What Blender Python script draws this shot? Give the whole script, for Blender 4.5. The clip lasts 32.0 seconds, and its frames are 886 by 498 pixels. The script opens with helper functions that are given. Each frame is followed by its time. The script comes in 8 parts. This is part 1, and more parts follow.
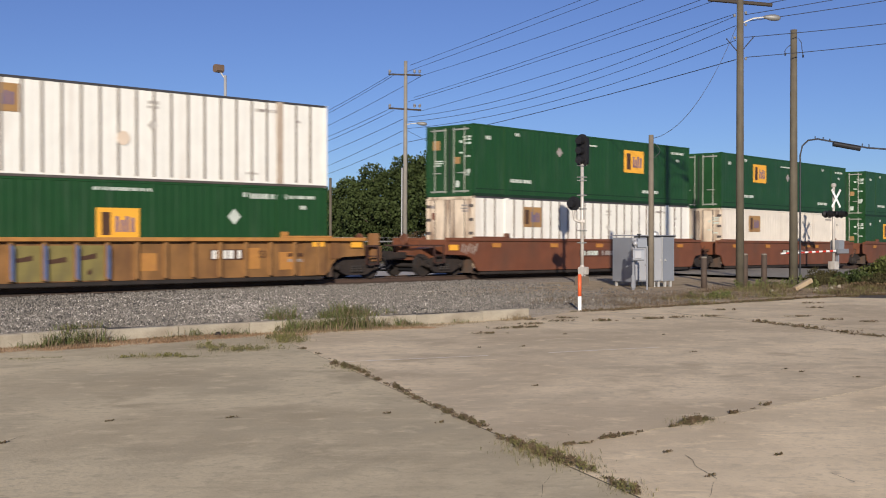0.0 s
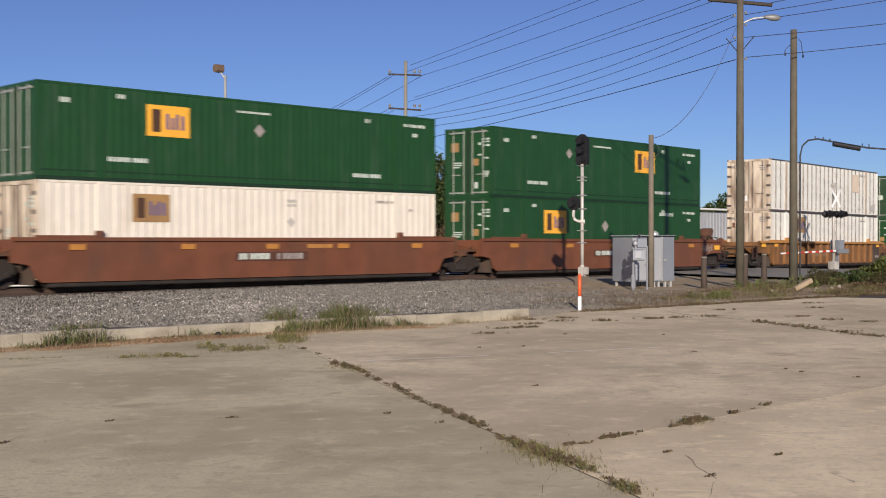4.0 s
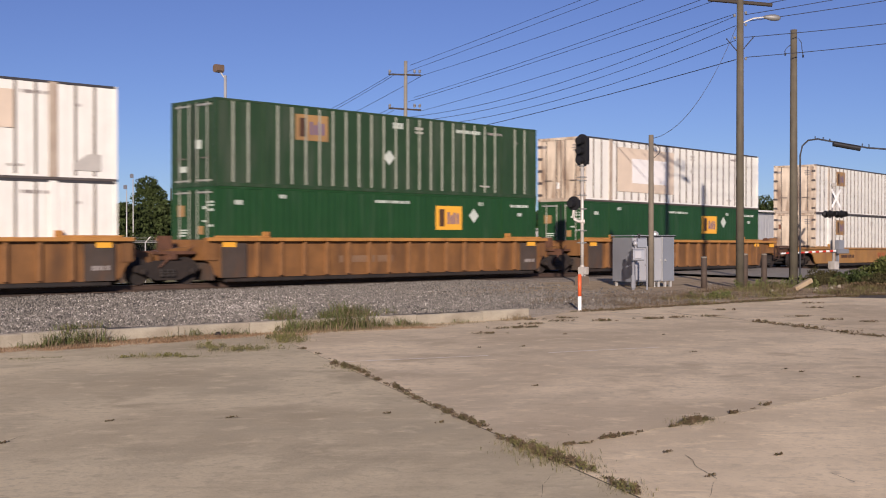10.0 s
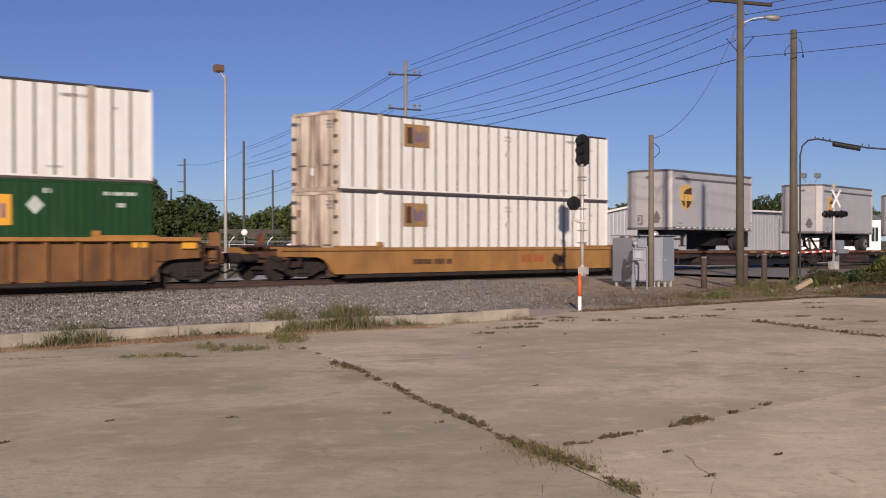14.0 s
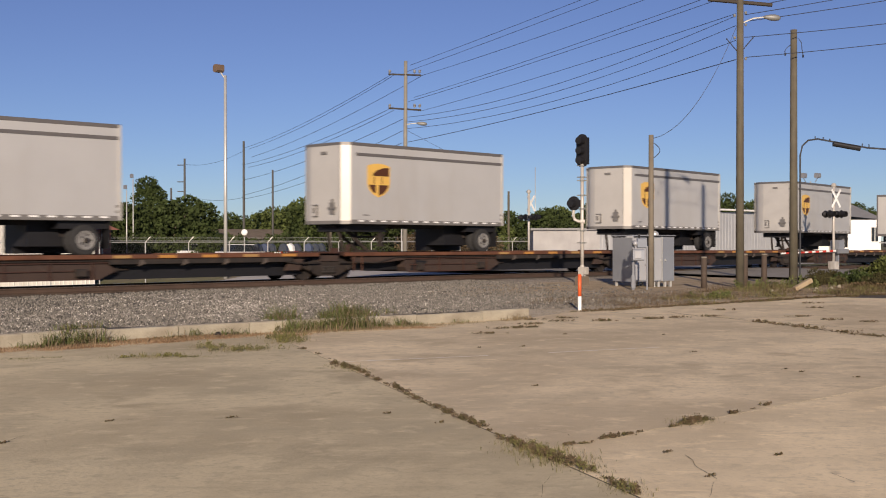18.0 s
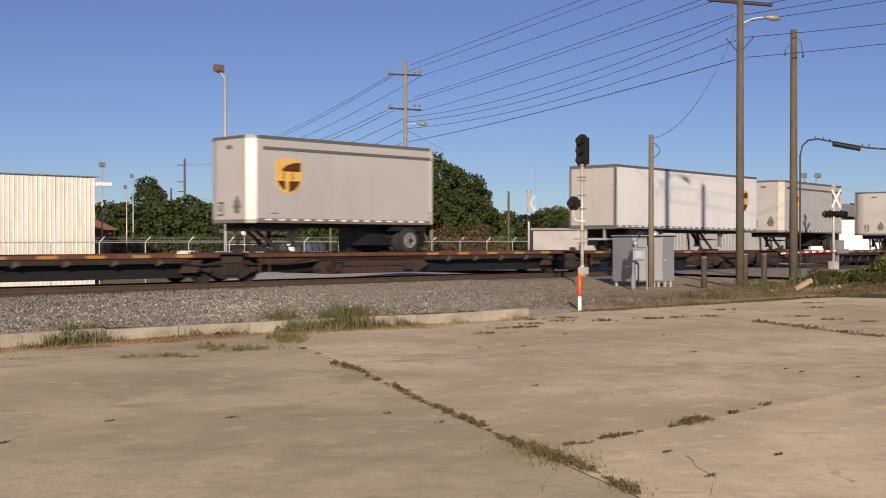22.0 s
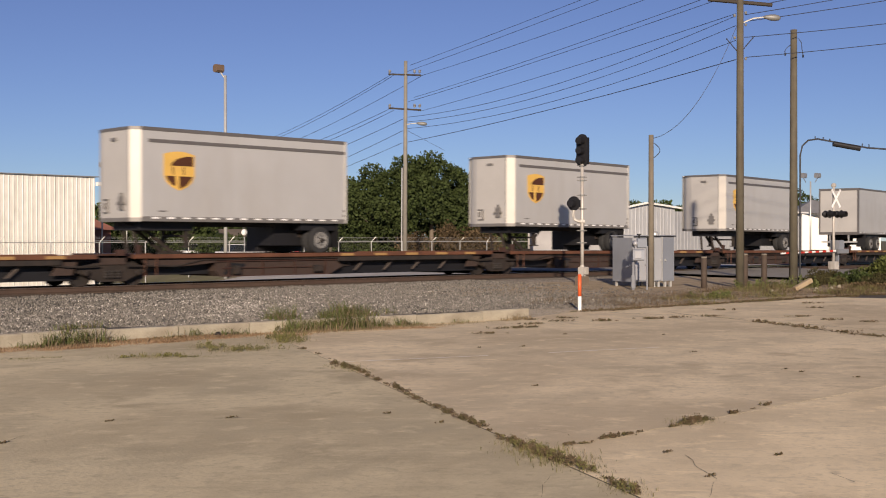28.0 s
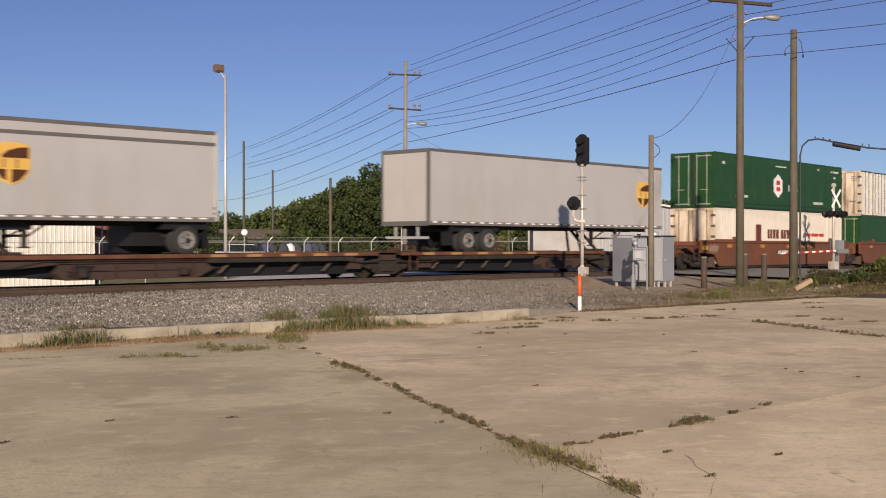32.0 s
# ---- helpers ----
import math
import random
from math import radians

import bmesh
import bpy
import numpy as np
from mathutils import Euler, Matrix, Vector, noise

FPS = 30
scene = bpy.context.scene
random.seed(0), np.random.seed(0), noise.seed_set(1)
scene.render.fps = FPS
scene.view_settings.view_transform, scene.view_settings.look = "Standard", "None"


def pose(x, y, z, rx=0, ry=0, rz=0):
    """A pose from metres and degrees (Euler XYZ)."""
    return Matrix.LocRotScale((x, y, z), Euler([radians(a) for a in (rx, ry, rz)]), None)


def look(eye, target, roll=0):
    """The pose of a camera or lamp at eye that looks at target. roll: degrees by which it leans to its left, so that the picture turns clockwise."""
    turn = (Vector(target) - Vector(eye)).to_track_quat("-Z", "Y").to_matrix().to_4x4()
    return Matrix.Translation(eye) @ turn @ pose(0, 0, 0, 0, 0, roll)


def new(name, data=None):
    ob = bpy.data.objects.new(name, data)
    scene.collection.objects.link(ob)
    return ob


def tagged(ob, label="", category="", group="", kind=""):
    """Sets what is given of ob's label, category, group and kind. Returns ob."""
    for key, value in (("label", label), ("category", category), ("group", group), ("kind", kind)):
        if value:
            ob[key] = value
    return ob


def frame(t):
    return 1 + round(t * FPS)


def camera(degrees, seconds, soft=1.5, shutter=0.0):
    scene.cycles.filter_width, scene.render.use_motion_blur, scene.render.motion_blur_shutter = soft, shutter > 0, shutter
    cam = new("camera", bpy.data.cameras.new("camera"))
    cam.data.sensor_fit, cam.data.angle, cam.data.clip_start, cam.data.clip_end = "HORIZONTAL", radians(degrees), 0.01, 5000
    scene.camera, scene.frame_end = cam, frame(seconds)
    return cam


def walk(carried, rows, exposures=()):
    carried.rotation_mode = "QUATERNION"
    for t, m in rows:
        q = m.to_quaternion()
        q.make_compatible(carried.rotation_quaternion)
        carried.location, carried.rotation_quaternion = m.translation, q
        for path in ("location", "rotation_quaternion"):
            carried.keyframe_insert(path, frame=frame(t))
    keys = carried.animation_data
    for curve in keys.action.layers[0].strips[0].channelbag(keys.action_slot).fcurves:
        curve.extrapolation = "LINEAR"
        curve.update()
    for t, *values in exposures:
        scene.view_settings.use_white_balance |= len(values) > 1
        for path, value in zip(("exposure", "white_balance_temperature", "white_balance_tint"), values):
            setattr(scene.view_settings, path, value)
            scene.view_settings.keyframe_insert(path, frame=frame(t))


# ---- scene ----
# The camera stands on a concrete lot, 1.75 m up, and looks across a railway. x runs along the track, y away from the camera.
EYE = (0.0, 0.0, 1.75)
YAW, PITCH, ROLL = radians(45.40), radians(-0.414), -0.048
cam = camera(41.01, 32.0, soft=1.05, shutter=0.5)
AIM = (math.sin(YAW) * math.cos(PITCH), math.cos(YAW) * math.cos(PITCH), 1.75 + math.sin(PITCH))
walk(cam, [(0.0, look(EYE, AIM, ROLL)), (32.0, look(EYE, AIM, ROLL))], [(0.0, 0.18, 6150, 12), (4.0, 0.15, 6150, 13), (6.0, 0.34, 6350, 14), (7.0, 0.27, 6300, 18), (7.6, -0.02, 6300, 22), (8.5, -0.03, 6300, 22), (11.0, 0.25, 6300, 20), (12.5, 0.15, 6300, 22), (14.5, -0.1, 6300, 22), (17.0, 0.10, 6650, 15), (19.5, 0.14, 6900, 16), (22.0, 0.15, 6900, 16), (24.0, 0.06, 6850, 14), (28.0, 0.15, 6900, 16), (32.0, 0.15, 6900, 16)])

# ---- light: a low evening sun behind the camera, clear sky ----
SUN_AZ, SUN_EL = radians(46.2), radians(17.0)
ray = Vector((math.sin(SUN_AZ) * math.cos(SUN_EL), math.cos(SUN_AZ) * math.cos(SUN_EL), -math.sin(SUN_EL)))
sun_data = bpy.data.lights.new("sun", "SUN")
sun_data.energy, sun_data.angle, sun_data.color = 5.0, radians(0.9), (1.0, 0.87, 0.70)
sun = new("sun", sun_data)
sun.matrix_world = look(Vector((0, 0, 60)) - ray * 50, Vector((0, 0, 60)))
world = bpy.data.worlds.new("sky")
scene.world = world
world.use_nodes = True
wn = world.node_tree.nodes
sky = wn.new("ShaderNodeTexSky")
sky.sky_type, sky.sun_disc = "NISHITA", False
sky.sun_elevation, sky.sun_rotation = SUN_EL, SUN_AZ + math.pi
sky.air_density, sky.dust_density, sky.ozone_density = 0.8, 0.0, 6.0
haze = wn.new("ShaderNodeHueSaturation")
haze.inputs["Hue"].default_value, haze.inputs["Saturation"].default_value = 0.514, 0.93
world.node_tree.links.new(sky.outputs[0], haze.inputs["Color"])
world.node_tree.links.new(haze.outputs[0], wn["Background"].inputs[0])
wn["Background"].inputs[1].default_value = 0.071


# ---- materials ----
def mat(name, base, rough=0.7, metal=0.0, var=0.18, scale=1.5, bump=0.15, grain=30.0, dirt=None, amount=0.5,
        streak=(1.0, 1.0, 1.0), island=0.0, per_object=0.0, spec=0.5):
    """A worn surface: base colour varied at two scales, grime (dirt) in patches or streaks, fine relief."""
    m = bpy.data.materials.new(name)
    m.use_nodes = True
    nd, ln = m.node_tree.nodes, m.node_tree.links
    b = nd["Principled BSDF"]
    b.inputs["Roughness"].default_value, b.inputs["Metallic"].default_value = rough, metal
    b.inputs["Specular IOR Level"].default_value = spec
    tc = nd.new("ShaderNodeTexCoord")
    big, fine = nd.new("ShaderNodeTexNoise"), nd.new("ShaderNodeTexNoise")
    big.inputs["Scale"].default_value, fine.inputs["Scale"].default_value = scale, grain
    big.inputs["Detail"].default_value, fine.inputs["Detail"].default_value = 5, 3
    ln.new(tc.outputs["Object"], big.inputs["Vector"]), ln.new(tc.outputs["Object"], fine.inputs["Vector"])
    add = nd.new("ShaderNodeMath")
    add.operation = "MULTIPLY_ADD"
    ln.new(fine.outputs[0], add.inputs[0])
    add.inputs[1].default_value = 0.5
    ln.new(big.outputs[0], add.inputs[2])
    value = add.outputs[0]
    for amount_, node, socket in ((island, "ShaderNodeNewGeometry", "Random Per Island"), (per_object, "ShaderNodeObjectInfo", "Random")):
        if amount_:
            src, more = nd.new(node), nd.new("ShaderNodeMath")
            more.operation = "MULTIPLY_ADD"
            ln.new(src.outputs[socket], more.inputs[0])
            more.inputs[1].default_value = amount_
            ln.new(value, more.inputs[2])
            value = more.outputs[0]
    top = 1.05 + island + per_object
    rng = nd.new("ShaderNodeMapRange")
    rng.inputs[1].default_value, rng.inputs[2].default_value = 0.45, top
    rng.inputs[3].default_value, rng.inputs[4].default_value = 1 - var, 1 + var
    ln.new(value, rng.inputs[0])
    mul = nd.new("ShaderNodeVectorMath")
    mul.operation = "SCALE"
    mul.inputs[0].default_value = base
    ln.new(rng.outputs[0], mul.inputs["Scale"])
    colour = mul.outputs[0]
    if dirt:
        mp, st = nd.new("ShaderNodeMapping"), nd.new("ShaderNodeTexNoise")
        mp.inputs["Scale"].default_value = streak
        st.inputs["Scale"].default_value, st.inputs["Detail"].default_value = 1.0, 6
        ln.new(tc.outputs["Object"], mp.inputs[0]), ln.new(mp.outputs[0], st.inputs["Vector"])
        r2 = nd.new("ShaderNodeMapRange")
        r2.inputs[1].default_value, r2.inputs[2].default_value = 0.62 - 0.3 * amount, 0.85 - 0.2 * amount
        r2.inputs[3].default_value, r2.inputs[4].default_value = 0.0, min(1.0, 0.35 + 0.6 * amount)
        ln.new(st.outputs[0], r2.inputs[0])
        mix = nd.new("ShaderNodeMix")
        mix.data_type = "RGBA"
        ln.new(r2.outputs[0], mix.inputs[0]), ln.new(colour, mix.inputs[6])
        mix.inputs[7].default_value = (*dirt, 1)
        colour = mix.outputs[2]
    ln.new(colour, b.inputs["Base Color"])
    if bump:
        bp = nd.new("ShaderNodeBump")
        bp.inputs["Strength"].default_value, bp.inputs["Distance"].default_value = bump, 0.02
        ln.new(fine.outputs[0], bp.inputs["Height"]), ln.new(bp.outputs[0], b.inputs["Normal"])
    return m


GRIME, RUST = (0.16, 0.11, 0.07), (0.20, 0.075, 0.03)
M = {
    "white": mat("white_paint", (0.79, 0.785, 0.72), 0.45, var=0.06, dirt=(0.55, 0.45, 0.37), amount=0.25, streak=(2.2, 2.2, 0.35), bump=0.04),
    "white_end": mat("stained_white_paint", (0.66, 0.56, 0.43), 0.55, var=0.14, dirt=(0.15, 0.075, 0.038), amount=0.72, streak=(2.5, 3.4, 0.6), bump=0.06),
    "rib": mat("dark_grey_post", (0.175, 0.148, 0.125), 0.6, var=0.25, bump=0.05),
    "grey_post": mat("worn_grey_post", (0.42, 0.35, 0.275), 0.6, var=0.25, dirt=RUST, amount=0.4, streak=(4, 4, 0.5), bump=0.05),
    "cream": mat("cream_paint", (0.72, 0.665, 0.57), 0.45, var=0.07, dirt=(0.45, 0.36, 0.28), amount=0.25, streak=(2, 2, 0.4), bump=0.04),
    "patch": mat("faded_patch", (0.66, 0.55, 0.43), 0.6, var=0.08, bump=0.03),
    "patch_white": mat("repainted_patch", (0.82, 0.80, 0.77), 0.5, var=0.04, bump=0.03),
    "green": mat("green_paint", (0.011, 0.056, 0.014), 0.45, var=0.14, dirt=(0.05, 0.085, 0.05), amount=0.3, streak=(1.5, 1.5, 0.3), bump=0.04),
    "green_old": mat("weathered_green_paint", (0.019, 0.050, 0.019), 0.55, var=0.18, dirt=(0.07, 0.085, 0.06), amount=0.5, streak=(2.0, 2.0, 0.35), bump=0.05),
    "pale_rib": mat("pale_worn_post", (0.30, 0.32, 0.26), 0.55, var=0.25, bump=0.05),
    "rod": mat("galvanised_rod", (0.42, 0.42, 0.36), 0.45, 0.4, var=0.2, bump=0.05),
    "dark_rail": mat("dark_rail", (0.045, 0.045, 0.05), 0.6, var=0.25),
    "gold": mat("yellow_sign_paint", (0.80, 0.40, 0.04), 0.5, var=0.08, bump=0.02),
    "gold_old": mat("faded_yellow_sign_paint", (0.34, 0.20, 0.075), 0.65, var=0.2, dirt=(0.2, 0.12, 0.07), amount=0.5, bump=0.02),
    "sign_dark": mat("dark_sign_paint", (0.07, 0.035, 0.02), 0.55, var=0.15, bump=0.0),
    "sign_blue": mat("violet_sign_paint", (0.125, 0.10, 0.20), 0.55, var=0.15, bump=0.0),
    "mark": mat("white_lettering", (0.50, 0.55, 0.49), 0.6, var=0.15, bump=0.0),
    "mark_bright": mat("bright_white_lettering", (0.70, 0.70, 0.66), 0.6, var=0.12, bump=0.0),
    "faint_label": mat("faint_worn_label", (0.46, 0.44, 0.40), 0.6, var=0.15, bump=0.0),
    "gold_dull": mat("worn_reflector_paint", (0.46, 0.20, 0.04), 0.6, var=0.25, dirt=(0.2, 0.085, 0.03), amount=0.6, streak=(4, 4, 4), bump=0.02),
    "mark_dark": mat("grey_lettering", (0.30, 0.27, 0.25), 0.6, var=0.2, bump=0.0),
    "red": mat("red_paint", (0.50, 0.04, 0.025), 0.5, var=0.12, bump=0.02),
    "orange": mat("orange_paint", (0.66, 0.11, 0.03), 0.5, var=0.1, bump=0.02),
    "brown_car": mat("red_brown_car_paint", (0.150, 0.054, 0.026), 0.55, var=0.22, dirt=(0.10, 0.05, 0.03), amount=0.55, streak=(0.9, 0.9, 0.45), bump=0.06),
    "tan_car": mat("orange_tan_car_paint", (0.20, 0.094, 0.031), 0.6, var=0.3, dirt=(0.085, 0.044, 0.021), amount=0.7, streak=(1.6, 1.6, 0.5), bump=0.08),
    "tan_chord": mat("yellow_chord_paint", (0.42, 0.20, 0.05), 0.55, var=0.2, dirt=(0.25, 0.10, 0.04), amount=0.45, streak=(2, 2, 2), bump=0.05),
    "yellow_car": mat("yellow_car_paint", (0.33, 0.172, 0.05), 0.55, var=0.22, dirt=(0.20, 0.095, 0.04), amount=0.55, streak=(1.4, 1.4, 0.5), bump=0.06),
    "spray_olive": mat("olive_spray_paint", (0.20, 0.17, 0.055), 0.6, var=0.25, dirt=(0.12, 0.10, 0.05), amount=0.5, streak=(3, 3, 1), bump=0.03),
    "spray_grey": mat("grey_spray_paint", (0.30, 0.24, 0.20), 0.6, var=0.25, bump=0.03),
    "spray_blue": mat("blue_spray_paint", (0.10, 0.13, 0.24), 0.6, var=0.3, bump=0.03),
    "spine": mat("brown_spine_paint", (0.050, 0.022, 0.015), 0.65, var=0.35, dirt=(0.036, 0.022, 0.017), amount=0.6, streak=(1.2, 1.2, 1.0), bump=0.08),
    "spine_top": mat("rusty_deck_edge", (0.115, 0.046, 0.024), 0.65, var=0.45, bump=0.08),
    "steel_dark": mat("grimy_black_steel", (0.020, 0.016, 0.014), 0.75, var=0.35, dirt=(0.048, 0.030, 0.021), amount=0.5, streak=(3, 3, 3), bump=0.1),
    "alu": mat("aluminium_sheet", (0.50, 0.495, 0.485), 0.42, 0.25, var=0.05, scale=0.8, dirt=(0.40, 0.37, 0.33), amount=0.3, streak=(0.6, 0.6, 0.2), bump=0.02),
    "alu_white": mat("white_trailer_sheet", (0.66, 0.67, 0.68), 0.42, 0.05, var=0.05, scale=0.8, dirt=(0.50, 0.50, 0.50), amount=0.3, streak=(0.7, 0.7, 0.3), bump=0.02),
    "alu_end": mat("dull_nose_panel", (0.47, 0.455, 0.43), 0.5, 0.15, var=0.08, scale=0.8, bump=0.03),
    "alu_corner": mat("polished_corner", (0.52, 0.49, 0.44), 0.35, 0.1, var=0.06, bump=0.01),
    "alu_band": mat("dark_top_rail", (0.15, 0.14, 0.135), 0.45, 0.3, var=0.12, bump=0.02),
    "alu_rail": mat("bottom_rail", (0.20, 0.19, 0.18), 0.5, 0.3, var=0.15, bump=0.03),
    "tape_white": mat("white_tape", (0.80, 0.80, 0.78), 0.4, var=0.05, bump=0.0),
    "tyre": mat("black_rubber", (0.022, 0.022, 0.023), 0.85, var=0.2, bump=0.1),
    "hub": mat("grey_wheel_hub", (0.21, 0.205, 0.195), 0.55, 0.2, var=0.35, bump=0.05),
    "brown_shield": mat("brown_shield_paint", (0.075, 0.026, 0.010), 0.45, var=0.12, bump=0.0),
    "gold_shield": mat("gold_shield_paint", (0.66, 0.41, 0.10), 0.42, var=0.12, bump=0.0),
    "concrete": None,
    "curb": mat("old_curb_concrete", (0.34, 0.305, 0.235), 0.85, var=0.35, scale=2.5, dirt=(0.22, 0.18, 0.13), amount=0.45, streak=(1.5, 1.5, 3), bump=0.4, per_object=0.3),
    "wood": mat("weathered_pole_wood", (0.100, 0.088, 0.062), 0.85, var=0.3, scale=2, dirt=(0.075, 0.055, 0.04), amount=0.5, streak=(9, 9, 0.4), bump=0.4),
    "wood_grey": mat("grey_pole_wood", (0.165, 0.14, 0.105), 0.85, var=0.25, scale=2, dirt=(0.12, 0.10, 0.08), amount=0.5, streak=(9, 9, 0.4), bump=0.4),
    "tie": mat("creosoted_tie", (0.085, 0.055, 0.038), 0.9, var=0.35, bump=0.5, per_object=0.4),
    "galv": mat("galvanised_steel", (0.52, 0.52, 0.50), 0.45, 0.45, var=0.12, bump=0.03),
    "cabinet": mat("grey_cabinet_aluminium", (0.29, 0.31, 0.345), 0.42, 0.35, var=0.1, scale=1.0, bump=0.02),
    "cabinet_pale": mat("pale_grey_cabinet_sheet", (0.36, 0.37, 0.39), 0.45, 0.2, var=0.1, scale=1.0, bump=0.02),
    "cabinet_blue": mat("blue_grey_cabinet_sheet", (0.20, 0.22, 0.255), 0.45, 0.2, var=0.1, scale=1.0, bump=0.02),
    "cabinet_dark": mat("shaded_grey_enamel", (0.22, 0.23, 0.25), 0.5, 0.2, var=0.12, bump=0.02),
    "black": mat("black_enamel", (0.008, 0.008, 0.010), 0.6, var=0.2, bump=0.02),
    "silver": mat("silver_mast_paint", (0.50, 0.475, 0.435), 0.5, 0.2, var=0.2, dirt=(0.22, 0.17, 0.13), amount=0.5, streak=(4, 4, 1), bump=0.03),
    "white_gloss": mat("white_enamel", (0.80, 0.80, 0.78), 0.4, var=0.05, bump=0.01),
    "wire": mat("black_cable", (0.025, 0.027, 0.035), 0.7, var=0.1, bump=0.0),
    "insulator": mat("glazed_insulator", (0.24, 0.24, 0.24), 0.25, var=0.1, bump=0.0),
    "leaf": mat("green_leaves", (0.041, 0.058, 0.017), 0.75, var=0.55, scale=0.35, grain=4, bump=0.0, island=0.8, spec=0.2),
    "leaf_light": mat("yellow_green_leaves", (0.070, 0.090, 0.026), 0.75, var=0.6, scale=0.35, grain=4, bump=0.0, island=0.8, spec=0.2),
    "leaf_bright": mat("sunlit_yellow_green_leaves", (0.092, 0.106, 0.029), 0.75, var=0.65, scale=0.8, grain=4, bump=0.0, island=0.8, spec=0.2),
    "leaf_olive": mat("dull_olive_brush", (0.056, 0.050, 0.022), 0.8, var=0.6, scale=0.6, grain=4, bump=0.0, island=0.8, spec=0.15),
    "leaf_dry": mat("dry_brown_foliage", (0.11, 0.078, 0.044), 0.85, var=0.6, scale=0.5, grain=4, bump=0.0, island=0.8, spec=0.1),
    "bark": mat("grey_bark", (0.15, 0.12, 0.09), 0.9, var=0.3, bump=0.5),
    "weed_dark": mat("olive_joint_weeds", (0.088, 0.076, 0.034), 0.8, var=0.5, scale=1.2, grain=5, bump=0.0, island=0.8, spec=0.15),
    "weed_brown": mat("brown_withered_weeds", (0.125, 0.090, 0.055), 0.85, var=0.5, scale=1.2, grain=5, bump=0.0, island=0.8, spec=0.15),
    "truck_dust": mat("dusty_truck_steel", (0.027, 0.019, 0.015), 0.8, var=0.5, dirt=(0.012, 0.010, 0.009), amount=0.6, streak=(4, 4, 4), bump=0.15),
    "brace": mat("dusty_brace_steel", (0.085, 0.068, 0.058), 0.75, var=0.25, bump=0.1),
    "rust_plate": mat("rusty_brown_plate", (0.18, 0.075, 0.045), 0.7, var=0.25, bump=0.05),
    "end_rust": mat("rusty_end_steel", (0.115, 0.052, 0.029), 0.7, var=0.35, dirt=(0.04, 0.025, 0.018), amount=0.6, streak=(3, 3, 2), bump=0.1),
    "spray_faint": mat("faint_grey_lettering", (0.20, 0.125, 0.075), 0.65, var=0.25, bump=0.0),
    "girder_dust": mat("dusty_girder_steel", (0.050, 0.031, 0.024), 0.75, var=0.45, dirt=(0.025, 0.016, 0.013), amount=0.65, streak=(1.5, 1.5, 1.2), bump=0.08),
    "weed_kerb": mat("dark_green_kerb_weeds", (0.108, 0.124, 0.042), 0.75, var=0.6, scale=1.2, grain=5, bump=0.0, island=0.8, spec=0.2),
    "bollard_wood": mat("dark_bollard_timber", (0.070, 0.050, 0.037), 0.85, var=0.3, scale=2, dirt=(0.04, 0.03, 0.024), amount=0.5, streak=(9, 9, 0.5), bump=0.4),
    "maroon": mat("dark_maroon_lettering", (0.13, 0.032, 0.022), 0.55, var=0.15, bump=0.0),
    "footing": mat("stained_footing_concrete", (0.15, 0.115, 0.085), 0.9, var=0.3, bump=0.2),
    "weed_red": mat("reddish_dead_grass", (0.27, 0.180, 0.108), 0.85, var=0.5, scale=1.2, grain=5, bump=0.0, island=0.8, spec=0.1),
    "end_dark": mat("dark_sooty_end_panel", (0.062, 0.046, 0.036), 0.7, var=0.3, dirt=(0.12, 0.06, 0.03), amount=0.35, streak=(3, 3, 1), bump=0.08),
    "end_shade": mat("shaded_green_paint", (0.014, 0.022, 0.013), 0.6, var=0.3, bump=0.05),
    # green darkened for the shade at the stack seam and the fold
    "green_seam_shade": mat("shadowed_green_rail_paint", (0.006, 0.026, 0.011), 0.6, var=0.2, bump=0.04),
    "stone_pale": mat("fresh_pale_ballast", (0.40, 0.375, 0.335), 0.85, var=0.7, scale=3, grain=20, bump=0.3, island=0.9),
    "seam_rail": mat("dark_seam_rail", (0.085, 0.072, 0.066), 0.65, var=0.3, bump=0.08),
    "orange_old": mat("dull_orange_lettering", (0.31, 0.085, 0.03), 0.6, var=0.2, bump=0.0),
    "weed": mat("green_weeds", (0.145, 0.138, 0.052), 0.75, var=0.5, scale=1.2, grain=5, bump=0.0, island=0.8, spec=0.2),
    "straw": mat("dry_straw", (0.20, 0.155, 0.095), 0.85, var=0.5, scale=1.2, grain=5, bump=0.0, island=0.8, spec=0.2),
    "siding": mat("white_metal_siding", (0.74, 0.72, 0.66), 0.5, 0.05, var=0.1, dirt=(0.42, 0.36, 0.28), amount=0.3, streak=(1.6, 1.6, 0.25), bump=0.03),
    "siding_grey": mat("galvanised_siding", (0.40, 0.41, 0.42), 0.5, 0.2, var=0.1, dirt=(0.36, 0.36, 0.36), amount=0.4, streak=(1.2, 1.2, 0.25), bump=0.03),
    "roof_grey": mat("grey_roofing", (0.20, 0.20, 0.205), 0.6, var=0.15, bump=0.1),
    "stucco": mat("bright_white_stucco", (0.80, 0.79, 0.75), 0.7, var=0.05, bump=0.1),
    "brick_red": mat("red_brick_wall", (0.30, 0.12, 0.08), 0.85, var=0.2, bump=0.2),
    "glass_dark": mat("dark_window_glass", (0.02, 0.025, 0.03), 0.08, var=0.1, bump=0.0),
    "car_white": mat("white_car_paint", (0.80, 0.80, 0.80), 0.25, var=0.03, bump=0.0),
    "car_red": mat("red_car_paint", (0.35, 0.03, 0.025), 0.25, var=0.03, bump=0.0),
    "car_dark": mat("dark_car_paint", (0.05, 0.06, 0.08), 0.25, var=0.05, bump=0.0),
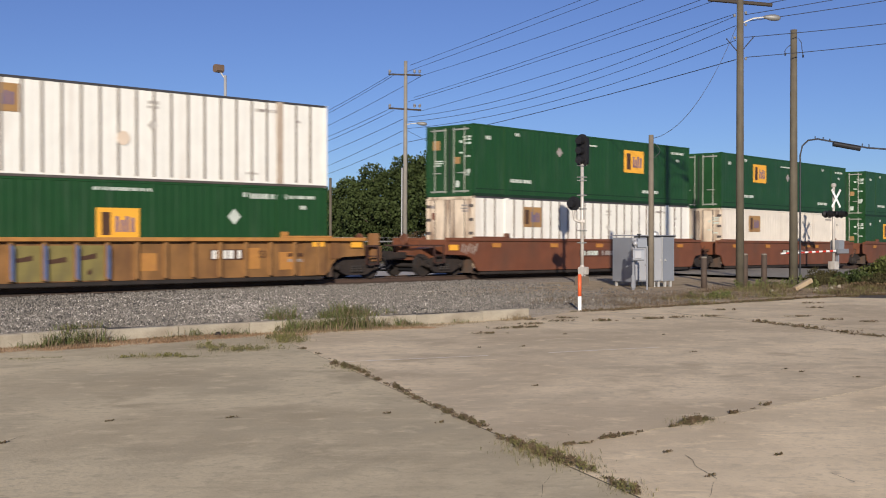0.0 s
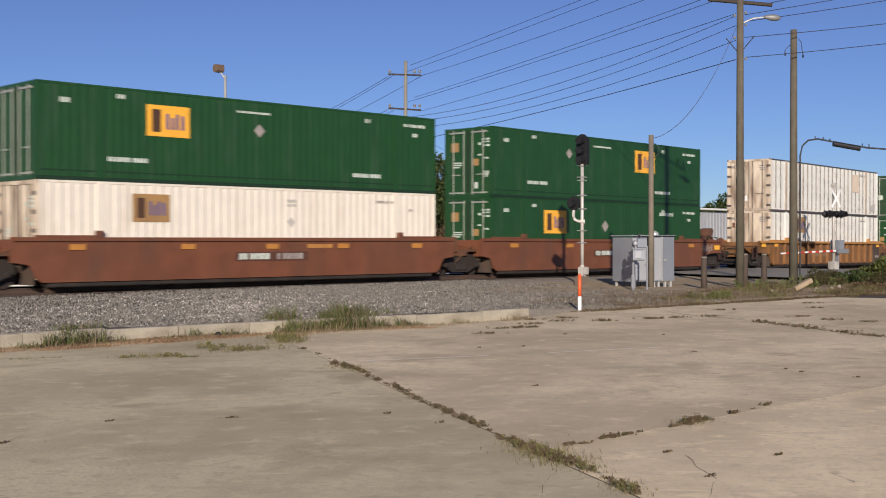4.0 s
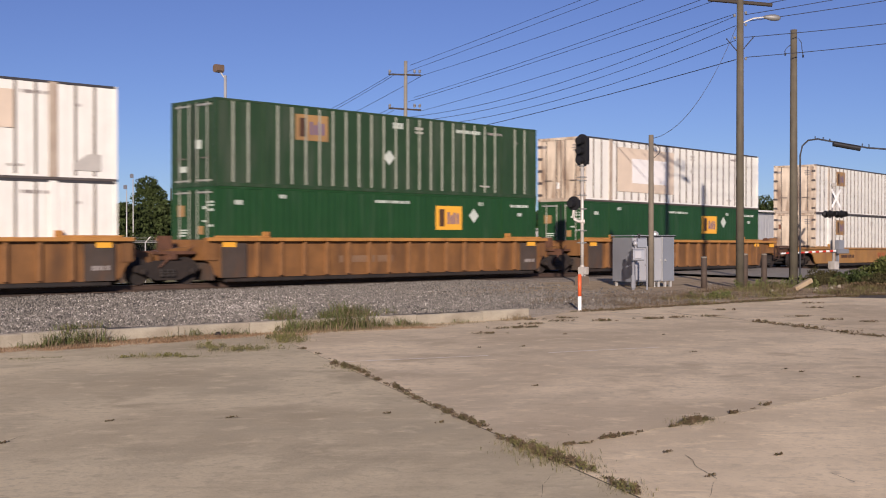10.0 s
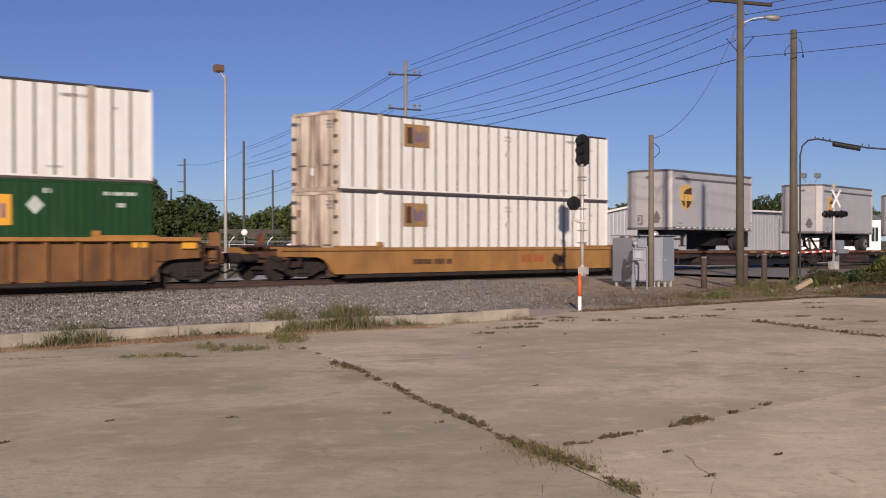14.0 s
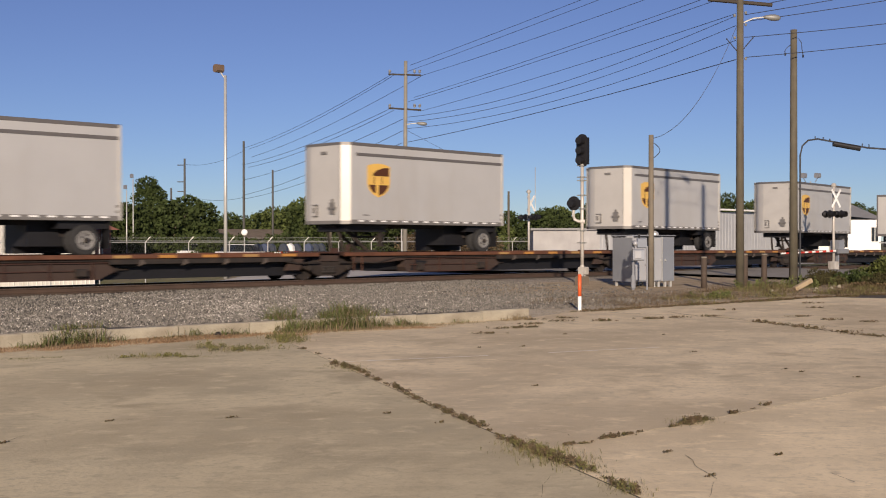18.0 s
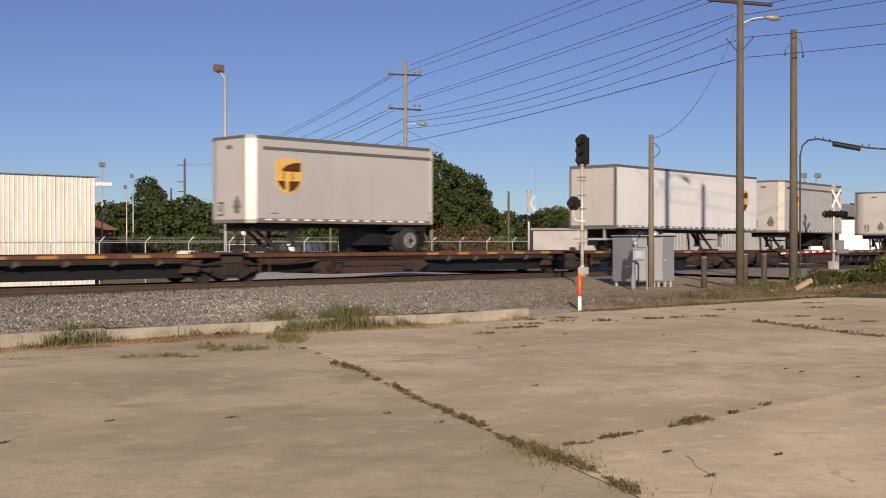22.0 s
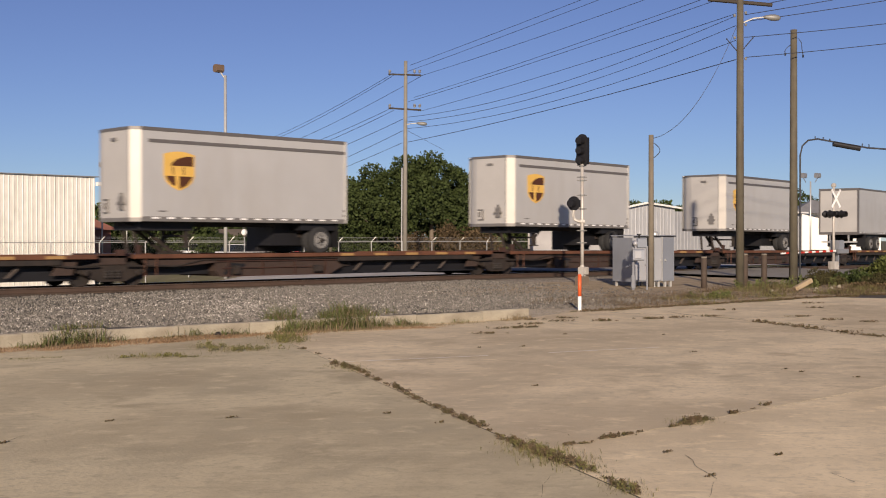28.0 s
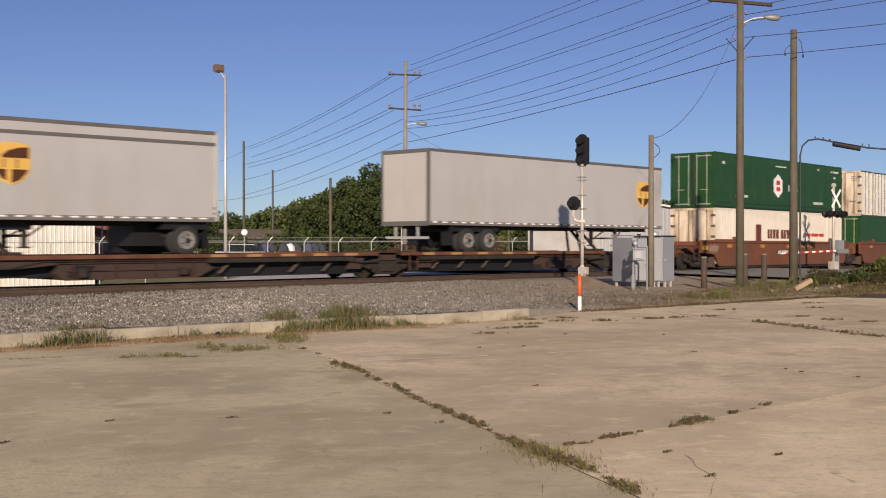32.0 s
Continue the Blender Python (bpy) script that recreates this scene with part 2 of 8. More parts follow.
    "cart_blue": mat("dark_blue_cover", (0.06, 0.08, 0.14), 0.5, var=0.2, bump=0.02),
    "flood_tan": mat("faded_tan_housing", (0.14, 0.092, 0.06), 0.6, var=0.2, bump=0.02),
    "lamp_grey": mat("dull_lamp_housing", (0.22, 0.22, 0.21), 0.5, 0.2, var=0.2, bump=0.02),
    "tan_bright": mat("yellow_tan_car_paint", (0.225, 0.115, 0.038), 0.6, var=0.3, dirt=(0.10, 0.05, 0.025), amount=0.65, streak=(1.6, 1.6, 0.6), bump=0.08),
    "tan_rib_bright": mat("worn_yellow_tan_rib", (0.25, 0.13, 0.045), 0.6, var=0.25, bump=0.06),
    "tan_rib": mat("worn_tan_rib", (0.23, 0.113, 0.043), 0.6, var=0.25, dirt=(0.15, 0.075, 0.035), amount=0.4, streak=(2, 2, 1), bump=0.06),
    "plate_brown": mat("dark_brown_plate", (0.085, 0.036, 0.022), 0.6, var=0.2, bump=0.02),
    "pole_pale": mat("bleached_pole_wood", (0.18, 0.16, 0.13), 0.85, var=0.2, scale=2, dirt=(0.15, 0.13, 0.10), amount=0.4, streak=(9, 9, 0.4), bump=0.3),
    "stone": mat("crushed_ballast", (0.146, 0.134, 0.116), 0.85, var=0.95, scale=3, grain=20, bump=0.3, island=0.9),
    "soil": mat("joint_soil", (0.075, 0.058, 0.038), 0.95, var=0.35, bump=0.4),
    "paint_line": mat("worn_parking_line", (0.92, 0.86, 0.74), 0.8, var=0.08, dirt=(0.80, 0.70, 0.52), amount=0.35, streak=(2, 2, 2), bump=0.0),
    "pole_silver": mat("silvery_weathered_pole", (0.22, 0.205, 0.175), 0.85, var=0.25, scale=2, dirt=(0.17, 0.155, 0.13), amount=0.5, streak=(9, 9, 0.4), bump=0.3),
    "far_pole": mat("dark_grey_pole_wood", (0.075, 0.074, 0.07), 0.85, var=0.25, bump=0.2),
    "arm_dark": mat("dark_crossarm_wood", (0.045, 0.036, 0.028), 0.85, var=0.3, bump=0.3),
    "fence_wire": mat("dull_fence_wire", (0.075, 0.075, 0.072), 0.6, 0.3, var=0.2, bump=0.0),
    "grey_block": mat("grey_painted_block", (0.36, 0.35, 0.345), 0.8, var=0.12, dirt=(0.26, 0.25, 0.24), amount=0.4, streak=(1, 1, 0.4), bump=0.1),
    "plank": mat("cut_timber", (0.34, 0.265, 0.17), 0.8, var=0.2, dirt=(0.3, 0.2, 0.11), amount=0.5, streak=(8, 1, 8), bump=0.2),
}


def ground_mat(name, layers, bump, bump_scale, mask=None):
    """Layered ground: a list of (scale, squash in x and y, from, to, colour); each noise lays its colour over the last."""
    m = bpy.data.materials.new(name)
    m.use_nodes = True
    nd, ln = m.node_tree.nodes, m.node_tree.links
    b = nd["Principled BSDF"]
    b.inputs["Roughness"].default_value = 0.92
    b.inputs["Specular IOR Level"].default_value = 0.25
    tc = nd.new("ShaderNodeTexCoord")
    colour = None
    for i, (scale, sq, lo, hi, col) in enumerate(layers):
        if colour is None:
            rgb = nd.new("ShaderNodeRGB")
            rgb.outputs[0].default_value = (*col, 1)
            colour = rgb.outputs[0]
            continue
        mp, no, rg, mix = nd.new("ShaderNodeMapping"), nd.new("ShaderNodeTexNoise"), nd.new("ShaderNodeMapRange"), nd.new("ShaderNodeMix")
        mp.inputs["Scale"].default_value = (sq[0], sq[1], 1)
        mp.vector_type = "TEXTURE" if len(sq) > 3 else "POINT"
        mp.inputs["Location"].default_value = (i * 3.7, i * 1.9, 0)
        mp.inputs["Rotation"].default_value = (0, 0, sq[2] if len(sq) > 2 else 0)
        no.inputs["Scale"].default_value, no.inputs["Detail"].default_value, no.inputs["Roughness"].default_value = scale, 7, 0.62
        rg.inputs[1].default_value, rg.inputs[2].default_value = lo, hi
        mix.data_type = "RGBA"
        ln.new(tc.outputs["Object"], mp.inputs[0]), ln.new(mp.outputs[0], no.inputs["Vector"])
        ln.new(no.outputs[0], rg.inputs[0]), ln.new(rg.outputs[0], mix.inputs[0])
        ln.new(colour, mix.inputs[6])
        mix.inputs[7].default_value = (*col, 1)
        colour = mix.outputs[2]
    ln.new(colour, b.inputs["Base Color"])
    no, bp = nd.new("ShaderNodeTexNoise"), nd.new("ShaderNodeBump")
    no.inputs["Scale"].default_value, no.inputs["Detail"].default_value = bump_scale, 8
    bp.inputs["Strength"].default_value, bp.inputs["Distance"].default_value = bump, 0.03
    ln.new(tc.outputs["Object"], no.inputs["Vector"]), ln.new(no.outputs[0], bp.inputs["Height"]), ln.new(bp.outputs[0], b.inputs["Normal"])
    return m


R45 = radians(45)


def concrete(name, r, g, b):
    """Old tan concrete: pale worn skin, soft brown and grey stains at several sizes; r, g, b tint the slab."""
    def c(k, w=0.0):
        return (k * r * (1 + w), k * 0.885 * g, k * 0.635 * b * (1 - w))
    return ground_mat(name, [
        (1, (1, 1), 0, 1, c(0.60)),
        (0.30, (1, 1, 0.5), 0.42, 0.64, c(0.71)),
        (0.17, (1.0, 1.25, -R45), 0.46, 0.62, c(0.43, 0.03)),
        (0.6, (1.0, 1.3, -R45), 0.48, 0.68, c(0.46)),
        (0.45, (1.0, 1.2, -R45), 0.56, 0.66, c(0.42, 0.02)),
        (2.6, (1, 1), 0.54, 0.74, c(0.72)),
        (1.3, (1, 1), 0.57, 0.70, c(0.44, 0.03)),
        (5.0, (1, 1), 0.55, 0.72, c(0.43)),
        (14.0, (1, 1), 0.52, 0.78, c(0.45)),
        (6.0, (5.0, 1.0, -R45, 1), 0.56, 0.78, c(0.44)),
        (8.0, (5.0, 1.0, -R45, 1), 0.60, 0.80, c(0.74)),
        (60.0, (1, 1), 0.56, 0.75, c(0.66))], 0.16, 25)


M["concrete"] = concrete("greyish_worn_concrete", 1.04, 1.0, 0.91)
# nearest slab: stronger return of sunlight close to the camera, put into its colour
M["concrete_pale"] = concrete("near_bright_tan_concrete", 1.44, 1.34, 1.23)
M["concrete_tan"] = concrete("pinkish_tan_worn_concrete", 1.22, 1.14, 1.06)
# ground under the loose stones, darkened for the shade in their gaps
M["gravel"] = ground_mat("ballast_gravel", [
    (1, (1, 1), 0, 1, (0.115, 0.106, 0.094)),
    (0.4, (1, 1), 0.4, 0.7, (0.14, 0.13, 0.115)),
    (14, (1, 1), 0.45, 0.6, (0.062, 0.056, 0.048)),
    (22, (1, 1), 0.55, 0.62, (0.28, 0.255, 0.22)),
    (0.6, (1, 1), 0.58, 0.75, (0.13, 0.105, 0.075))], 0.1, 18)
M["gravel_dusty"] = ground_mat("dusty_ballast_gravel", [
    (1, (1, 1), 0, 1, (0.32, 0.28, 0.225)),
    (0.4, (1, 1), 0.4, 0.7, (0.38, 0.335, 0.27)),
    (14, (1, 1), 0.45, 0.6, (0.15, 0.125, 0.098)),
    (22, (1, 1), 0.53, 0.62, (0.40, 0.365, 0.31))], 0.1, 18)
M["spill"] = ground_mat("dirt_and_crushed_stone", [
    (1, (1, 1), 0, 1, (0.50, 0.425, 0.305)),
    (0.9, (1, 1), 0.45, 0.65, (0.40, 0.335, 0.235)),
    (14, (1, 1), 0.52, 0.64, (0.22, 0.185, 0.14)),
    (22, (1, 1), 0.53, 0.6, (0.48, 0.43, 0.35))], 0.1, 18)
M["bed"] = ground_mat("stained_track_bed", [
    (1, (1, 1), 0, 1, (0.11, 0.083, 0.062)),
    (1.5, (1, 1), 0.45, 0.65, (0.08, 0.057, 0.042)),
    (16, (1, 1), 0.48, 0.62, (0.17, 0.135, 0.105))], 0.15, 18)
M["verge"] = ground_mat("dirt_and_dry_grass", [
    (1, (1, 1), 0, 1, (0.40, 0.31, 0.205)),
    (0.8, (1, 1), 0.45, 0.65, (0.47, 0.375, 0.255)),
    (1.6, (1, 1), 0.5, 0.7, (0.15, 0.13, 0.06)),
    (12, (1, 1), 0.5, 0.65, (0.24, 0.185, 0.125)),
    (30, (1, 1), 0.55, 0.7, (0.34, 0.28, 0.20))], 0.1, 14)
M["asphalt"] = ground_mat("worn_asphalt", [
    (1, (1, 1), 0, 1, (0.24, 0.225, 0.20)),
    (0.5, (1, 1), 0.45, 0.7, (0.31, 0.29, 0.26)),
    (20, (1, 1), 0.5, 0.7, (0.18, 0.17, 0.15))], 0.1, 40)
M["yard_concrete"] = ground_mat("pale_yard_concrete", [
    (1, (1, 1), 0, 1, (0.46, 0.44, 0.41)),
    (0.12, (1, 1), 0.42, 0.62, (0.36, 0.345, 0.32)),
    (0.7, (1, 1), 0.5, 0.7, (0.50, 0.485, 0.455)),
    (9, (1, 1), 0.55, 0.75, (0.36, 0.34, 0.31))], 0.1, 20)
M["far_ground"] = ground_mat("mown_grass_and_dirt", [
    (1, (1, 1), 0, 1, (0.12, 0.12, 0.055)),
    (0.08, (1, 1), 0.42, 0.6, (0.20, 0.17, 0.11)),
    (0.6, (1, 1), 0.5, 0.7, (0.08, 0.10, 0.035)),
    (9, (1, 1), 0.5, 0.7, (0.17, 0.15, 0.09))], 0.3, 9)


# ---- mesh tools ----
class Geo:
    """Collects vertices and faces for one mesh."""

    def __init__(self):
        self.v, self.f = [], []

    def add(self, verts, faces):
        n = len(self.v)
        self.v += [tuple(p) for p in verts]
        self.f += [tuple(i + n for i in q) for q in faces]
        return self

    def box(self, x0, y0, z0, x1, y1, z1, c=0.0):
        """A box; c chamfers its four long edges along x."""
        if c:
            ring = [(y0 + c, z0), (y1 - c, z0), (y1, z0 + c), (y1, z1 - c), (y1 - c, z1), (y0 + c, z1), (y0, z1 - c), (y0, z0 + c)]
            return self.prism(ring, x0, x1)
        return self.add([(x0, y0, z0), (x1, y0, z0), (x1, y1, z0), (x0, y1, z0), (x0, y0, z1), (x1, y0, z1), (x1, y1, z1), (x0, y1, z1)],
                        [(0, 3, 2, 1), (4, 5, 6, 7), (0, 1, 5, 4), (1, 2, 6, 5), (2, 3, 7, 6), (3, 0, 4, 7)])

    def prism(self, ring, x0, x1):
        """A ring of (y, z), counter-clockwise seen from +x, extruded along x."""
        n = len(ring)
        return self.add([(x0, y, z) for y, z in ring] + [(x1, y, z) for y, z in ring],
                        [tuple(range(n))[::-1], tuple(range(n, 2 * n))] + [(i, (i + 1) % n, n + (i + 1) % n, n + i) for i in range(n)])

    def plate(self, ring, y0, y1):
        """A ring of (x, z), counter-clockwise seen from -y, extruded from y0 (near) to y1."""
        n = len(ring)
        return self.add([(x, y0, z) for x, z in ring] + [(x, y1, z) for x, z in ring],
                        [tuple(range(n)), tuple(range(n, 2 * n))[::-1]] + [((i + 1) % n, i, n + i, n + (i + 1) % n) for i in range(n)])

    def tube(self, a, b, r0, r1=None, seg=8):
        a, b = Vector(a), Vector(b)
        r1 = r0 if r1 is None else r1
        d = (b - a).normalized()
        s = d.orthogonal().normalized()
        t = d.cross(s)
        ring = [(math.cos(2 * math.pi * i / seg) * s + math.sin(2 * math.pi * i / seg) * t) for i in range(seg)]
        return self.add([a + q * r0 for q in ring] + [b + q * r1 for q in ring],
                        [tuple(range(seg))[::-1], tuple(range(seg, 2 * seg))] + [(i, (i + 1) % seg, seg + (i + 1) % seg, seg + i) for i in range(seg)])

    def path(self, pts, r, seg=6):
        pts = [Vector(p) for p in pts]
        vs, fs, n = [], [], len(pts)
        for i, p in enumerate(pts):
            d = (pts[min(i + 1, n - 1)] - pts[max(i - 1, 0)]).normalized()
            s = d.cross(Vector((0.31, 0.2, 0.93))).normalized()
            t = d.cross(s)
            vs += [p + (s * math.cos(2 * math.pi * k / seg) + t * math.sin(2 * math.pi * k / seg)) * r for k in range(seg)]
        for i in range(n - 1):
            fs += [(i * seg + k, i * seg + (k + 1) % seg, (i + 1) * seg + (k + 1) % seg, (i + 1) * seg + k) for k in range(seg)]
        return self.add(vs, fs + [tuple(range(seg))[::-1], tuple(range((n - 1) * seg, n * seg))])

    def lathe(self, c, axis, prof, seg=20):
        """A profile of (along, radius) turned round axis through c."""
        c, d = Vector(c), Vector(axis).normalized()
        s = d.orthogonal().normalized()
        t = d.cross(s)
        vs, fs = [], []
        for h, r in prof:
            for i in range(seg):
                a = 2 * math.pi * i / seg
                vs.append(c + d * h + (s * math.cos(a) + t * math.sin(a)) * r)
        for k in range(len(prof) - 1):
            for i in range(seg):
                j = (i + 1) % seg
                fs.append((k * seg + i, k * seg + j, (k + 1) * seg + j, (k + 1) * seg + i))
        fs += [tuple(range(seg))[::-1], tuple(range((len(prof) - 1) * seg, len(prof) * seg))]
        return self.add(vs, fs)

    def mesh(self, name, material, smooth=False):
        me = bpy.data.meshes.new(name)
        me.from_pydata(self.v, [], self.f)
        me.materials.append(M[material])
        if smooth:
            me.polygons.foreach_set("use_smooth", [True] * len(me.polygons))
        me.update()
        return me


CACHE = {}


def part(name, geo, material, parent, label="", key=None, at=None, smooth=False):
    """One mesh object under a thing or part. geo: a Geo, or a function that makes one. key: alike parts share one mesh."""
    k = (key, material) if key else None
    if k and k in CACHE:
        me = CACHE[k]
    else:
        me = (geo() if callable(geo) else geo).mesh(name, material, smooth)
        if k:
            CACHE[k] = me
    ob = new(name, me)
    ob.parent = parent
    if at:
        ob.location = at
    return tagged(ob, label) if label else ob


def thing(name, label, category, group="", at=(0, 0, 0), turn=0.0):
    ob = new(name)
    ob.empty_display_size = 0.3
    ob.matrix_world = pose(*at, 0, 0, turn)
    return tagged(ob, label, category, group)


def solid(name, geo, material, label="", category="", kind="", group="", smooth=False, at=(0, 0, 0)):
    """A thing, or a piece of the setting, that is one mesh."""
    ob = new(name, geo.mesh(name, material, smooth))
    ob.location = at
    return tagged(ob, label, category, group, kind)


# ---- the line of the track: a gentle bend, straight beyond the place ----
BEND, TRACK_Y, RAIL_Z = 0.002016, 33.62, 0.36


def track(u, off=0.0):
    """The place x, y and the turn of the track at u metres along it, off metres to its far side."""
    c = min(max(u, 0.0), 90.0)
    th = BEND * (c - 30)
    return u - off * th, TRACK_Y + BEND * (c - 30) ** 2 / 2 + (u - c) * th + off, th


def grade(u):
    """How far the track has sunk below its level part at u."""
    v = min(max(0.0, u - 32.0), 90.0)
    return -0.0068 * v * v / (v + 8.0)


# ---- ground, lot, track ----
def height(x, y):
    """The ground's height: the lot at 0, the ballast shelf, the track bed, the far side."""
    _, ty, _ = track(x)
    d = y - ty
    low = grade(x)
    if d > 2.4:
        return (0.17 + low) - (0.17 + low) * min(1, (d - 2.4) / 5)
    if d > -2.6:
        return 0.17 + low
    shelf = 0.20 - 0.17 * min(max((x - 19) / 5, 0), 1)
    k = min(max((d + 9) / 6.4, 0), 1)
    z = shelf + (0.17 + low - shelf) * k
    return z if x < 20.419 else z * min(max((y - 17.9) / 1.6, 0), 1)


g = Geo()


def dip(x, y):
    """The ground falls away gently towards the shed behind the track."""
    kx = min(max((44 - x) / 6, 0), 1) * min(max((x + 60) / 10, 0), 1)
    ky = min(max((y - 41) / 26, 0), 1) * min(max((104 - y) / 8, 0), 1)
    return -1.25 * kx * ky


gx, gy = [-1800] + [-60 + 2 * i for i in range(54)] + [1800], [-1800] + [37 + 2 * i for i in range(36)] + [1800]
g.v = [(x, y, -0.06 + dip(x, y)) for x in gx for y in gy]
g.f = [(i * len(gy) + j, (i + 1) * len(gy) + j, (i + 1) * len(gy) + j + 1, i * len(gy) + j + 1) for i in range(len(gx) - 1) for j in range(len(gy) - 1)]
solid("ground", g, "far_ground", "flat grassy ground reaching the horizon", "ground", "structure")


def rough(x, y):
    """Small swells of the ballast and the dirt."""
    k = noise.noise((x * 0.9, y * 0.9, 0))
    return 0.025 * k if x < 20 else 0.012 + 0.008 * abs(k)


def terrain(name, x0, x1, nx, y_near, y_far, ny, material, label, category, lift=0.0, dip=True):
    g = Geo()
    vs, fs = [], []
    for i in range(nx + 1):
        x = x0 + (x1 - x0) * i / nx
        a, b = y_near(x), y_far(x)
        for j in range(ny + 1):
            y = a + (b - a) * j / ny
            if j == 0 and x0 > 20 and dip:
                vs.append((x, y, -0.03))
                continue
            vs.append((x, y, height(x, y) + lift + rough(x, y)))
    for i in range(nx):
        for j in range(ny):
            k = i * (ny + 1) + j
            fs.append((k, k + ny + 1, k + ny + 2, k + 1))
    g.add(vs, fs)
    return solid(name, g, material, label, category, "structure", smooth=True)


def kerb_y(x):
    """The line of the kerb's face: it bends towards the lot."""
    return float(np.interp(x, (-90, 11, 13.8, 16.6, 18.8, 20.42), (18.8, 18.62, 18.14, 17.76, 17.5, 17.4)))


def lot_edge(x):
    """The ragged far edge of the concrete lot."""
    if x < 20.4:
        return kerb_y(x) + 0.06
    return 18.42 - 0.95 * max(0.0, 1 - (x - 20.4) / 2.0) - 0.35 * min(1, (x - 20.4) / 3) - 0.075 * max(0, x - 23.4) + 0.10 * noise.noise((x * 0.8, 3, 0))


terrain("ballast", -90, 20.42, 150, lambda x: kerb_y(x) + 0.05, lambda x: track(x)[1] + 3.9, 24, "gravel", "grey crushed stone ballast beside the track", "ballast")
terrain("ballast_shelf", 20.42, 25.5, 24, lambda x: 19.1 + 0.12 * (x - 20.4), lambda x: track(x)[1] + 3.9, 34, "gravel", "grey crushed stone ballast beside the track", "ballast", 0.006, False)
terrain("ballast_spill", 20.42, 25.5, 24, lambda x: lot_edge(x) - 0.35, lambda x: 19.4 + 0.2 * (x - 20.4), 6, "spill", "dirt and crushed stone spilling onto the lot", "ballast")
terrain("ballast_far", 25.5, 140, 110, lambda x: track(x)[1] - 4.6, lambda x: track(x)[1] + 3.9, 14, "gravel_dusty", "dusty pale crushed stone ballast along the track", "ballast")
terrain("verge", 25.5, 46.4, 60, lambda x: lot_edge(x) - 0.1, lambda x: track(x)[1] - 4.6, 26, "verge", "dirt verge with dry grass beside the lot", "verge")

terrain("track_bed", -40, 110, 220, lambda x: track(x)[1] - 1.75, lambda x: track(x)[1] + 1.75, 6, "bed", "dark brown stained ballast between the rails", "ballast", 0.012)

# slabs of the lot, parted by open joints


def slab(ring):
    g = Geo()
    n = len(ring)
    g.add([(x, y, 0.0) for x, y in ring] + [(x, y, -0.12) for x, y in ring],
          [tuple(range(n))] + [(i, n + i, n + (i + 1) % n, (i + 1) % n) for i in range(n)])
    return g


lot = thing("lot", "weathered tan concrete parking lot with weedy joints", "pavement")
tagged(lot, kind="structure")


def joint_x(y):
    return 11.935 + (y - 14.81) * 5.15 / 9.9


far_left = [(joint_x(18.14) - 0.004, 18.18), (11, 18.64), (-60, 18.76)]
part("slab", slab([(-60, -40), (joint_x(-40) - 0.004, -40)] + far_left), "concrete", lot)
edge = [(x, lot_edge(x) - 0.03) for x in [15 + 0.6 * i for i in range(34)]]
edge = [(joint_x(18.14) + 0.004, 18.18)] + [e for e in edge if e[0] > joint_x(18.14) + 0.2 and e[0] < 23.3]
part("slab", slab([(joint_x(6.34) + 0.004, 6.346), (21.0, 6.006), (23.55, 14.0), (23.3, 17.9)] + edge[::-1]), "concrete_tan", lot)
part("slab", slab([(joint_x(-40) + 0.004, -40), (70, -40), (70, 2.52), (21.0, 5.994), (joint_x(6.334) + 0.004, 6.334)]), "concrete_pale", lot)
edge = [(x, lot_edge(x) - 0.03) for x in [23.4 + 0.6 * i for i in range(19)]]
part("slab", slab([(21.05, 6.0), (70, 2.55), (70, 10), (36.5, 14.3), (34.6, 15.6)] + [e for e in edge if e[0] < 34.3][::-1] + [(23.60, 14.0)]), "concrete_tan", lot)

# dirt in the joints shows between the slabs
g = Geo()
g.add([(-60, -40, -0.002), (70, -40, -0.002), (70, 10, -0.002), (34.6, 17.6, -0.002), (22.0, 18.6, -0.002), (-60, 18.6, -0.002)], [(0, 1, 2, 3, 4, 5)])
solid("joint_soil", g, "soil", "dark soil in the joints of the lot", "soil", "structure")


def crack(pts, w):
    """A thin ragged crack, as a dark strip just above the slab."""
    g = Geo()
    fine = []
    for (ax, ay), (bx, by) in zip(pts, pts[1:]):
        n = max(2, int(math.hypot(bx - ax, by - ay) / 0.15))
        fine += [(ax + (bx - ax) * i / n, ay + (by - ay) * i / n) for i in range(n)]
    fine.append(pts[-1])
    vs = []
    for i, (x, y) in enumerate(fine):
        k = 0.05 * noise.noise((x * 2.1, y * 2.1, 5)) + 0.03 * noise.noise((x * 9, y * 9, 2))
        h = w * (0.5 + 0.5 * abs(noise.noise((x * 4, y * 4, 9))) * 2)
        vs += [(x + k - h, y + k, 0.004), (x + k + h, y + k + h * 0.6, 0.004)]
    return g.add(vs, [(2 * i, 2 * i + 1, 2 * i + 3, 2 * i + 2) for i in range(len(fine) - 1)])


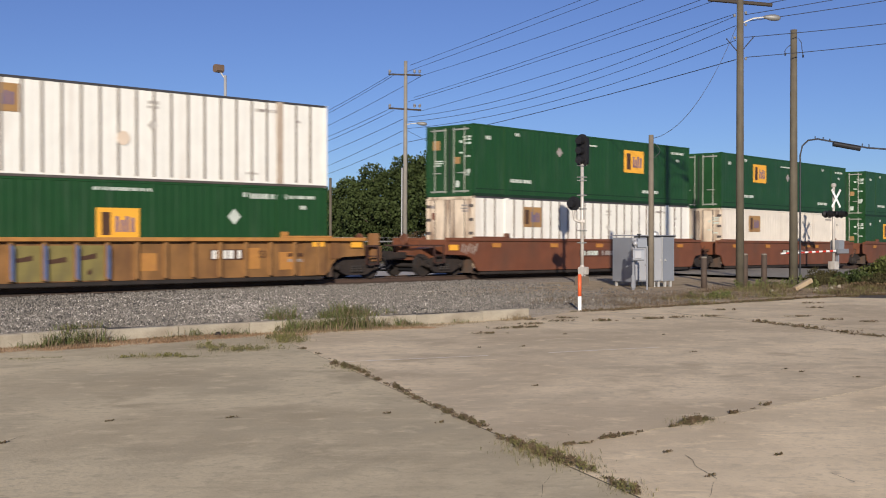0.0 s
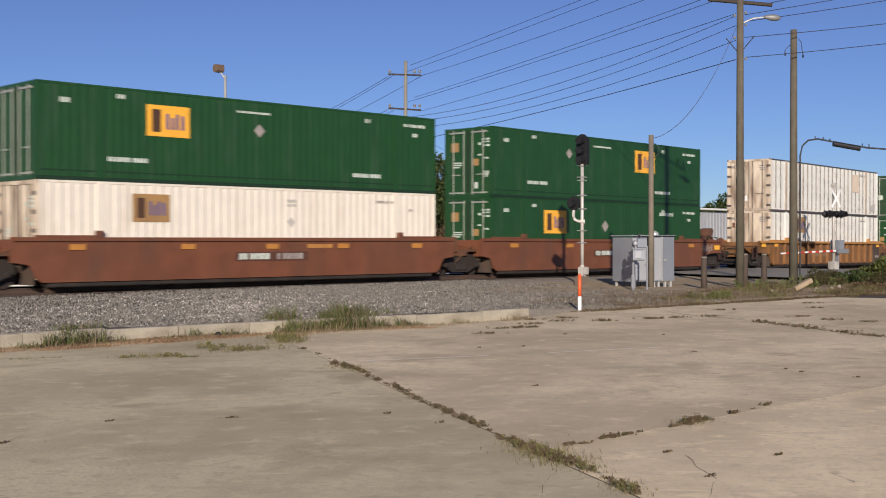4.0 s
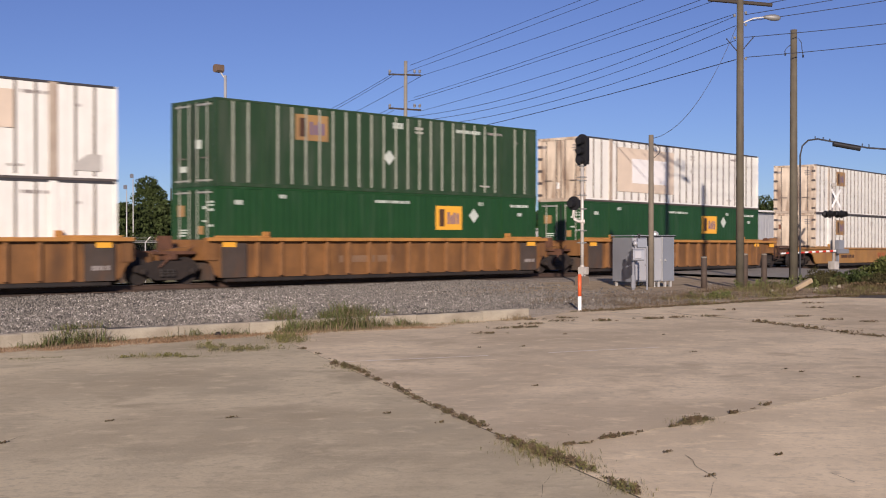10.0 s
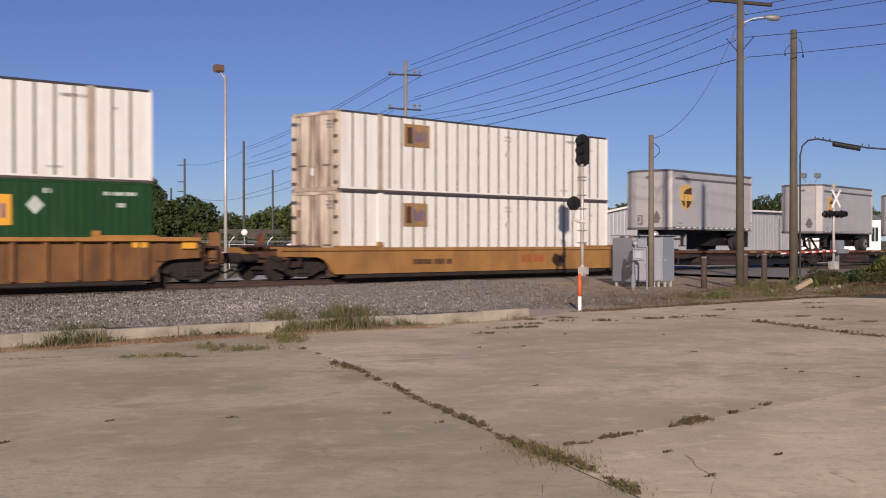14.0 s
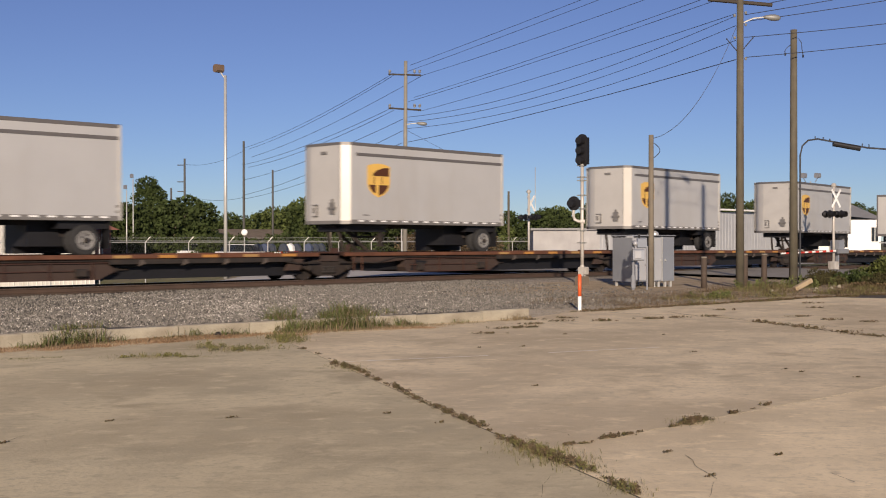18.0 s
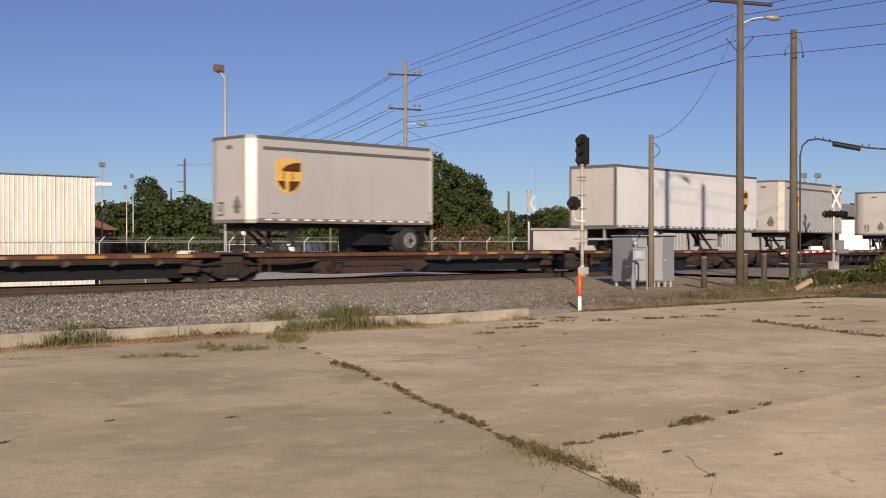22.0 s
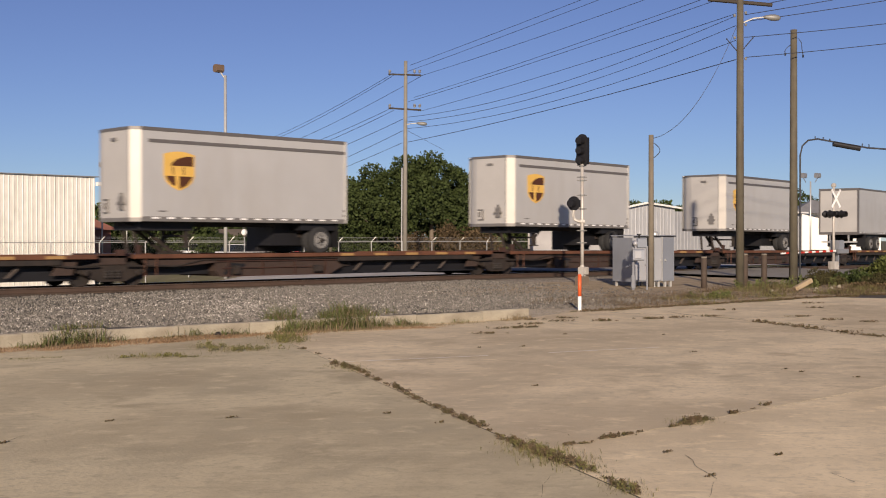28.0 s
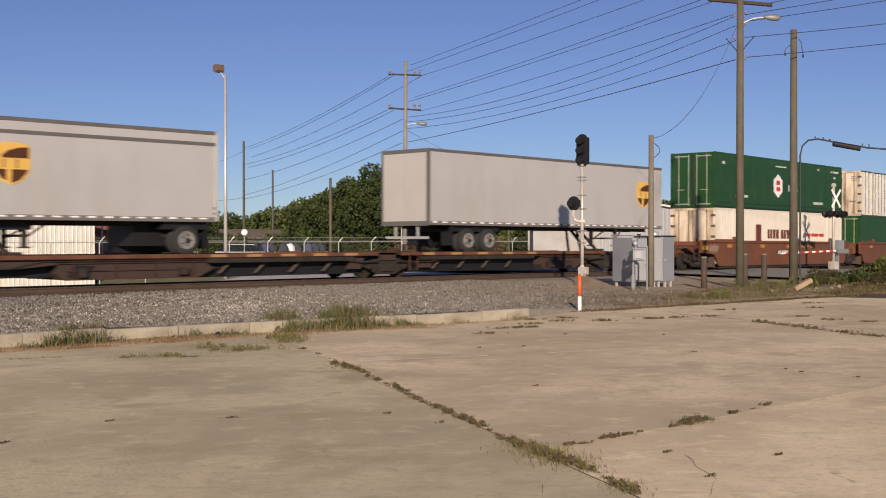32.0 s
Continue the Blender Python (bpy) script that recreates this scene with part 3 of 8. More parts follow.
for pts, w in (([(20.76, 9.33), (21.13, 10.1), (21.73, 11.11), (22.31, 12.17), (22.75, 12.9), (23.31, 14.0), (23.9, 15.6), (24.6, 16.5)], 0.03),
               ([(5.84, 10.4), (6.0, 10.3), (6.21, 10.27)], 0.006), ([(6.72, 9.78), (6.94, 9.64)], 0.006), ([(4.57, 9.86), (4.93, 10.15)], 0.007),
               ([(19.0, 15.6), (20.6, 15.4), (22.0, 15.9), (23.6, 15.7)], 0.018), ([(25.0, 13.4), (27.5, 13.9), (30.0, 13.6)], 0.02),
               ([(18.2, 16.4), (19.6, 16.5), (20.6, 16.4)], 0.02), ([(23.12, 14.14), (24.14, 13.78), (24.57, 12.98)], 0.02), ([(21.62, 11.49), (22.3, 11.3), (23.4, 11.2)], 0.016),
               ([(8.31, 6.61), (8.45, 6.75), (8.46, 6.95), (8.41, 7.12)], 0.0035), ([(6.21, 5.18), (6.52, 5.43), (6.8, 5.59)], 0.005), ([(8.25, 5.37), (8.08, 5.18)], 0.006),
               ([(8.08, 5.18), (7.9, 5.05), (7.64, 4.73), (7.56, 4.64), (7.3, 4.52), (7.0, 4.36)], 0.0045), ([(8.38, 4.17), (8.19, 3.9)], 0.0035), ([(4.2, 5.6), (4.45, 5.9)], 0.003),
               ([(12.4, 6.9), (13.2, 6.55), (14.47, 6.57)], 0.004)):
    solid("pavement_crack", crack(pts, w), "soil", "dark crack in the concrete", "crack", "structure")
for a, b in (((11.15, 12.98), (13.26, 12.12)), ((14.25, 11.75), (16.27, 11.06))):
    g = Geo()
    a, b = Vector((*a, 0.005)), Vector((*b, 0.005))
    side = (b - a).cross(Vector((0, 0, 1))).normalized() * 0.03
    g.add([a - side, a + side, b + side, b - side][::-1], [(0, 1, 2, 3)])
    solid("parking_line", g, "paint_line", "worn pale line on the concrete", "line", "structure")

# kerb along the ballast
kerb = thing("kerb", "old pale concrete kerb holding back the ballast", "kerb")
tagged(kerb, kind="structure")
x = -12.0
while x < 20.3:
    n = random.uniform(1.3, 2.2)
    n = min(n, 20.42 - x)
    way = math.atan2(kerb_y(x + n) - kerb_y(x), n)
    g = Geo().box(0, 0, -0.1, n / math.cos(way) - 0.015, 0.2, 0.215 + random.uniform(-0.025, 0.015), 0.02)
    part("kerb_stone", g, "curb", kerb).matrix_basis = pose(x, kerb_y(x) + random.uniform(-0.008, 0.008), 0, random.uniform(-1.5, 1.5), 0, math.degrees(way))
    x += n

# rails and ties
RING = [(-0.07, 0), (0.07, 0), (0.07, 0.015), (0.012, 0.035), (0.012, 0.13), (0.037, 0.14), (0.037, 0.175), (-0.037, 0.175), (-0.037, 0.14), (-0.012, 0.13), (-0.012, 0.035), (-0.07, 0.015)]
M["rail_side"] = mat("rusty_rail", (0.078, 0.05, 0.037), 0.75, 0.2, var=0.25, bump=0.1)
M["rail_top"] = mat("polished_rail_head", (0.45, 0.43, 0.41), 0.28, 0.9, var=0.1, bump=0.0)
us = [-360 + 20 * i for i in range(18)] + [3 * i for i in range(31)] + [110 + 20 * i for i in range(20)]
for off in (-0.755, 0.755):
    rail = thing("rail", "rusty steel rail with a polished head", "rail", "rails of the track")
    tagged(rail, kind="structure")
    g, top = Geo(), Geo()
    n = len(RING)
    for u in us:
        X, Y, th = track(u, off)
        low = grade(u)
        g.v += [(X - q * th, Y + q, RAIL_Z + low - 0.177 + z) for q, z in RING]
        top.v += [(X - q * th, Y + q, RAIL_Z + low - 0.177 + z) for q, z in ((-0.033, 0.1755), (0.033, 0.1755), (0.033, 0.1785), (-0.033, 0.1785))]
    for i in range(len(us) - 1):
        g.f += [(i * n + k, i * n + (k + 1) % n, (i + 1) * n + (k + 1) % n, (i + 1) * n + k) for k in range(n)]
        top.f += [(i * 4 + k, i * 4 + (k + 1) % 4, (i + 1) * 4 + (k + 1) % 4, (i + 1) * 4 + k) for k in range(4)]
    part("rail_web", g, "rail_side", rail)
    part("rail_head", top, "rail_top", rail)
sleepers = thing("sleepers", "dark creosoted wooden sleepers under the rails", "sleepers")
tagged(sleepers, kind="structure")
for i in range(190):
    u = -2 + 0.52 * i
    X, Y, th = track(u)
    ob = part("sleeper", lambda: Geo().box(-0.115, -1.3, -0.2, 0.115, 1.3, 0.0), "tie", sleepers, key="sleeper")
    ob.matrix_basis = pose(X, Y, 0.186 + grade(u) + random.uniform(-0.002, 0.006), 0, 0, math.degrees(th) + random.uniform(-1, 1))

# loose stones on the ballast
rs = np.random.RandomState(4)


def stones(n, x0, x1, y0, y1, s0, s1):
    g = Geo()
    base = np.array([(1, 0, 0), (-1, 0, 0), (0, 1, 0), (0, -1, 0), (0, 0, 1), (0, 0, -1)], float)
    faces = [(0, 2, 4), (2, 1, 4), (1, 3, 4), (3, 0, 4), (2, 0, 5), (1, 2, 5), (3, 1, 5), (0, 3, 5)]
    for k in range(n):
        x, y = rs.uniform(x0, x1), rs.uniform(y0, y1)
        if x < 20.42 and y < kerb_y(x) + 0.24:
            continue
        if x > 20.4 and (y < lot_edge(x) + 0.6 + 0.5 * noise.noise((x * 1.5, y, 4)) or rs.uniform() < (0.05 if y > 19.3 + 0.15 * (x - 20.4) and x < 26 else 0.2 + 0.055 * (x - 20.4) * (y < 27))):
            continue
        s = rs.uniform(s0, s1)
        q = base * (s * rs.uniform(0.6, 1.2, 3)) + rs.uniform(-0.25, 0.25, (6, 3)) * s
        a = rs.uniform(0, 6.28)
        c_, s_ = math.cos(a), math.sin(a)
        q = np.stack([q[:, 0] * c_ - q[:, 1] * s_, q[:, 0] * s_ + q[:, 1] * c_, q[:, 2]], 1)
        g.add(q + np.array([x, y, height(x, y) + rough(x, y) + 0.3 * s]), faces)
    return g


heap = stones(47000, 5, 34, 17.7, 31.9, 0.016, 0.040)
for n, x0, x1, y0, y1 in ((15000, 20.4, 28.5, 18.8, 31.0), (9000, 23.0, 31.0, 22.5, 31.0), (17000, 8.0, 20.4, 17.65, 24.5)):
    more = stones(n, x0, x1, y0, y1, 0.014, 0.036)
    heap.add(more.v, more.f)
solid("ballast_stones", heap, "stone", "loose grey crushed stones of the ballast", "stones", "stuff")

pale = Geo()
for k in range(7):
    more = stones(170, 13.3 + 0.5 * k, 14.9 + 0.5 * k, 19.4 + 0.6 * k, 20.7 + 0.6 * k, 0.010, 0.03)
    pale.add(more.v, more.f)
for x0, x1, y0, y1, n in ((8.0, 20.4, 18.0, 26.0, 2400), (15.0, 27.0, 20.0, 30.0, 2200)):
    more = stones(n, x0, x1, y0, y1, 0.016, 0.036)
    pale.add(more.v, more.f)
solid("pale_stones", pale, "stone_pale", "paler fresh crushed stones scattered over the ballast", "stones", "stuff")

# road over the crossing, and paved yard beyond
g = Geo()
prof = [(-60, 0.02), (16, 0.05), (26, 0.16), (31.5, 0.22), (38.5, 0.22), (46, 0.1), (60, 0.03), (260, 0.0)]
for y, z in prof:
    g.v += [(46.5, y, z), (59.5, y, z)]
g.f = [(2 * i, 2 * i + 1, 2 * i + 3, 2 * i + 2) for i in range(len(prof) - 1)]
solid("road", g, "asphalt", "worn grey asphalt road over the level crossing", "road", "structure")
yx, yy = [-40 + 2.16 * i for i in range(41)], [37.6, 41] + [43 + 2.07 * i for i in range(8)]
g = Geo().add([(x, y, (0.13 if y < 38 else -0.02) + dip(x, y)) for x in yx for y in yy],
              [(i * 10 + j, (i + 1) * 10 + j, (i + 1) * 10 + j + 1, i * 10 + j + 1) for i in range(40) for j in range(9)])
g.add([(59.6, 43, -0.02), (170, 43, -0.02), (170, 60, -0.02), (59.6, 60, -0.02)], [(0, 1, 2, 3)])
solid("yard_pavement", g, "yard_concrete", "pale concrete yard behind the track", "pavement", "structure")


# ---- the train: every car, container and trailer is a thing of its own; they move along the track ----
MOVERS = []  # (thing, place along the track at 0 s)
CL, CW, CH = 16.15, 2.59, 2.896
LOW, HIGH = 0.285, 3.181  # bottoms of the lower and upper containers over the rail


def rider(name, label, category, group, u, z=0.0):
    ob = new(name)
    ob.empty_display_size = 0.3
    MOVERS.append((ob, u, z))
    return tagged(ob, label, category, group)


def wall_sheet(x0, x1, y, z0, z1, pitch, depth, face):
    """A folded sheet along x; face -1: its outside looks to -y."""
    g = Geo()
    xs = []
    n = max(1, round((x1 - x0) / pitch))
    p = (x1 - x0) / n
    for i in range(n):
        a = x0 + i * p
        xs += [(a, 0), (a + 0.42 * p, 0), (a + 0.5 * p, depth), (a + 0.92 * p, depth)]
    xs.append((x1, 0))
    vs = [(x, y - face * d, z) for x, d in xs for z in (z0, z1)]
    back = [(x, y - face * 0.06, z) for x in (x0, x1) for z in (z0, z1)]
    fs = [(2 * i, 2 * i + 2, 2 * i + 3, 2 * i + 1) if face < 0 else (2 * i, 2 * i + 1, 2 * i + 3, 2 * i + 2) for i in range(len(xs) - 1)]
    g.add(vs, fs)
    k = [(0, 1, 3, 2)] if face < 0 else [(0, 2, 3, 1)]
    return g.add(back, k)


def emblem(parent, x0, x1, z1, z0, old=False, y=-1.312):
    """The square yellow panel with its dark and violet shapes."""
    w, h = x1 - x0, z1 - z0
    panel = part("emblem_panel", Geo().plate([(x0, z0), (x1, z0), (x1, z1), (x0, z1)], y, y + 0.02), "gold_old" if old else "gold", parent, "yellow square emblem panel")
    y -= 0.004
    part("emblem_bar", Geo().plate([(x0 + w * 0.12, z0 + h * 0.14), (x0 + w * 0.32, z0 + h * 0.14), (x0 + w * 0.32, z0 + h * 0.86), (x0 + w * 0.12, z0 + h * 0.86)], y, y + 0.003), "sign_dark", panel, "dark upright bar")
    for a, top in ((0.44, 0.74), (0.56, 0.62), (0.67, 0.74), (0.80, 0.70)):
        part("emblem_stroke", Geo().plate([(x0 + w * a, z0 + h * 0.24), (x0 + w * (a + 0.075), z0 + h * 0.24), (x0 + w * (a + 0.075), z0 + h * top), (x0 + w * a, z0 + h * top)], y, y + 0.003), "sign_blue", panel, "violet stroke")


def diamond(parent, x, z, r=0.28, material="mark", y=-1.31):
    part("diamond_mark", lambda: Geo().plate([(-r, 0), (0, -r), (r, 0), (0, r)], 0, 0.01), material, parent, "white diamond mark", key=("dia", r), at=(x, y, z))


def bars(parent, x, z, w, h, material="mark", y=-1.308, gap=0.35, n=None):
    """Unreadable lettering as a run of small bars."""
    def make():
        rs_ = random.Random(int(w * 100 + h * 1000))
        g, a = Geo(), 0.0
        while a < w - h * 0.3:
            b = min(w, a + h * rs_.uniform(0.45, 0.75))
            g.plate([(a, 0), (b, 0), (b, h), (a, h)], 0, 0.006)
            a = b + h * rs_.choice((0.15, 0.15, 0.2, 0.6))
        return g
    part("lettering", make, material, parent, "", key=("bars", round(w, 2), round(h, 2)), at=(x, y, z))["kind"] = "stuff"


def writing(text, parent, x, z, size, material, y):
    """Painted characters on a side that looks to -y."""
    curve = bpy.data.curves.new("writing", "FONT")
    curve.body, curve.size, curve.extrude = text, size, 0.001
    tmp = new("writing", curve)
    me = bpy.data.meshes.new_from_object(tmp)
    bpy.data.objects.remove(tmp)
    bpy.data.curves.remove(curve)
    me.materials.append(M[material])
    ob = new("number", me)
    ob.parent = parent
    ob.matrix_basis = pose(x, y, z, 90, 0, 0)
    return ob


def container(u, level, style, label, group="containers of the train", top_rail=None, h=CH):
    """A 53-foot container. style: ribbed, ribbed_green, folded, smooth."""
    z0 = HIGH if level else LOW
    c = rider("container", label, "container", group, u, z0)
    body, end, post = {"ribbed": ("white", "white_end", "rib"), "ribbed_green": ("green_old", "green_old", "pale_rib"), "folded": ("green", "green", "green"),
                       "smooth": ("cream", "white_end", "cream"), "folded_old": ("green_old", "green_old", "green_old")}[style]
    hw = CW / 2
    folded = style.startswith("folded")
    for face, y in ((-1, -hw), (1, hw)):
        sheet = (0.285, 0.006) if folded else ((0.31, 0.012) if style == "smooth" else (0.613, 0.006))
        part("side_wall", lambda: wall_sheet(0.08, CL - 0.08, y, 0.05 if style == "ribbed" else 0.12, h - 0.06, *sheet, face), body, c, key=("wall", style, face))
        # upper ribbed and folded containers get a darker bottom rail at the stack seam
        part("bottom_rail", lambda: Geo().box(0.0, -0.05, 0.0, CL, 0.05, 0.085 if style == "ribbed" else 0.12, 0.012), ("seam_rail" if level else "grey_post") if style == "ribbed" else ("green_seam_shade" if level and style == "folded" else body), c, key=("brail", style), at=(0, y - face * 0.035, 0))
        rail_m = top_rail or ("dark_rail" if style == "ribbed" else body)
        part("top_rail", lambda: Geo().box(0.0, -0.045, -0.08, CL, 0.045, 0.0, 0.012), rail_m, c, key=("trail", style), at=(0, y - face * 0.035, h))
        for x in (0.0, CL - 0.11):
            part("corner_post", lambda: Geo().box(0, -0.06, 0, 0.11, 0.06, h), end if x == 0 else body, c, key=("cpost", style, x == 0), at=(x, y - face * 0.05, 0))
        for x in (1.96, CL - 2.14):
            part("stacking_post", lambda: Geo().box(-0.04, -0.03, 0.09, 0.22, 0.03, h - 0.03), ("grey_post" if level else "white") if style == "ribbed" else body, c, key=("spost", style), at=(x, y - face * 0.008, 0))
        if style.startswith("ribbed"):
            for i in range(1, 26):
                x = i * CL / 26.35 + 0.08
                if abs(x - 2.05) < 0.3 or abs(x - (CL - 2.05)) < 0.3:
                    continue
                part("rib", lambda: Geo().box(-0.035, -0.02, 0.15, 0.035, 0.02, h - 0.08, 0.0), post, c, key=("rib", style), at=(x, y + face * 0.004, 0))
    part("roof", lambda: Geo().box(0.05, -hw + 0.06, h - 0.05, CL - 0.05, hw - 0.06, h - 0.01), "galv" if style == "ribbed" else body, c, key=("roof", style))
    part("floor", lambda: Geo().box(0.05, -hw + 0.06, 0.05, CL - 0.05, hw - 0.06, 0.17), "dark_rail", c, key=("cfloor",))
    part("front_wall", lambda: Geo().box(CL - 0.06, -hw + 0.1, 0.1, CL - 0.02, hw - 0.1, h - 0.05), body, c, key=("front", style))
    for s in (-1, 1):
        door = part("door", lambda: Geo().box(0.03, -0.58, 0.16, 0.08, 0.58, h - 0.12), end, c, key=("door", style), at=(0, s * 0.6, 0))
        for k in (-0.36, 0.22):
            rod = part("lock_rod", lambda: Geo().tube((0.0, 0, 0.12), (0.0, 0, h - 0.1), 0.022, None, 6), "rod" if folded or style == "ribbed_green" else "seam_rail", door, key=("rod",), at=(0.005, k * s, 0))
        for z in (0.3, 0.85, 1.4, 1.95, 2.5):
            part("hinge", lambda: Geo().box(-0.025, -0.12, -0.06, 0.03, 0.12, 0.06), "seam_rail" if style in ("ribbed", "smooth") else end, door, key=("hinge", style), at=(0.02, 0.58 * s, z))
        part("lock_handle", lambda: Geo().box(-0.02, -0.22, -0.02, 0.01, 0.22, 0.02), "rod" if folded else "rib", door, key=("handle", folded), at=(0, 0.1 * s, 0.95))
    if style.startswith("folded") or style == "ribbed_green":
        for y in (-0.93, -0.3, 0.02, 0.33, 0.95):
            # middle rib is darker: shade between the doors put into its colour
            part("door_rib", lambda: Geo().box(-0.005, -0.05, 0.2, 0.04, 0.05, h - 0.16), "end_shade" if abs(y) < 0.1 else end, c, "", key=("drib", style, abs(y) < 0.1), at=(0.02, y, 0))
        for y, z in ((-0.62, 2.7), (0.62, 2.7), (-0.62, 0.2), (0.62, 0.2)):
            part("rod_bracket", lambda: Geo().box(-0.03, -0.42, -0.03, 0.03, 0.42, 0.03), "rod", c, "", key=("rbrk",), at=(0.01, y, z))
    part("door_gap", lambda: Geo().box(0.015, -0.012, 0.18, 0.04, 0.012, h - 0.14), "dark_rail", c, "", key=("dgap",))
    # dark strip along each wall: shade of the rail's step put into colour
    if style == "folded":
        for face in (-1, 1):
            part("lower_fold", lambda: Geo().box(0.15, -0.004, -0.02, CL - 0.15, 0.004, 0.02), "green_seam_shade", c, "dark strip standing in for the shaded fold above the bottom rail", key=("fold",), at=(0, face * (hw + 0.004), 0.30 if level else 0.2))
    part("door_header", lambda: Geo().box(0.0, -hw + 0.1, h - 0.13, 0.06, hw - 0.1, h - 0.01), end, c, key=("header", style))
    part("door_sill", lambda: Geo().box(0.0, -hw + 0.1, 0.0, 0.06, hw - 0.1, 0.16), "grey_post" if style == "ribbed" else end, c, key=("sill", style))
    if style == "ribbed":
        # grime, lettering and small plates on the doors and at the corner
        for y, z, w, k in ((-0.82, 2.52, 0.36, 0.07), (-0.82, 2.40, 0.42, 0.06), (-0.85, 2.29, 0.36, 0.06), (0.95, 2.48, 0.2, 0.12)):
            part("door_lettering", lambda: Geo().box(-0.008, -w / 2, -k / 2, 0.02, w / 2, k / 2), "mark_dark", c, "", key=("wl", w, k), at=(0.025, y, z))
        part("door_placard", lambda: Geo().box(-0.012, -0.09, -0.14, 0.02, 0.09, 0.14), "patch_white" if level else "rust_plate", c, "small plate on the door", key=("placard", level), at=(0.02, 0.18 if level else 0.9, 0.72 if level else 2.1))
    return c


def end_marks(c, side=1, square=True):
    """Panels and lettering on the doors."""
    if square:
        part("door_sign", lambda: Geo().box(-0.012, -0.2, -0.19, 0.03, 0.2, 0.19), "gold_old", c, "small faded yellow sign", key=("dsign",), at=(0.025, 0.75 * side, 2.1))
        part("door_sign", lambda: Geo().box(-0.012, -0.14, -0.14, 0.03, 0.14, 0.14), "gold_old", c, "small faded yellow sign", key=("dsign2",), at=(0.025, -0.42, 1.45))
    for y, z, w, h in ((-0.95, 2.38, 0.42, 0.07), (-0.95, 2.27, 0.38, 0.06), (-0.98, 2.12, 0.36, 0.08), (-0.62, 2.2, 0.16, 0.1), (-0.95, 1.6, 0.3, 0.07), (-0.62, 1.75, 0.2, 0.06), (-0.95, 0.95, 0.3, 0.26), (-0.4, 0.5, 0.24, 0.26), (0.6, 1.45, 0.5, 0.05), (0.6, 1.36, 0.5, 0.05), (0.7, 1.27, 0.4, 0.05)):
        part("door_lettering", lambda: Geo().box(-0.01, -w / 2, -h / 2, 0.02, w / 2, h / 2), "mark", c, "", key=("dl", w, h), at=(0.025, y, z))


def side_marks(c, style_dark=False, upper=True):
    m = "mark_dark" if style_dark else "mark"
    if style_dark:
        bars(c, 13.1, 2.48, 1.1, 0.10, m)
        bars(c, 14.75, 2.2, 0.22, 0.09, m)
        bars(c, 9.05, 2.42, 0.4, 0.10, "faint_label")
        bars(c, 9.05, 2.28, 0.4, 0.08, "faint_label")
        if upper:
            diamond(c, 9.2, 1.75, 0.17, "faint_label", -1.322)
        bars(c, 12.7, 0.36, 0.5, 0.07, "faint_label")
        return
    bars(c, 14.5, 2.48, 1.1, 0.11, m)
    bars(c, 0.75, 2.3, 0.34, 0.15, m)
    bars(c, 14.95, 2.12, 0.26, 0.13, m)
    bars(c, 2.6, 2.55, 0.3, 0.13, m)
    bars(c, 12.6, 2.5, 0.24, 0.15, m)
    if upper:
        bars(c, 7.0, 2.45, 1.35, 0.07, m)
        bars(c, 2.3, 0.62, 1.35, 0.14, m)
        bars(c, 12.0, 0.5, 1.35, 0.14, m)


def truck(parent, x):
    """A two-axle truck under a car."""
    t = part("truck", lambda: Geo().box(-0.22, -0.95, 0.33, 0.22, 0.95, 0.62).box(-0.35, -1.0, 0.3, 0.35, -0.78, 0.45).box(-0.35, 0.78, 0.3, 0.35, 1.0, 0.45), "steel_dark", parent, "grimy two-axle truck", key=("bolster",), at=(x, 0, 0))
    for s in (-1, 1):
        def frame_mesh():
            ring = [(-1.15, 0.42), (-0.8, 0.30), (-0.45, 0.14), (0.45, 0.14), (0.8, 0.30), (1.15, 0.42), (1.15, 0.60), (0.75, 0.66), (0.4, 0.76), (-0.4, 0.76), (-0.75, 0.66), (-1.15, 0.60)]
            return Geo().plate(ring, -0.07, 0.07)
        part("side_frame", frame_mesh, "truck_dust", t, key=("sframe",), at=(0, s * 1.03, 0))
        for k in (-0.2, 0.0, 0.2):
            part("spring", lambda: Geo().lathe((0, 0, 0.22), (0, 0, 1), [(0, 0.07), (0.04, 0.085), (0.08, 0.07), (0.12, 0.085), (0.16, 0.07), (0.2, 0.085), (0.24, 0.07)], 8), "steel_dark", t, key=("spring",), at=(k, s * 1.12, 0.02))
    part("brake_beam", lambda: Geo().box(-0.78, -0.68, 0.2, 0.78, 0.68, 0.44).box(-0.5, -1.0, 0.22, 0.5, -0.7, 0.36).box(-0.5, 0.7, 0.22, 0.5, 1.0, 0.36), "black", t, "", key=("bbeam",))
    for a in (-0.89, 0.89):
        part("axle", lambda: Geo().tube((0, -1.1, 0.42), (0, 1.1, 0.42), 0.08, None, 8), "steel_dark", t, key=("axle",), at=(a, 0, 0))
        for s in (-1, 1):
            part("wheel", lambda: Geo().lathe((0, -0.07, 0.42), (0, 1, 0), [(0, 0.30), (0.0, 0.42), (0.03, 0.42), (0.13, 0.425), (0.135, 0.45), (0.15, 0.45), (0.15, 0.3)], 24), "steel_dark", t, key=("wheel",), at=(a, s * 0.755, 0), smooth=False)
            part("bearing_cap", lambda: Geo().lathe((0, -0.1, 0.42), (0, 1, 0), [(0, 0.06), (0.02, 0.1), (0.2, 0.1)], 10), "truck_dust", t, key=("cap",), at=(a, s * 1.12, 0))
    return t


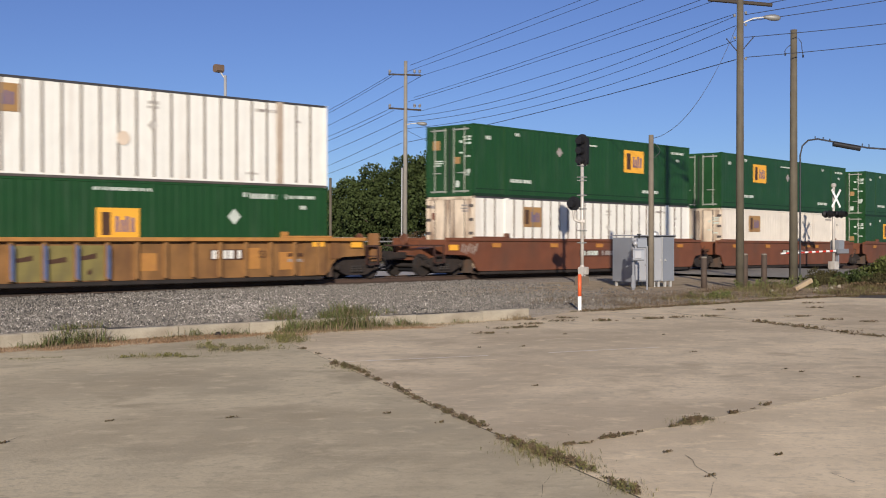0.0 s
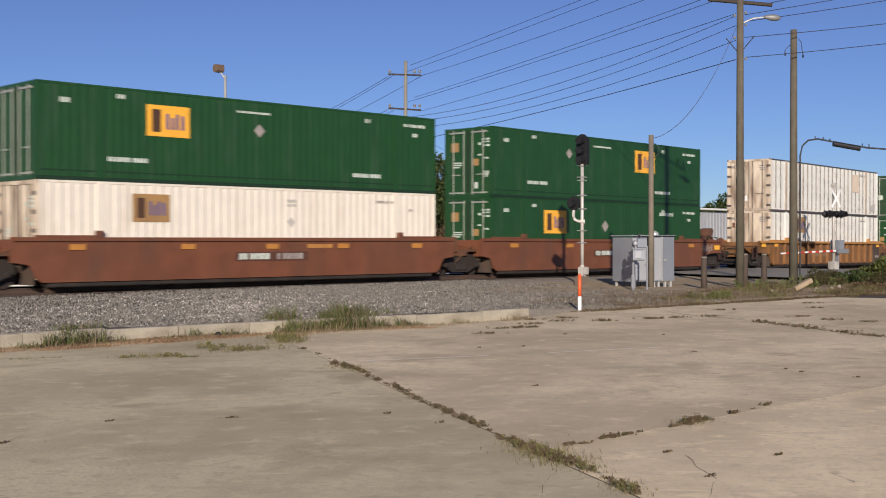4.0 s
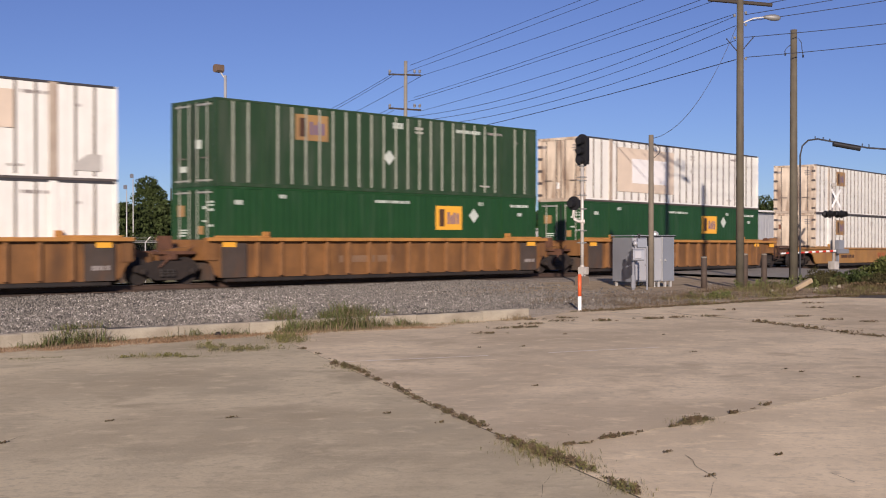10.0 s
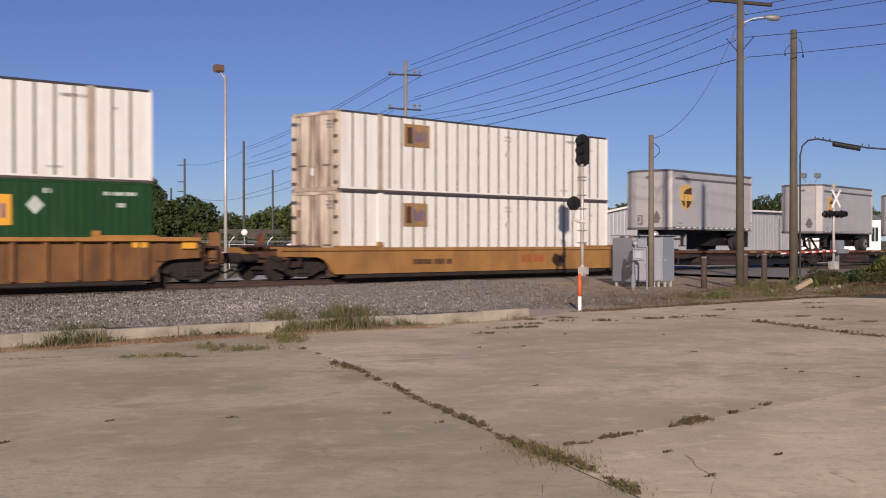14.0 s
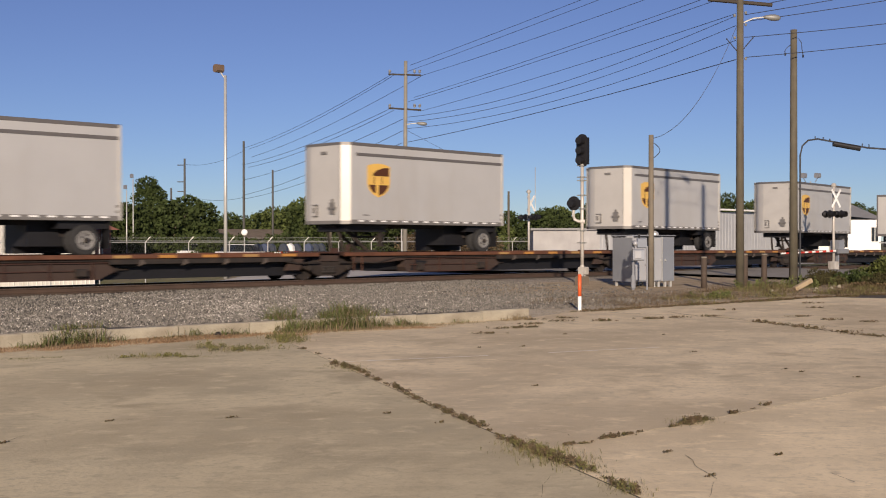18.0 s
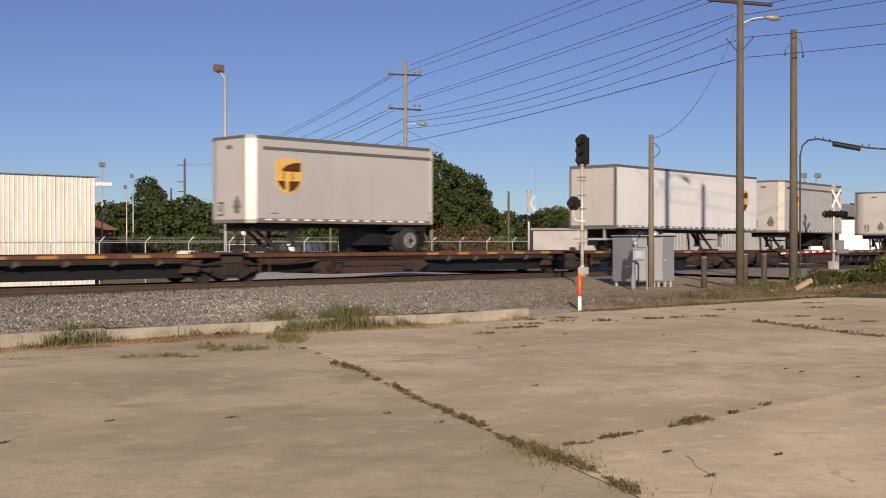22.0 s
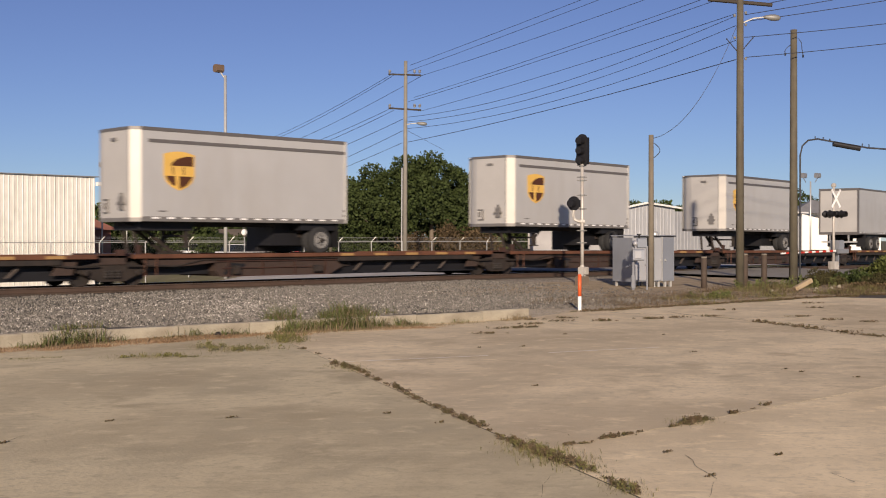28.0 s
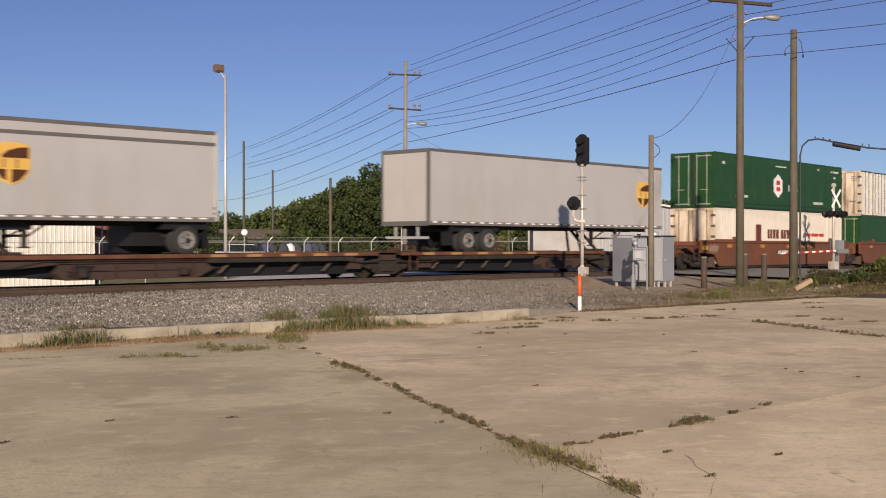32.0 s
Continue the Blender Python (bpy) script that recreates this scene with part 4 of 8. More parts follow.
def well_car(u, style, left, right, label, lettering=True):
    """One unit of a well car. left, right: 'joint' (shares a truck with the next unit) or 'coupler'. Each unit carries the truck on its left."""
    c = rider("well_car", label, "rail car", "well cars of the train", u)
    side, chord, ribs = {"ribbed": ("tan_car", "tan_chord", True), "ribbed_tan": ("tan_bright", "tan_chord", True), "smooth": ("brown_car", "brown_car", False), "yellow": ("yellow_car", "yellow_car", False)}[style]
    top, bot = (1.49, 0.17) if style != "yellow" else (1.14, 0.19)
    tan, style = style == "ribbed_tan", "ribbed" if style == "ribbed_tan" else style
    reach = {"ribbed": 1.65, "smooth": 1.8, "yellow": 2.8}[style]
    arch = 0.45 if style == "yellow" else 0.0
    ends = (style, left, right)
    tongue = 0.5 if style == "ribbed" else 0.85
    xl, xr = (-reach if left == "coupler" else -tongue), CL + (reach if right == "coupler" else tongue)
    ym = 1.44
    for s in (-1, 1):
        def panel():
            def foot(kind):
                # a coupler end reaches out over its truck, with an arched cut-out
                if kind == "coupler":
                    return [(-0.15 + arch, bot), (0.02 + arch, bot + 0.15), (0.12 + arch, 0.52), (0.32 + arch, 0.70), (0.62 + arch, 0.80), (reach, 0.84)]
                return [(-0.12, bot), (0.08, bot + 0.12), (0.18, bot + 0.36), (0.3, bot + 0.52), (tongue, bot + 0.6)]
            ring = [(CL + a, b) for a, b in foot(right)] + [(xr, top), (xl, top)] + [(-a, b) for a, b in foot(left)][::-1]
            return Geo().plate(ring, -0.03, 0.03)
        part("side_plate", panel, side, c, key=("well",) + ends, at=(0, s * (ym - (0.08 if style == "ribbed" else 0.0)), 0))
        part("top_chord", lambda: Geo().box(xl + 0.1, -0.07, top - 0.12, xr - 0.1, 0.09, top + 0.005, 0.015), chord, c, key=("chord",) + ends, at=(0, s * (ym + (0.09 if style == "ribbed" else 0.03)), 0.0))
        # dark recessed sill, also standing in for the shadow band under the side
        part("bottom_sill", lambda: Geo().box(0.3, -0.06, 0.03, CL - 0.3, 0.06, bot - 0.01, 0.02), "steel_dark", c, key=("bsill", style), at=(0, s * (ym - 0.09), 0))
        if ribs:
            for i in range(1 if left == "joint" else 0, 15 if right == "joint" else 16):
                part("side_rib", lambda: Geo().plate([(-0.05, bot + 0.05), (0.05, bot + 0.05), (0.05, top - 0.1), (-0.05, top - 0.1)], -0.09, 0.09), "tan_rib_bright" if tan else "tan_rib", c, key=("srib", style), at=(0.55 + i * 1.003, s * (ym - 0.01), 0))
        for e in (0, 1):
            def lip():
                return Geo().box(-0.35, -0.09, 0.0, 1.75, 0.12, 0.06, 0.01).box(1.55, -0.07, 0.05, 1.75, 0.09, 0.2, 0.02)
            ob = part("guide_lip", lip, chord, c, key=("lip", style), at=(0.3 if e == 0 else CL - 0.3, s * (ym - 0.03), top + 0.005))
            if e:
                ob.rotation_euler = (0, 0, math.pi)
    part("well_floor", lambda: Geo().box(0.4, -1.3, 0.05, CL - 0.4, 1.3, 0.16), "steel_dark", c, key=("wfloor", style))
    for e, kind in ((-1, left), (1, right)):
        x = 0.0 if e < 0 else CL
        n = 1.66 if kind == "joint" else 2.55

        def platform():
            a, b = 0.05, n
            ring = [(a, 0.72), (b, 0.62), (b, 0.98), (a + 0.9, 1.15), (a, 1.2)]
            ring = [(p, q) for p, q in ring] if e > 0 else [(-p, q) for p, q in ring][::-1]
            g = Geo().plate(ring, -0.42, 0.42)
            g.box(min(e * a, e * (a + 0.35)), -1.45, 0.75, max(e * a, e * (a + 0.35)), 1.45, 1.42 if style != "yellow" else 1.1)
            return g
        part("end_platform", platform, "brown_car" if style == "smooth" else ("tan_car" if style == "ribbed" else "end_rust"), c, key=("plat", style, e, kind), at=(x, 0, 0))
        if kind == "coupler":
            part("coupler", lambda: Geo().box(-0.45, -0.09, 0.68, 0.75, 0.09, 0.92, 0.03).box(0.6, -0.17, 0.62, 0.95, 0.17, 0.97, 0.04), "steel_dark", c, key=("coupler",), at=(x + e * 2.8, 0, 0)).rotation_euler = (0, 0, 0 if e > 0 else math.pi)
            # walkway in a darker brown than the car: grime and shadow in one colour
            part("end_walkway", lambda: Geo().box(-0.35, -1.35, 1.16, 0.35, 1.35, 1.22).box(-0.3, -1.4, 0.5, -0.24, -1.34, 1.2).box(0.24, -1.4, 0.5, 0.3, -1.34, 1.2).box(-0.3, -1.4, 0.5, 0.3, -1.34, 0.55).box(-0.3, -1.4, 0.8, 0.3, -1.34, 0.84), "spine", c, key=("walkway", style), at=(x + e * 2.05, 0, 0))
            part("brake_wheel", lambda: Geo().lathe((0, 0, 0), (1, 0, 0), [(0, 0.2), (0.04, 0.22), (0.08, 0.2)], 14).box(-0.05, -0.07, -0.45, 0.05, 0.07, 0.1), "spine_top", c, key=("bwheel", style), at=(x + e * 1.9, -0.75 * e, 1.45))
            if style != "smooth" and e > 0:
                part("brake_housing", lambda: Geo().box(-0.13, -0.16, 1.15, 0.15, 0.16, 1.66, 0.06).tube((0, 0, 0.6), (0, 0, 1.15), 0.04).box(-0.25, -0.2, 0.62, 0.2, 0.2, 1.2, 0.03), "tan_rib", c, "tan brake housing", key=("bhouse", style), at=(x + e * 2.45, -0.95, 0))
            elif style == "smooth" and e > 0:
                part("brake_stand", lambda: Geo().plate([(-0.9, 1.15), (0.45, 1.15), (0.5, 1.45), (0.85, 1.75), (0.95, 2.0), (0.75, 2.12), (0.45, 2.08), (0.3, 1.75), (-0.2, 1.55), (-0.9, 1.5)], -0.25, 0.25), "end_rust", c, "rusty brake stand", key=("bstand",), at=(x + 1.15, -0.6, 0))
                part("brake_line", lambda: Geo().tube((0, -1.0, 1.15), (0, -1.0, 1.75), 0.03).tube((0, -1.0, 1.7), (0.9, -1.0, 1.6), 0.025).tube((0.9, -1.0, 1.15), (0.9, -1.0, 1.65), 0.03), "steel_dark", c, "", key=("bline",), at=(x + 1.3, 0, 0))
            part("air_hose", lambda: Geo().path([(0, 0, 0.8), (0.1, 0, 0.45), (0.35, 0, 0.3), (0.6, 0, 0.38)], 0.035), "black", c, "black air hose", key=("hose",), at=(x + e * 2.9, -0.3 * e, 0)).rotation_euler = (0, 0, 0 if e > 0 else math.pi)
            part("cut_lever", lambda: Geo().tube((0, -1.3, 0.75), (0, 0, 0.8), 0.02).tube((0, -1.3, 0.75), (0.1, -1.3, 0.5), 0.02), "steel_dark", c, "", key=("lever",), at=(x + e * 2.65, 0, 0))
            truck(c, x + e * 1.5)
        elif e < 0:
            truck(c, x - 1.68)
            part("end_post", lambda: Geo().box(-0.1, -0.3, 0.9, 0.1, 0.3, 1.55, 0.05).box(-0.5, -1.2, 0.78, -0.3, 1.2, 0.98, 0.02).tube((-0.45, -1.15, 0.9), (-0.9, -1.15, 0.55), 0.03).tube((0.5, -0.6, 1.05), (1.0, -0.6, 1.4), 0.03).box(-0.6, -0.9, 0.95, 0.6, 0.9, 1.05), "end_rust", c, key=("epost", style), at=(x - 1.1, 0, 0))
    for x in (-0.2, CL + 0.08):
        part("end_bulkhead", lambda: Geo().box(0, -1.34, 0.1, 0.12, 1.34, top - 0.06), "end_dark", c, "sooty bulkhead closing the well", key=("bulk", style), at=(x, 0, 0))
    # yellow stripes and lettering on the sides
    for x in ((1.2, 5.0, 8.3, 11.4, 15.0) if style == "smooth" else ((0.4, 15.6) if style == "ribbed" else ())):
        part("reflector", lambda: Geo().plate([(-0.26, 0), (0.26, 0), (0.26, 0.17), (-0.26, 0.17)], 0, 0.01), "gold_dull" if style == "smooth" else "gold", c, "yellow reflector patch", key=("refl",), at=(x, -ym - 0.067, 1.12 if style == "smooth" else 1.18))
    if style != "yellow":
        for e, kind in ((-1, left), (1, right)):
            if kind == "coupler":
                xe = -reach + 0.45 if e < 0 else CL + reach - 0.45
                part("reflector", lambda: Geo().plate([(-0.26, 0), (0.26, 0), (0.26, 0.22), (-0.26, 0.22)], 0, 0.01), "gold", c, "yellow reflector patch", key=("refl2",), at=(xe, -ym - 0.05, 1.0 if style == "smooth" else 1.14))
                if style == "smooth":
                    for k in range(7):
                        part("sprayed_scribble", lambda: Geo().plate([(0, 0), (0.07, 0), (0.16, 0.3), (0.1, 0.34)], 0, 0.006), "spray_grey", c, "grey sprayed scribble", key=("scrib",), at=(xe - e * 0.42 + (0.14 * k if e < 0 else -0.14 * k - 0.15), -ym - 0.04, 0.95 - 0.05 * (k % 3)))
    if style == "smooth":
        plate_ = part("reporting_plate", lambda: Geo().plate([(0, 0), (3.0, 0), (3.0, 0.30), (0, 0.30)], 0, 0.01), "plate_brown", c, "dark lettering plate", key=("rplate",), at=(6.8, -ym - 0.045, 0.72))
        bars(plate_, 0.15, 0.05, 1.3, 0.20, "mark", -0.004)
        bars(plate_, 1.7, 0.05, 1.15, 0.20, "mark_dark", -0.004)
        part("stripe_patch", lambda: Geo().plate([(0, 0), (1.1, 0), (1.1, 0.13), (0, 0.13)], 0, 0.01), "tan_chord", c, "", key=("sp1",), at=(9.8, -ym - 0.045, 1.14))
    elif style == "ribbed":
        for e in (0, 1):
            part("end_panel", lambda: Geo().plate([(0, 0.18), (0.95, 0.18), (0.95, 1.3), (0, 1.3)], 0, 0.12), "end_dark" if (left, right)[e] == "joint" else side, c, "", key=("epanel", e), at=(CL - 1.15 if e else 0.15, -ym - 0.055, 0))
            if e and right == "joint":
                bars(c, CL - 0.95, 0.5, 0.6, 0.14, "mark_dark", -ym - 0.065)
        bars(c, 5.2, 0.62, 2.6, 0.24, "spray_faint", -ym + 0.04)
    else:
        bars(c, 9.9, 0.52, 1.5, 0.30, "orange_old", -ym - 0.04)
        bars(c, 3.6, 0.5, 2.2, 0.2, "sign_dark", -ym - 0.04)
        bars(c, 12.4, 0.5, 0.4, 0.28, "sign_dark", -ym - 0.04)
    return c


GREEN, WHITE = "green corrugated steel container with a yellow emblem", "white ribbed container, grimy and rust-streaked"
ART = "joint"
# first car: ribbed, painted over
well_car(10.82, "ribbed_tan", ART, "coupler", "orange-tan ribbed well car with sprayed paint on its side")
car = MOVERS[-1][0]
for i, (m_, x_) in enumerate((("spray_grey", 2.6), ("spray_olive", 4.6), ("spray_olive", 5.6), ("spray_olive", 6.6))):
    part("sprayed_panel", Geo().plate([(0, 0.2), (0.9, 0.2), (0.9, 1.25), (0, 1.25)], 0, 0.01), m_, car, "sprayed olive paint", at=(x_, -1.402, 0))
for x_, z_, w_ in ((4.75, 0.75, 0.5), (5.7, 0.7, 0.6), (6.75, 0.8, 0.5), (6.95, 0.35, 0.15)):
    part("sprayed_stroke", Geo().plate([(0, 0), (w_, 0.06), (w_, 0.22), (0, 0.12)], 0, 0.006), "sign_dark", car, "dark sprayed stroke", at=(x_, -1.41, z_))
for x_ in (4.5, 5.5, 6.5, 7.5):
    part("sprayed_rib", Geo().plate([(0, 0.3), (0.12, 0.2), (0.12, 1.2), (0, 1.3)], 0, 0.006), "spray_blue", car, "blue sprayed streak", at=(x_ + 0.02, -1.548, 0))
plate_ = part("reporting_plate", Geo().plate([(0, 0), (1.35, 0), (1.35, 0.34), (0, 0.34)], 0, 0.008), "sign_dark", car, "dark plate with white lettering bars", at=(11.25, -1.41, 0.76))
bars(plate_, 0.06, 0.04, 1.25, 0.27, "mark_bright", -0.004)
writing("53", car, 13.12, 0.82, 0.34, "sign_dark", -1.412)
for x_, w_ in ((14.35, 0.7), (15.0, 0.45)):
    bars(car, x_, 0.66, w_, 0.1, "mark_dark", -1.412)
    bars(car, x_, 0.84, w_, 0.12, "sign_dark", -1.412)
for x_, z_, w_, h_ in ((8.6, 0.45, 0.7, 0.55), (12.6, 0.45, 0.6, 0.7), (14.0, 0.4, 0.6, 0.6)):
    part("worn_patch", Geo().plate([(0, 0), (w_, 0), (w_, h_), (0, h_)], 0, 0.006), "tan_chord", car, "paler repainted patch", at=(x_, -1.40, z_))
c = container(10.82, 0, "folded", GREEN + ", lower in the stack")
MOVERS[-1] = (c, 10.82, LOW + 0.06)
emblem(c, 7.3, 8.75, 2.05, 1.08)
diamond(c, 12.25, 1.84, 0.26)
side_marks(c, upper=False)
bars(c, 12.9, 2.45, 1.5, 0.17)
bars(c, 7.2, 2.58, 2.0, 0.1)
c = container(10.82, 1, "ribbed", WHITE + ", upper in the stack")
MOVERS[-1] = (c, 10.82, HIGH + 0.06)
emblem(c, 3.6, 4.9, 2.66, 1.85, True)
part("round_stain", lambda: Geo().lathe((0, 0, 0), (0, 1, 0), [(0, 0.22), (0.01, 0.22)], 16), "patch", c, "faded round mark", at=(8.2, -1.325, 1.3))
side_marks(c, True)

# second car: three smooth brown units
for u, l, r in ((34.48, "coupler", ART), (53.83, ART, ART), (73.34, ART, "coupler")):
    well_car(u, "smooth", l, r, "red-brown smooth-sided well car with yellow reflector patches")
c = container(34.48, 0, "ribbed", WHITE + ", lower in the stack")
emblem(c, 3.1, 4.35, 2.53, 1.69, True)
side_marks(c, True)
c = container(34.48, 1, "folded", GREEN + ", upper in the stack")
emblem(c, 10.5, 12.1, 2.46, 1.42)
diamond(c, 5.6, 2.05, 0.22, "mark_dark"), side_marks(c), end_marks(c)
c = container(53.83, 0, "smooth", "cream-white smooth-sided container with a faded emblem")
emblem(c, 3.13, 4.44, 2.56, 1.69, True)
side_marks(c, True), end_marks(c, square=False)
c = container(53.83, 1, "folded", GREEN + ", upper in the stack")
emblem(c, 3.63, 5.17, 2.46, 1.48)
diamond(c, 7.9, 1.9, 0.22, "mark_dark"), side_marks(c)
c = container(73.34, 0, "folded", GREEN + ", lower in the stack")
emblem(c, 3.44, 4.97, 2.44, 1.44)
diamond(c, 7.9, 1.8, 0.26, "mark_dark"), side_marks(c, upper=False), end_marks(c)
bars(c, 12.4, 2.35, 1.2, 0.16)
c = container(73.34, 1, "folded", GREEN + ", upper in the stack")
emblem(c, 10.33, 11.96, 2.5, 1.47)
diamond(c, 5.2, 2.05, 0.22, "mark_dark"), side_marks(c), end_marks(c)

# third car: three ribbed units
for u, l, r in ((97.06, "coupler", ART), (116.67, ART, ART), (136.19, ART, "coupler")):
    well_car(u, "ribbed", l, r, "orange-tan ribbed well car with a yellow top chord")
c = container(97.06, 0, "ribbed", WHITE + ", lower in the stack")
emblem(c, 3.34, 4.65, 2.62, 1.72, True)
side_marks(c, True)
c = container(97.06, 1, "ribbed", WHITE + ", upper in the stack")
part("faded_square", lambda: Geo().plate([(0, 0), (1.15, 0), (1.15, 1.1), (0, 1.1)], 0, 0.012), "patch", c, "faded square patch", key=("fsq",), at=(11.75, -1.327, 1.45))
side_marks(c, True)
part("grey_stain", lambda: Geo().plate([(0, 0), (0.9, 0), (0.9, 0.5), (0.5, 0.5), (0, 0.2)], 0, 0.004), "faint_label", c, "faint grey stain", at=(14.7, -1.322, 0.3))
c = container(116.67, 0, "folded", GREEN + ", lower in the stack")
emblem(c, 10.16, 11.6, 2.46, 1.53)
diamond(c, 12.3, 2.1), side_marks(c, upper=False), end_marks(c)
bars(c, 7.0, 2.5, 1.8, 0.1), bars(c, 0.95, 0.7, 0.5, 0.15)
c = container(116.67, 1, "ribbed_green", "weathered green container with pale ribs and faded emblem")
emblem(c, 3.3, 4.75, 2.6, 1.7, True)
diamond(c, 7.7, 1.3), side_marks(c, True, False)
for y, z, w, h in ((-0.3, 1.4, 0.3, 0.3), (0.6, 0.6, 0.35, 0.2)):
    part("door_sign", lambda: Geo().box(-0.012, -w / 2, -h / 2, 0.02, w / 2, h / 2), "mark", c, "", at=(0.02, y, z))
bars(c, 7.9, 2.4, 0.55, 0.22), bars(c, 11.3, 2.45, 1.4, 0.13)
c = container(136.19, 0, "folded", GREEN + ", lower in the stack")
emblem(c, 10.19, 11.65, 2.44, 1.55)
diamond(c, 12.35, 2.15), side_marks(c, upper=False), end_marks(c)
bars(c, 7.0, 2.5, 1.8, 0.1), bars(c, 0.95, 0.7, 0.5, 0.15)
c = container(136.19, 1, "ribbed", "white ribbed container with a large faded tan patch")
patch = part("faded_patch", lambda: Geo().plate([(0, 0), (4.85, 0), (4.85, 2.05), (0, 2.05)], 0, 0.012), "patch", c, "faded tan rectangle", at=(2.6, -1.327, 0.52))
part("white_patch", lambda: Geo().plate([(0, 0), (3.0, 0), (3.0, 1.15), (0, 1.15)], 0, 0.006), "patch_white", patch, "repainted white rectangle", at=(1.16, -0.008, 0.42))
side_marks(c, True)

# fourth car: a single yellow unit
well_car(159.76, "yellow", "coupler", "coupler", "yellow single well car with orange lettering bars")
c = container(159.76, 0, "ribbed", WHITE + ", lower in the stack")
emblem(c, 3.24, 4.53, 2.53, 1.64, True)
side_marks(c, True)
c = container(159.76, 1, "ribbed", WHITE + ", upper in the stack")
emblem(c, 3.27, 4.64, 2.62, 1.76, True)
side_marks(c, True)


# trailers on spine cars
def shield(parent, x, z, w=1.14, h=1.25, y=-1.305):
    """A gold and brown shield with plain gold bars."""
    def ring(k, top=1.0):
        pts = [(-0.5, 0.42), (-0.25, 0.48), (0.0, 0.5), (0.25, 0.48), (0.5, 0.42), (0.5, -0.12), (0.42, -0.28), (0.25, -0.41), (0.0, -0.5), (-0.25, -0.41), (-0.42, -0.28), (-0.5, -0.12)]
        return [(a * w * k, min(b, top) * h * k) for a, b in pts][::-1]
    s = part("shield", lambda: Geo().plate(ring(1.0), 0, 0.006), "gold_shield", parent, "gold and brown shield emblem", key=("sh", w), at=(x, y - 0.004, z))
    def dark():
        g = Geo()
        for q in (((-0.26, 0.13), (0.45, 0.13), (0.45, 0.385), (0.2, 0.375), (-0.08, 0.30), (-0.24, 0.2)),
                  ((-0.43, -0.13), (-0.13, -0.13), (-0.13, -0.385), (-0.24, -0.35), (-0.38, -0.22)),
                  ((0.0, -0.13), (0.43, -0.13), (0.38, -0.22), (0.24, -0.36), (0.0, -0.455)),
                  ((-0.22, -0.1), (-0.18, -0.1), (-0.18, 0.1), (-0.22, 0.1)), ((0.12, -0.1), (0.16, -0.1), (0.16, 0.1), (0.12, 0.1))):
            g.plate([(p * w, q_ * h) for p, q_ in q], 0, 0.003)
        return g
    part("shield_field", dark, "brown_shield", s, "brown field", key=("shd", w), at=(0, -0.004, 0))


def tyre_pair(parent, x, z=1.40, r=0.47):
    for s in (-1, 1):
        t = part("tyre", lambda: Geo().lathe((0, -0.28, 0), (0, 1, 0), [(0.0, 0.28), (0.0, r - 0.05), (0.04, r), (0.22, r), (0.27, r - 0.05), (0.30, r - 0.05), (0.35, r), (0.52, r), (0.56, r - 0.05), (0.56, 0.28)], 26), "tyre", parent, "black dual tyre", key=("tyre", r), at=(x, s * 0.98, z), smooth=False)
        part("wheel_rim", lambda: Geo().lathe((0, -0.30, 0), (0, 1, 0), [(0.012, 0.02), (0.0, 0.10), (0.015, 0.12), (0.015, 0.2), (0.0, 0.22), (-0.012, 0.28), (0.012, 0.30)], 20), "hub", t, "grey steel rim", key=("rim",))
        if s < 0:
            part("hub_cap", lambda: Geo().lathe((0, -0.38, 0), (0, 1, 0), [(0, 0.05), (0.03, 0.085), (0.1, 0.09)], 12), "steel_dark", t, "dark hub cap", key=("hubcap",))
            for k in range(5):
                part("hand_hole", lambda: Geo().lathe((0, -0.292, 0), (0, 1, 0), [(0, 0.04), (0.03, 0.04)], 8), "black", t, "", key=("hhole",), at=(0.165 * math.cos(k * 1.2566), 0, 0.165 * math.sin(k * 1.2566)))
    part("axle_beam", lambda: Geo().box(-0.07, -0.95, -0.07, 0.07, 0.95, 0.07, 0.02).box(-0.45, -0.62, 0.1, 0.45, -0.5, 0.35).box(-0.45, 0.5, 0.1, 0.45, 0.62, 0.35), "steel_dark", parent, "", key=("axb",), at=(x, 0, z))


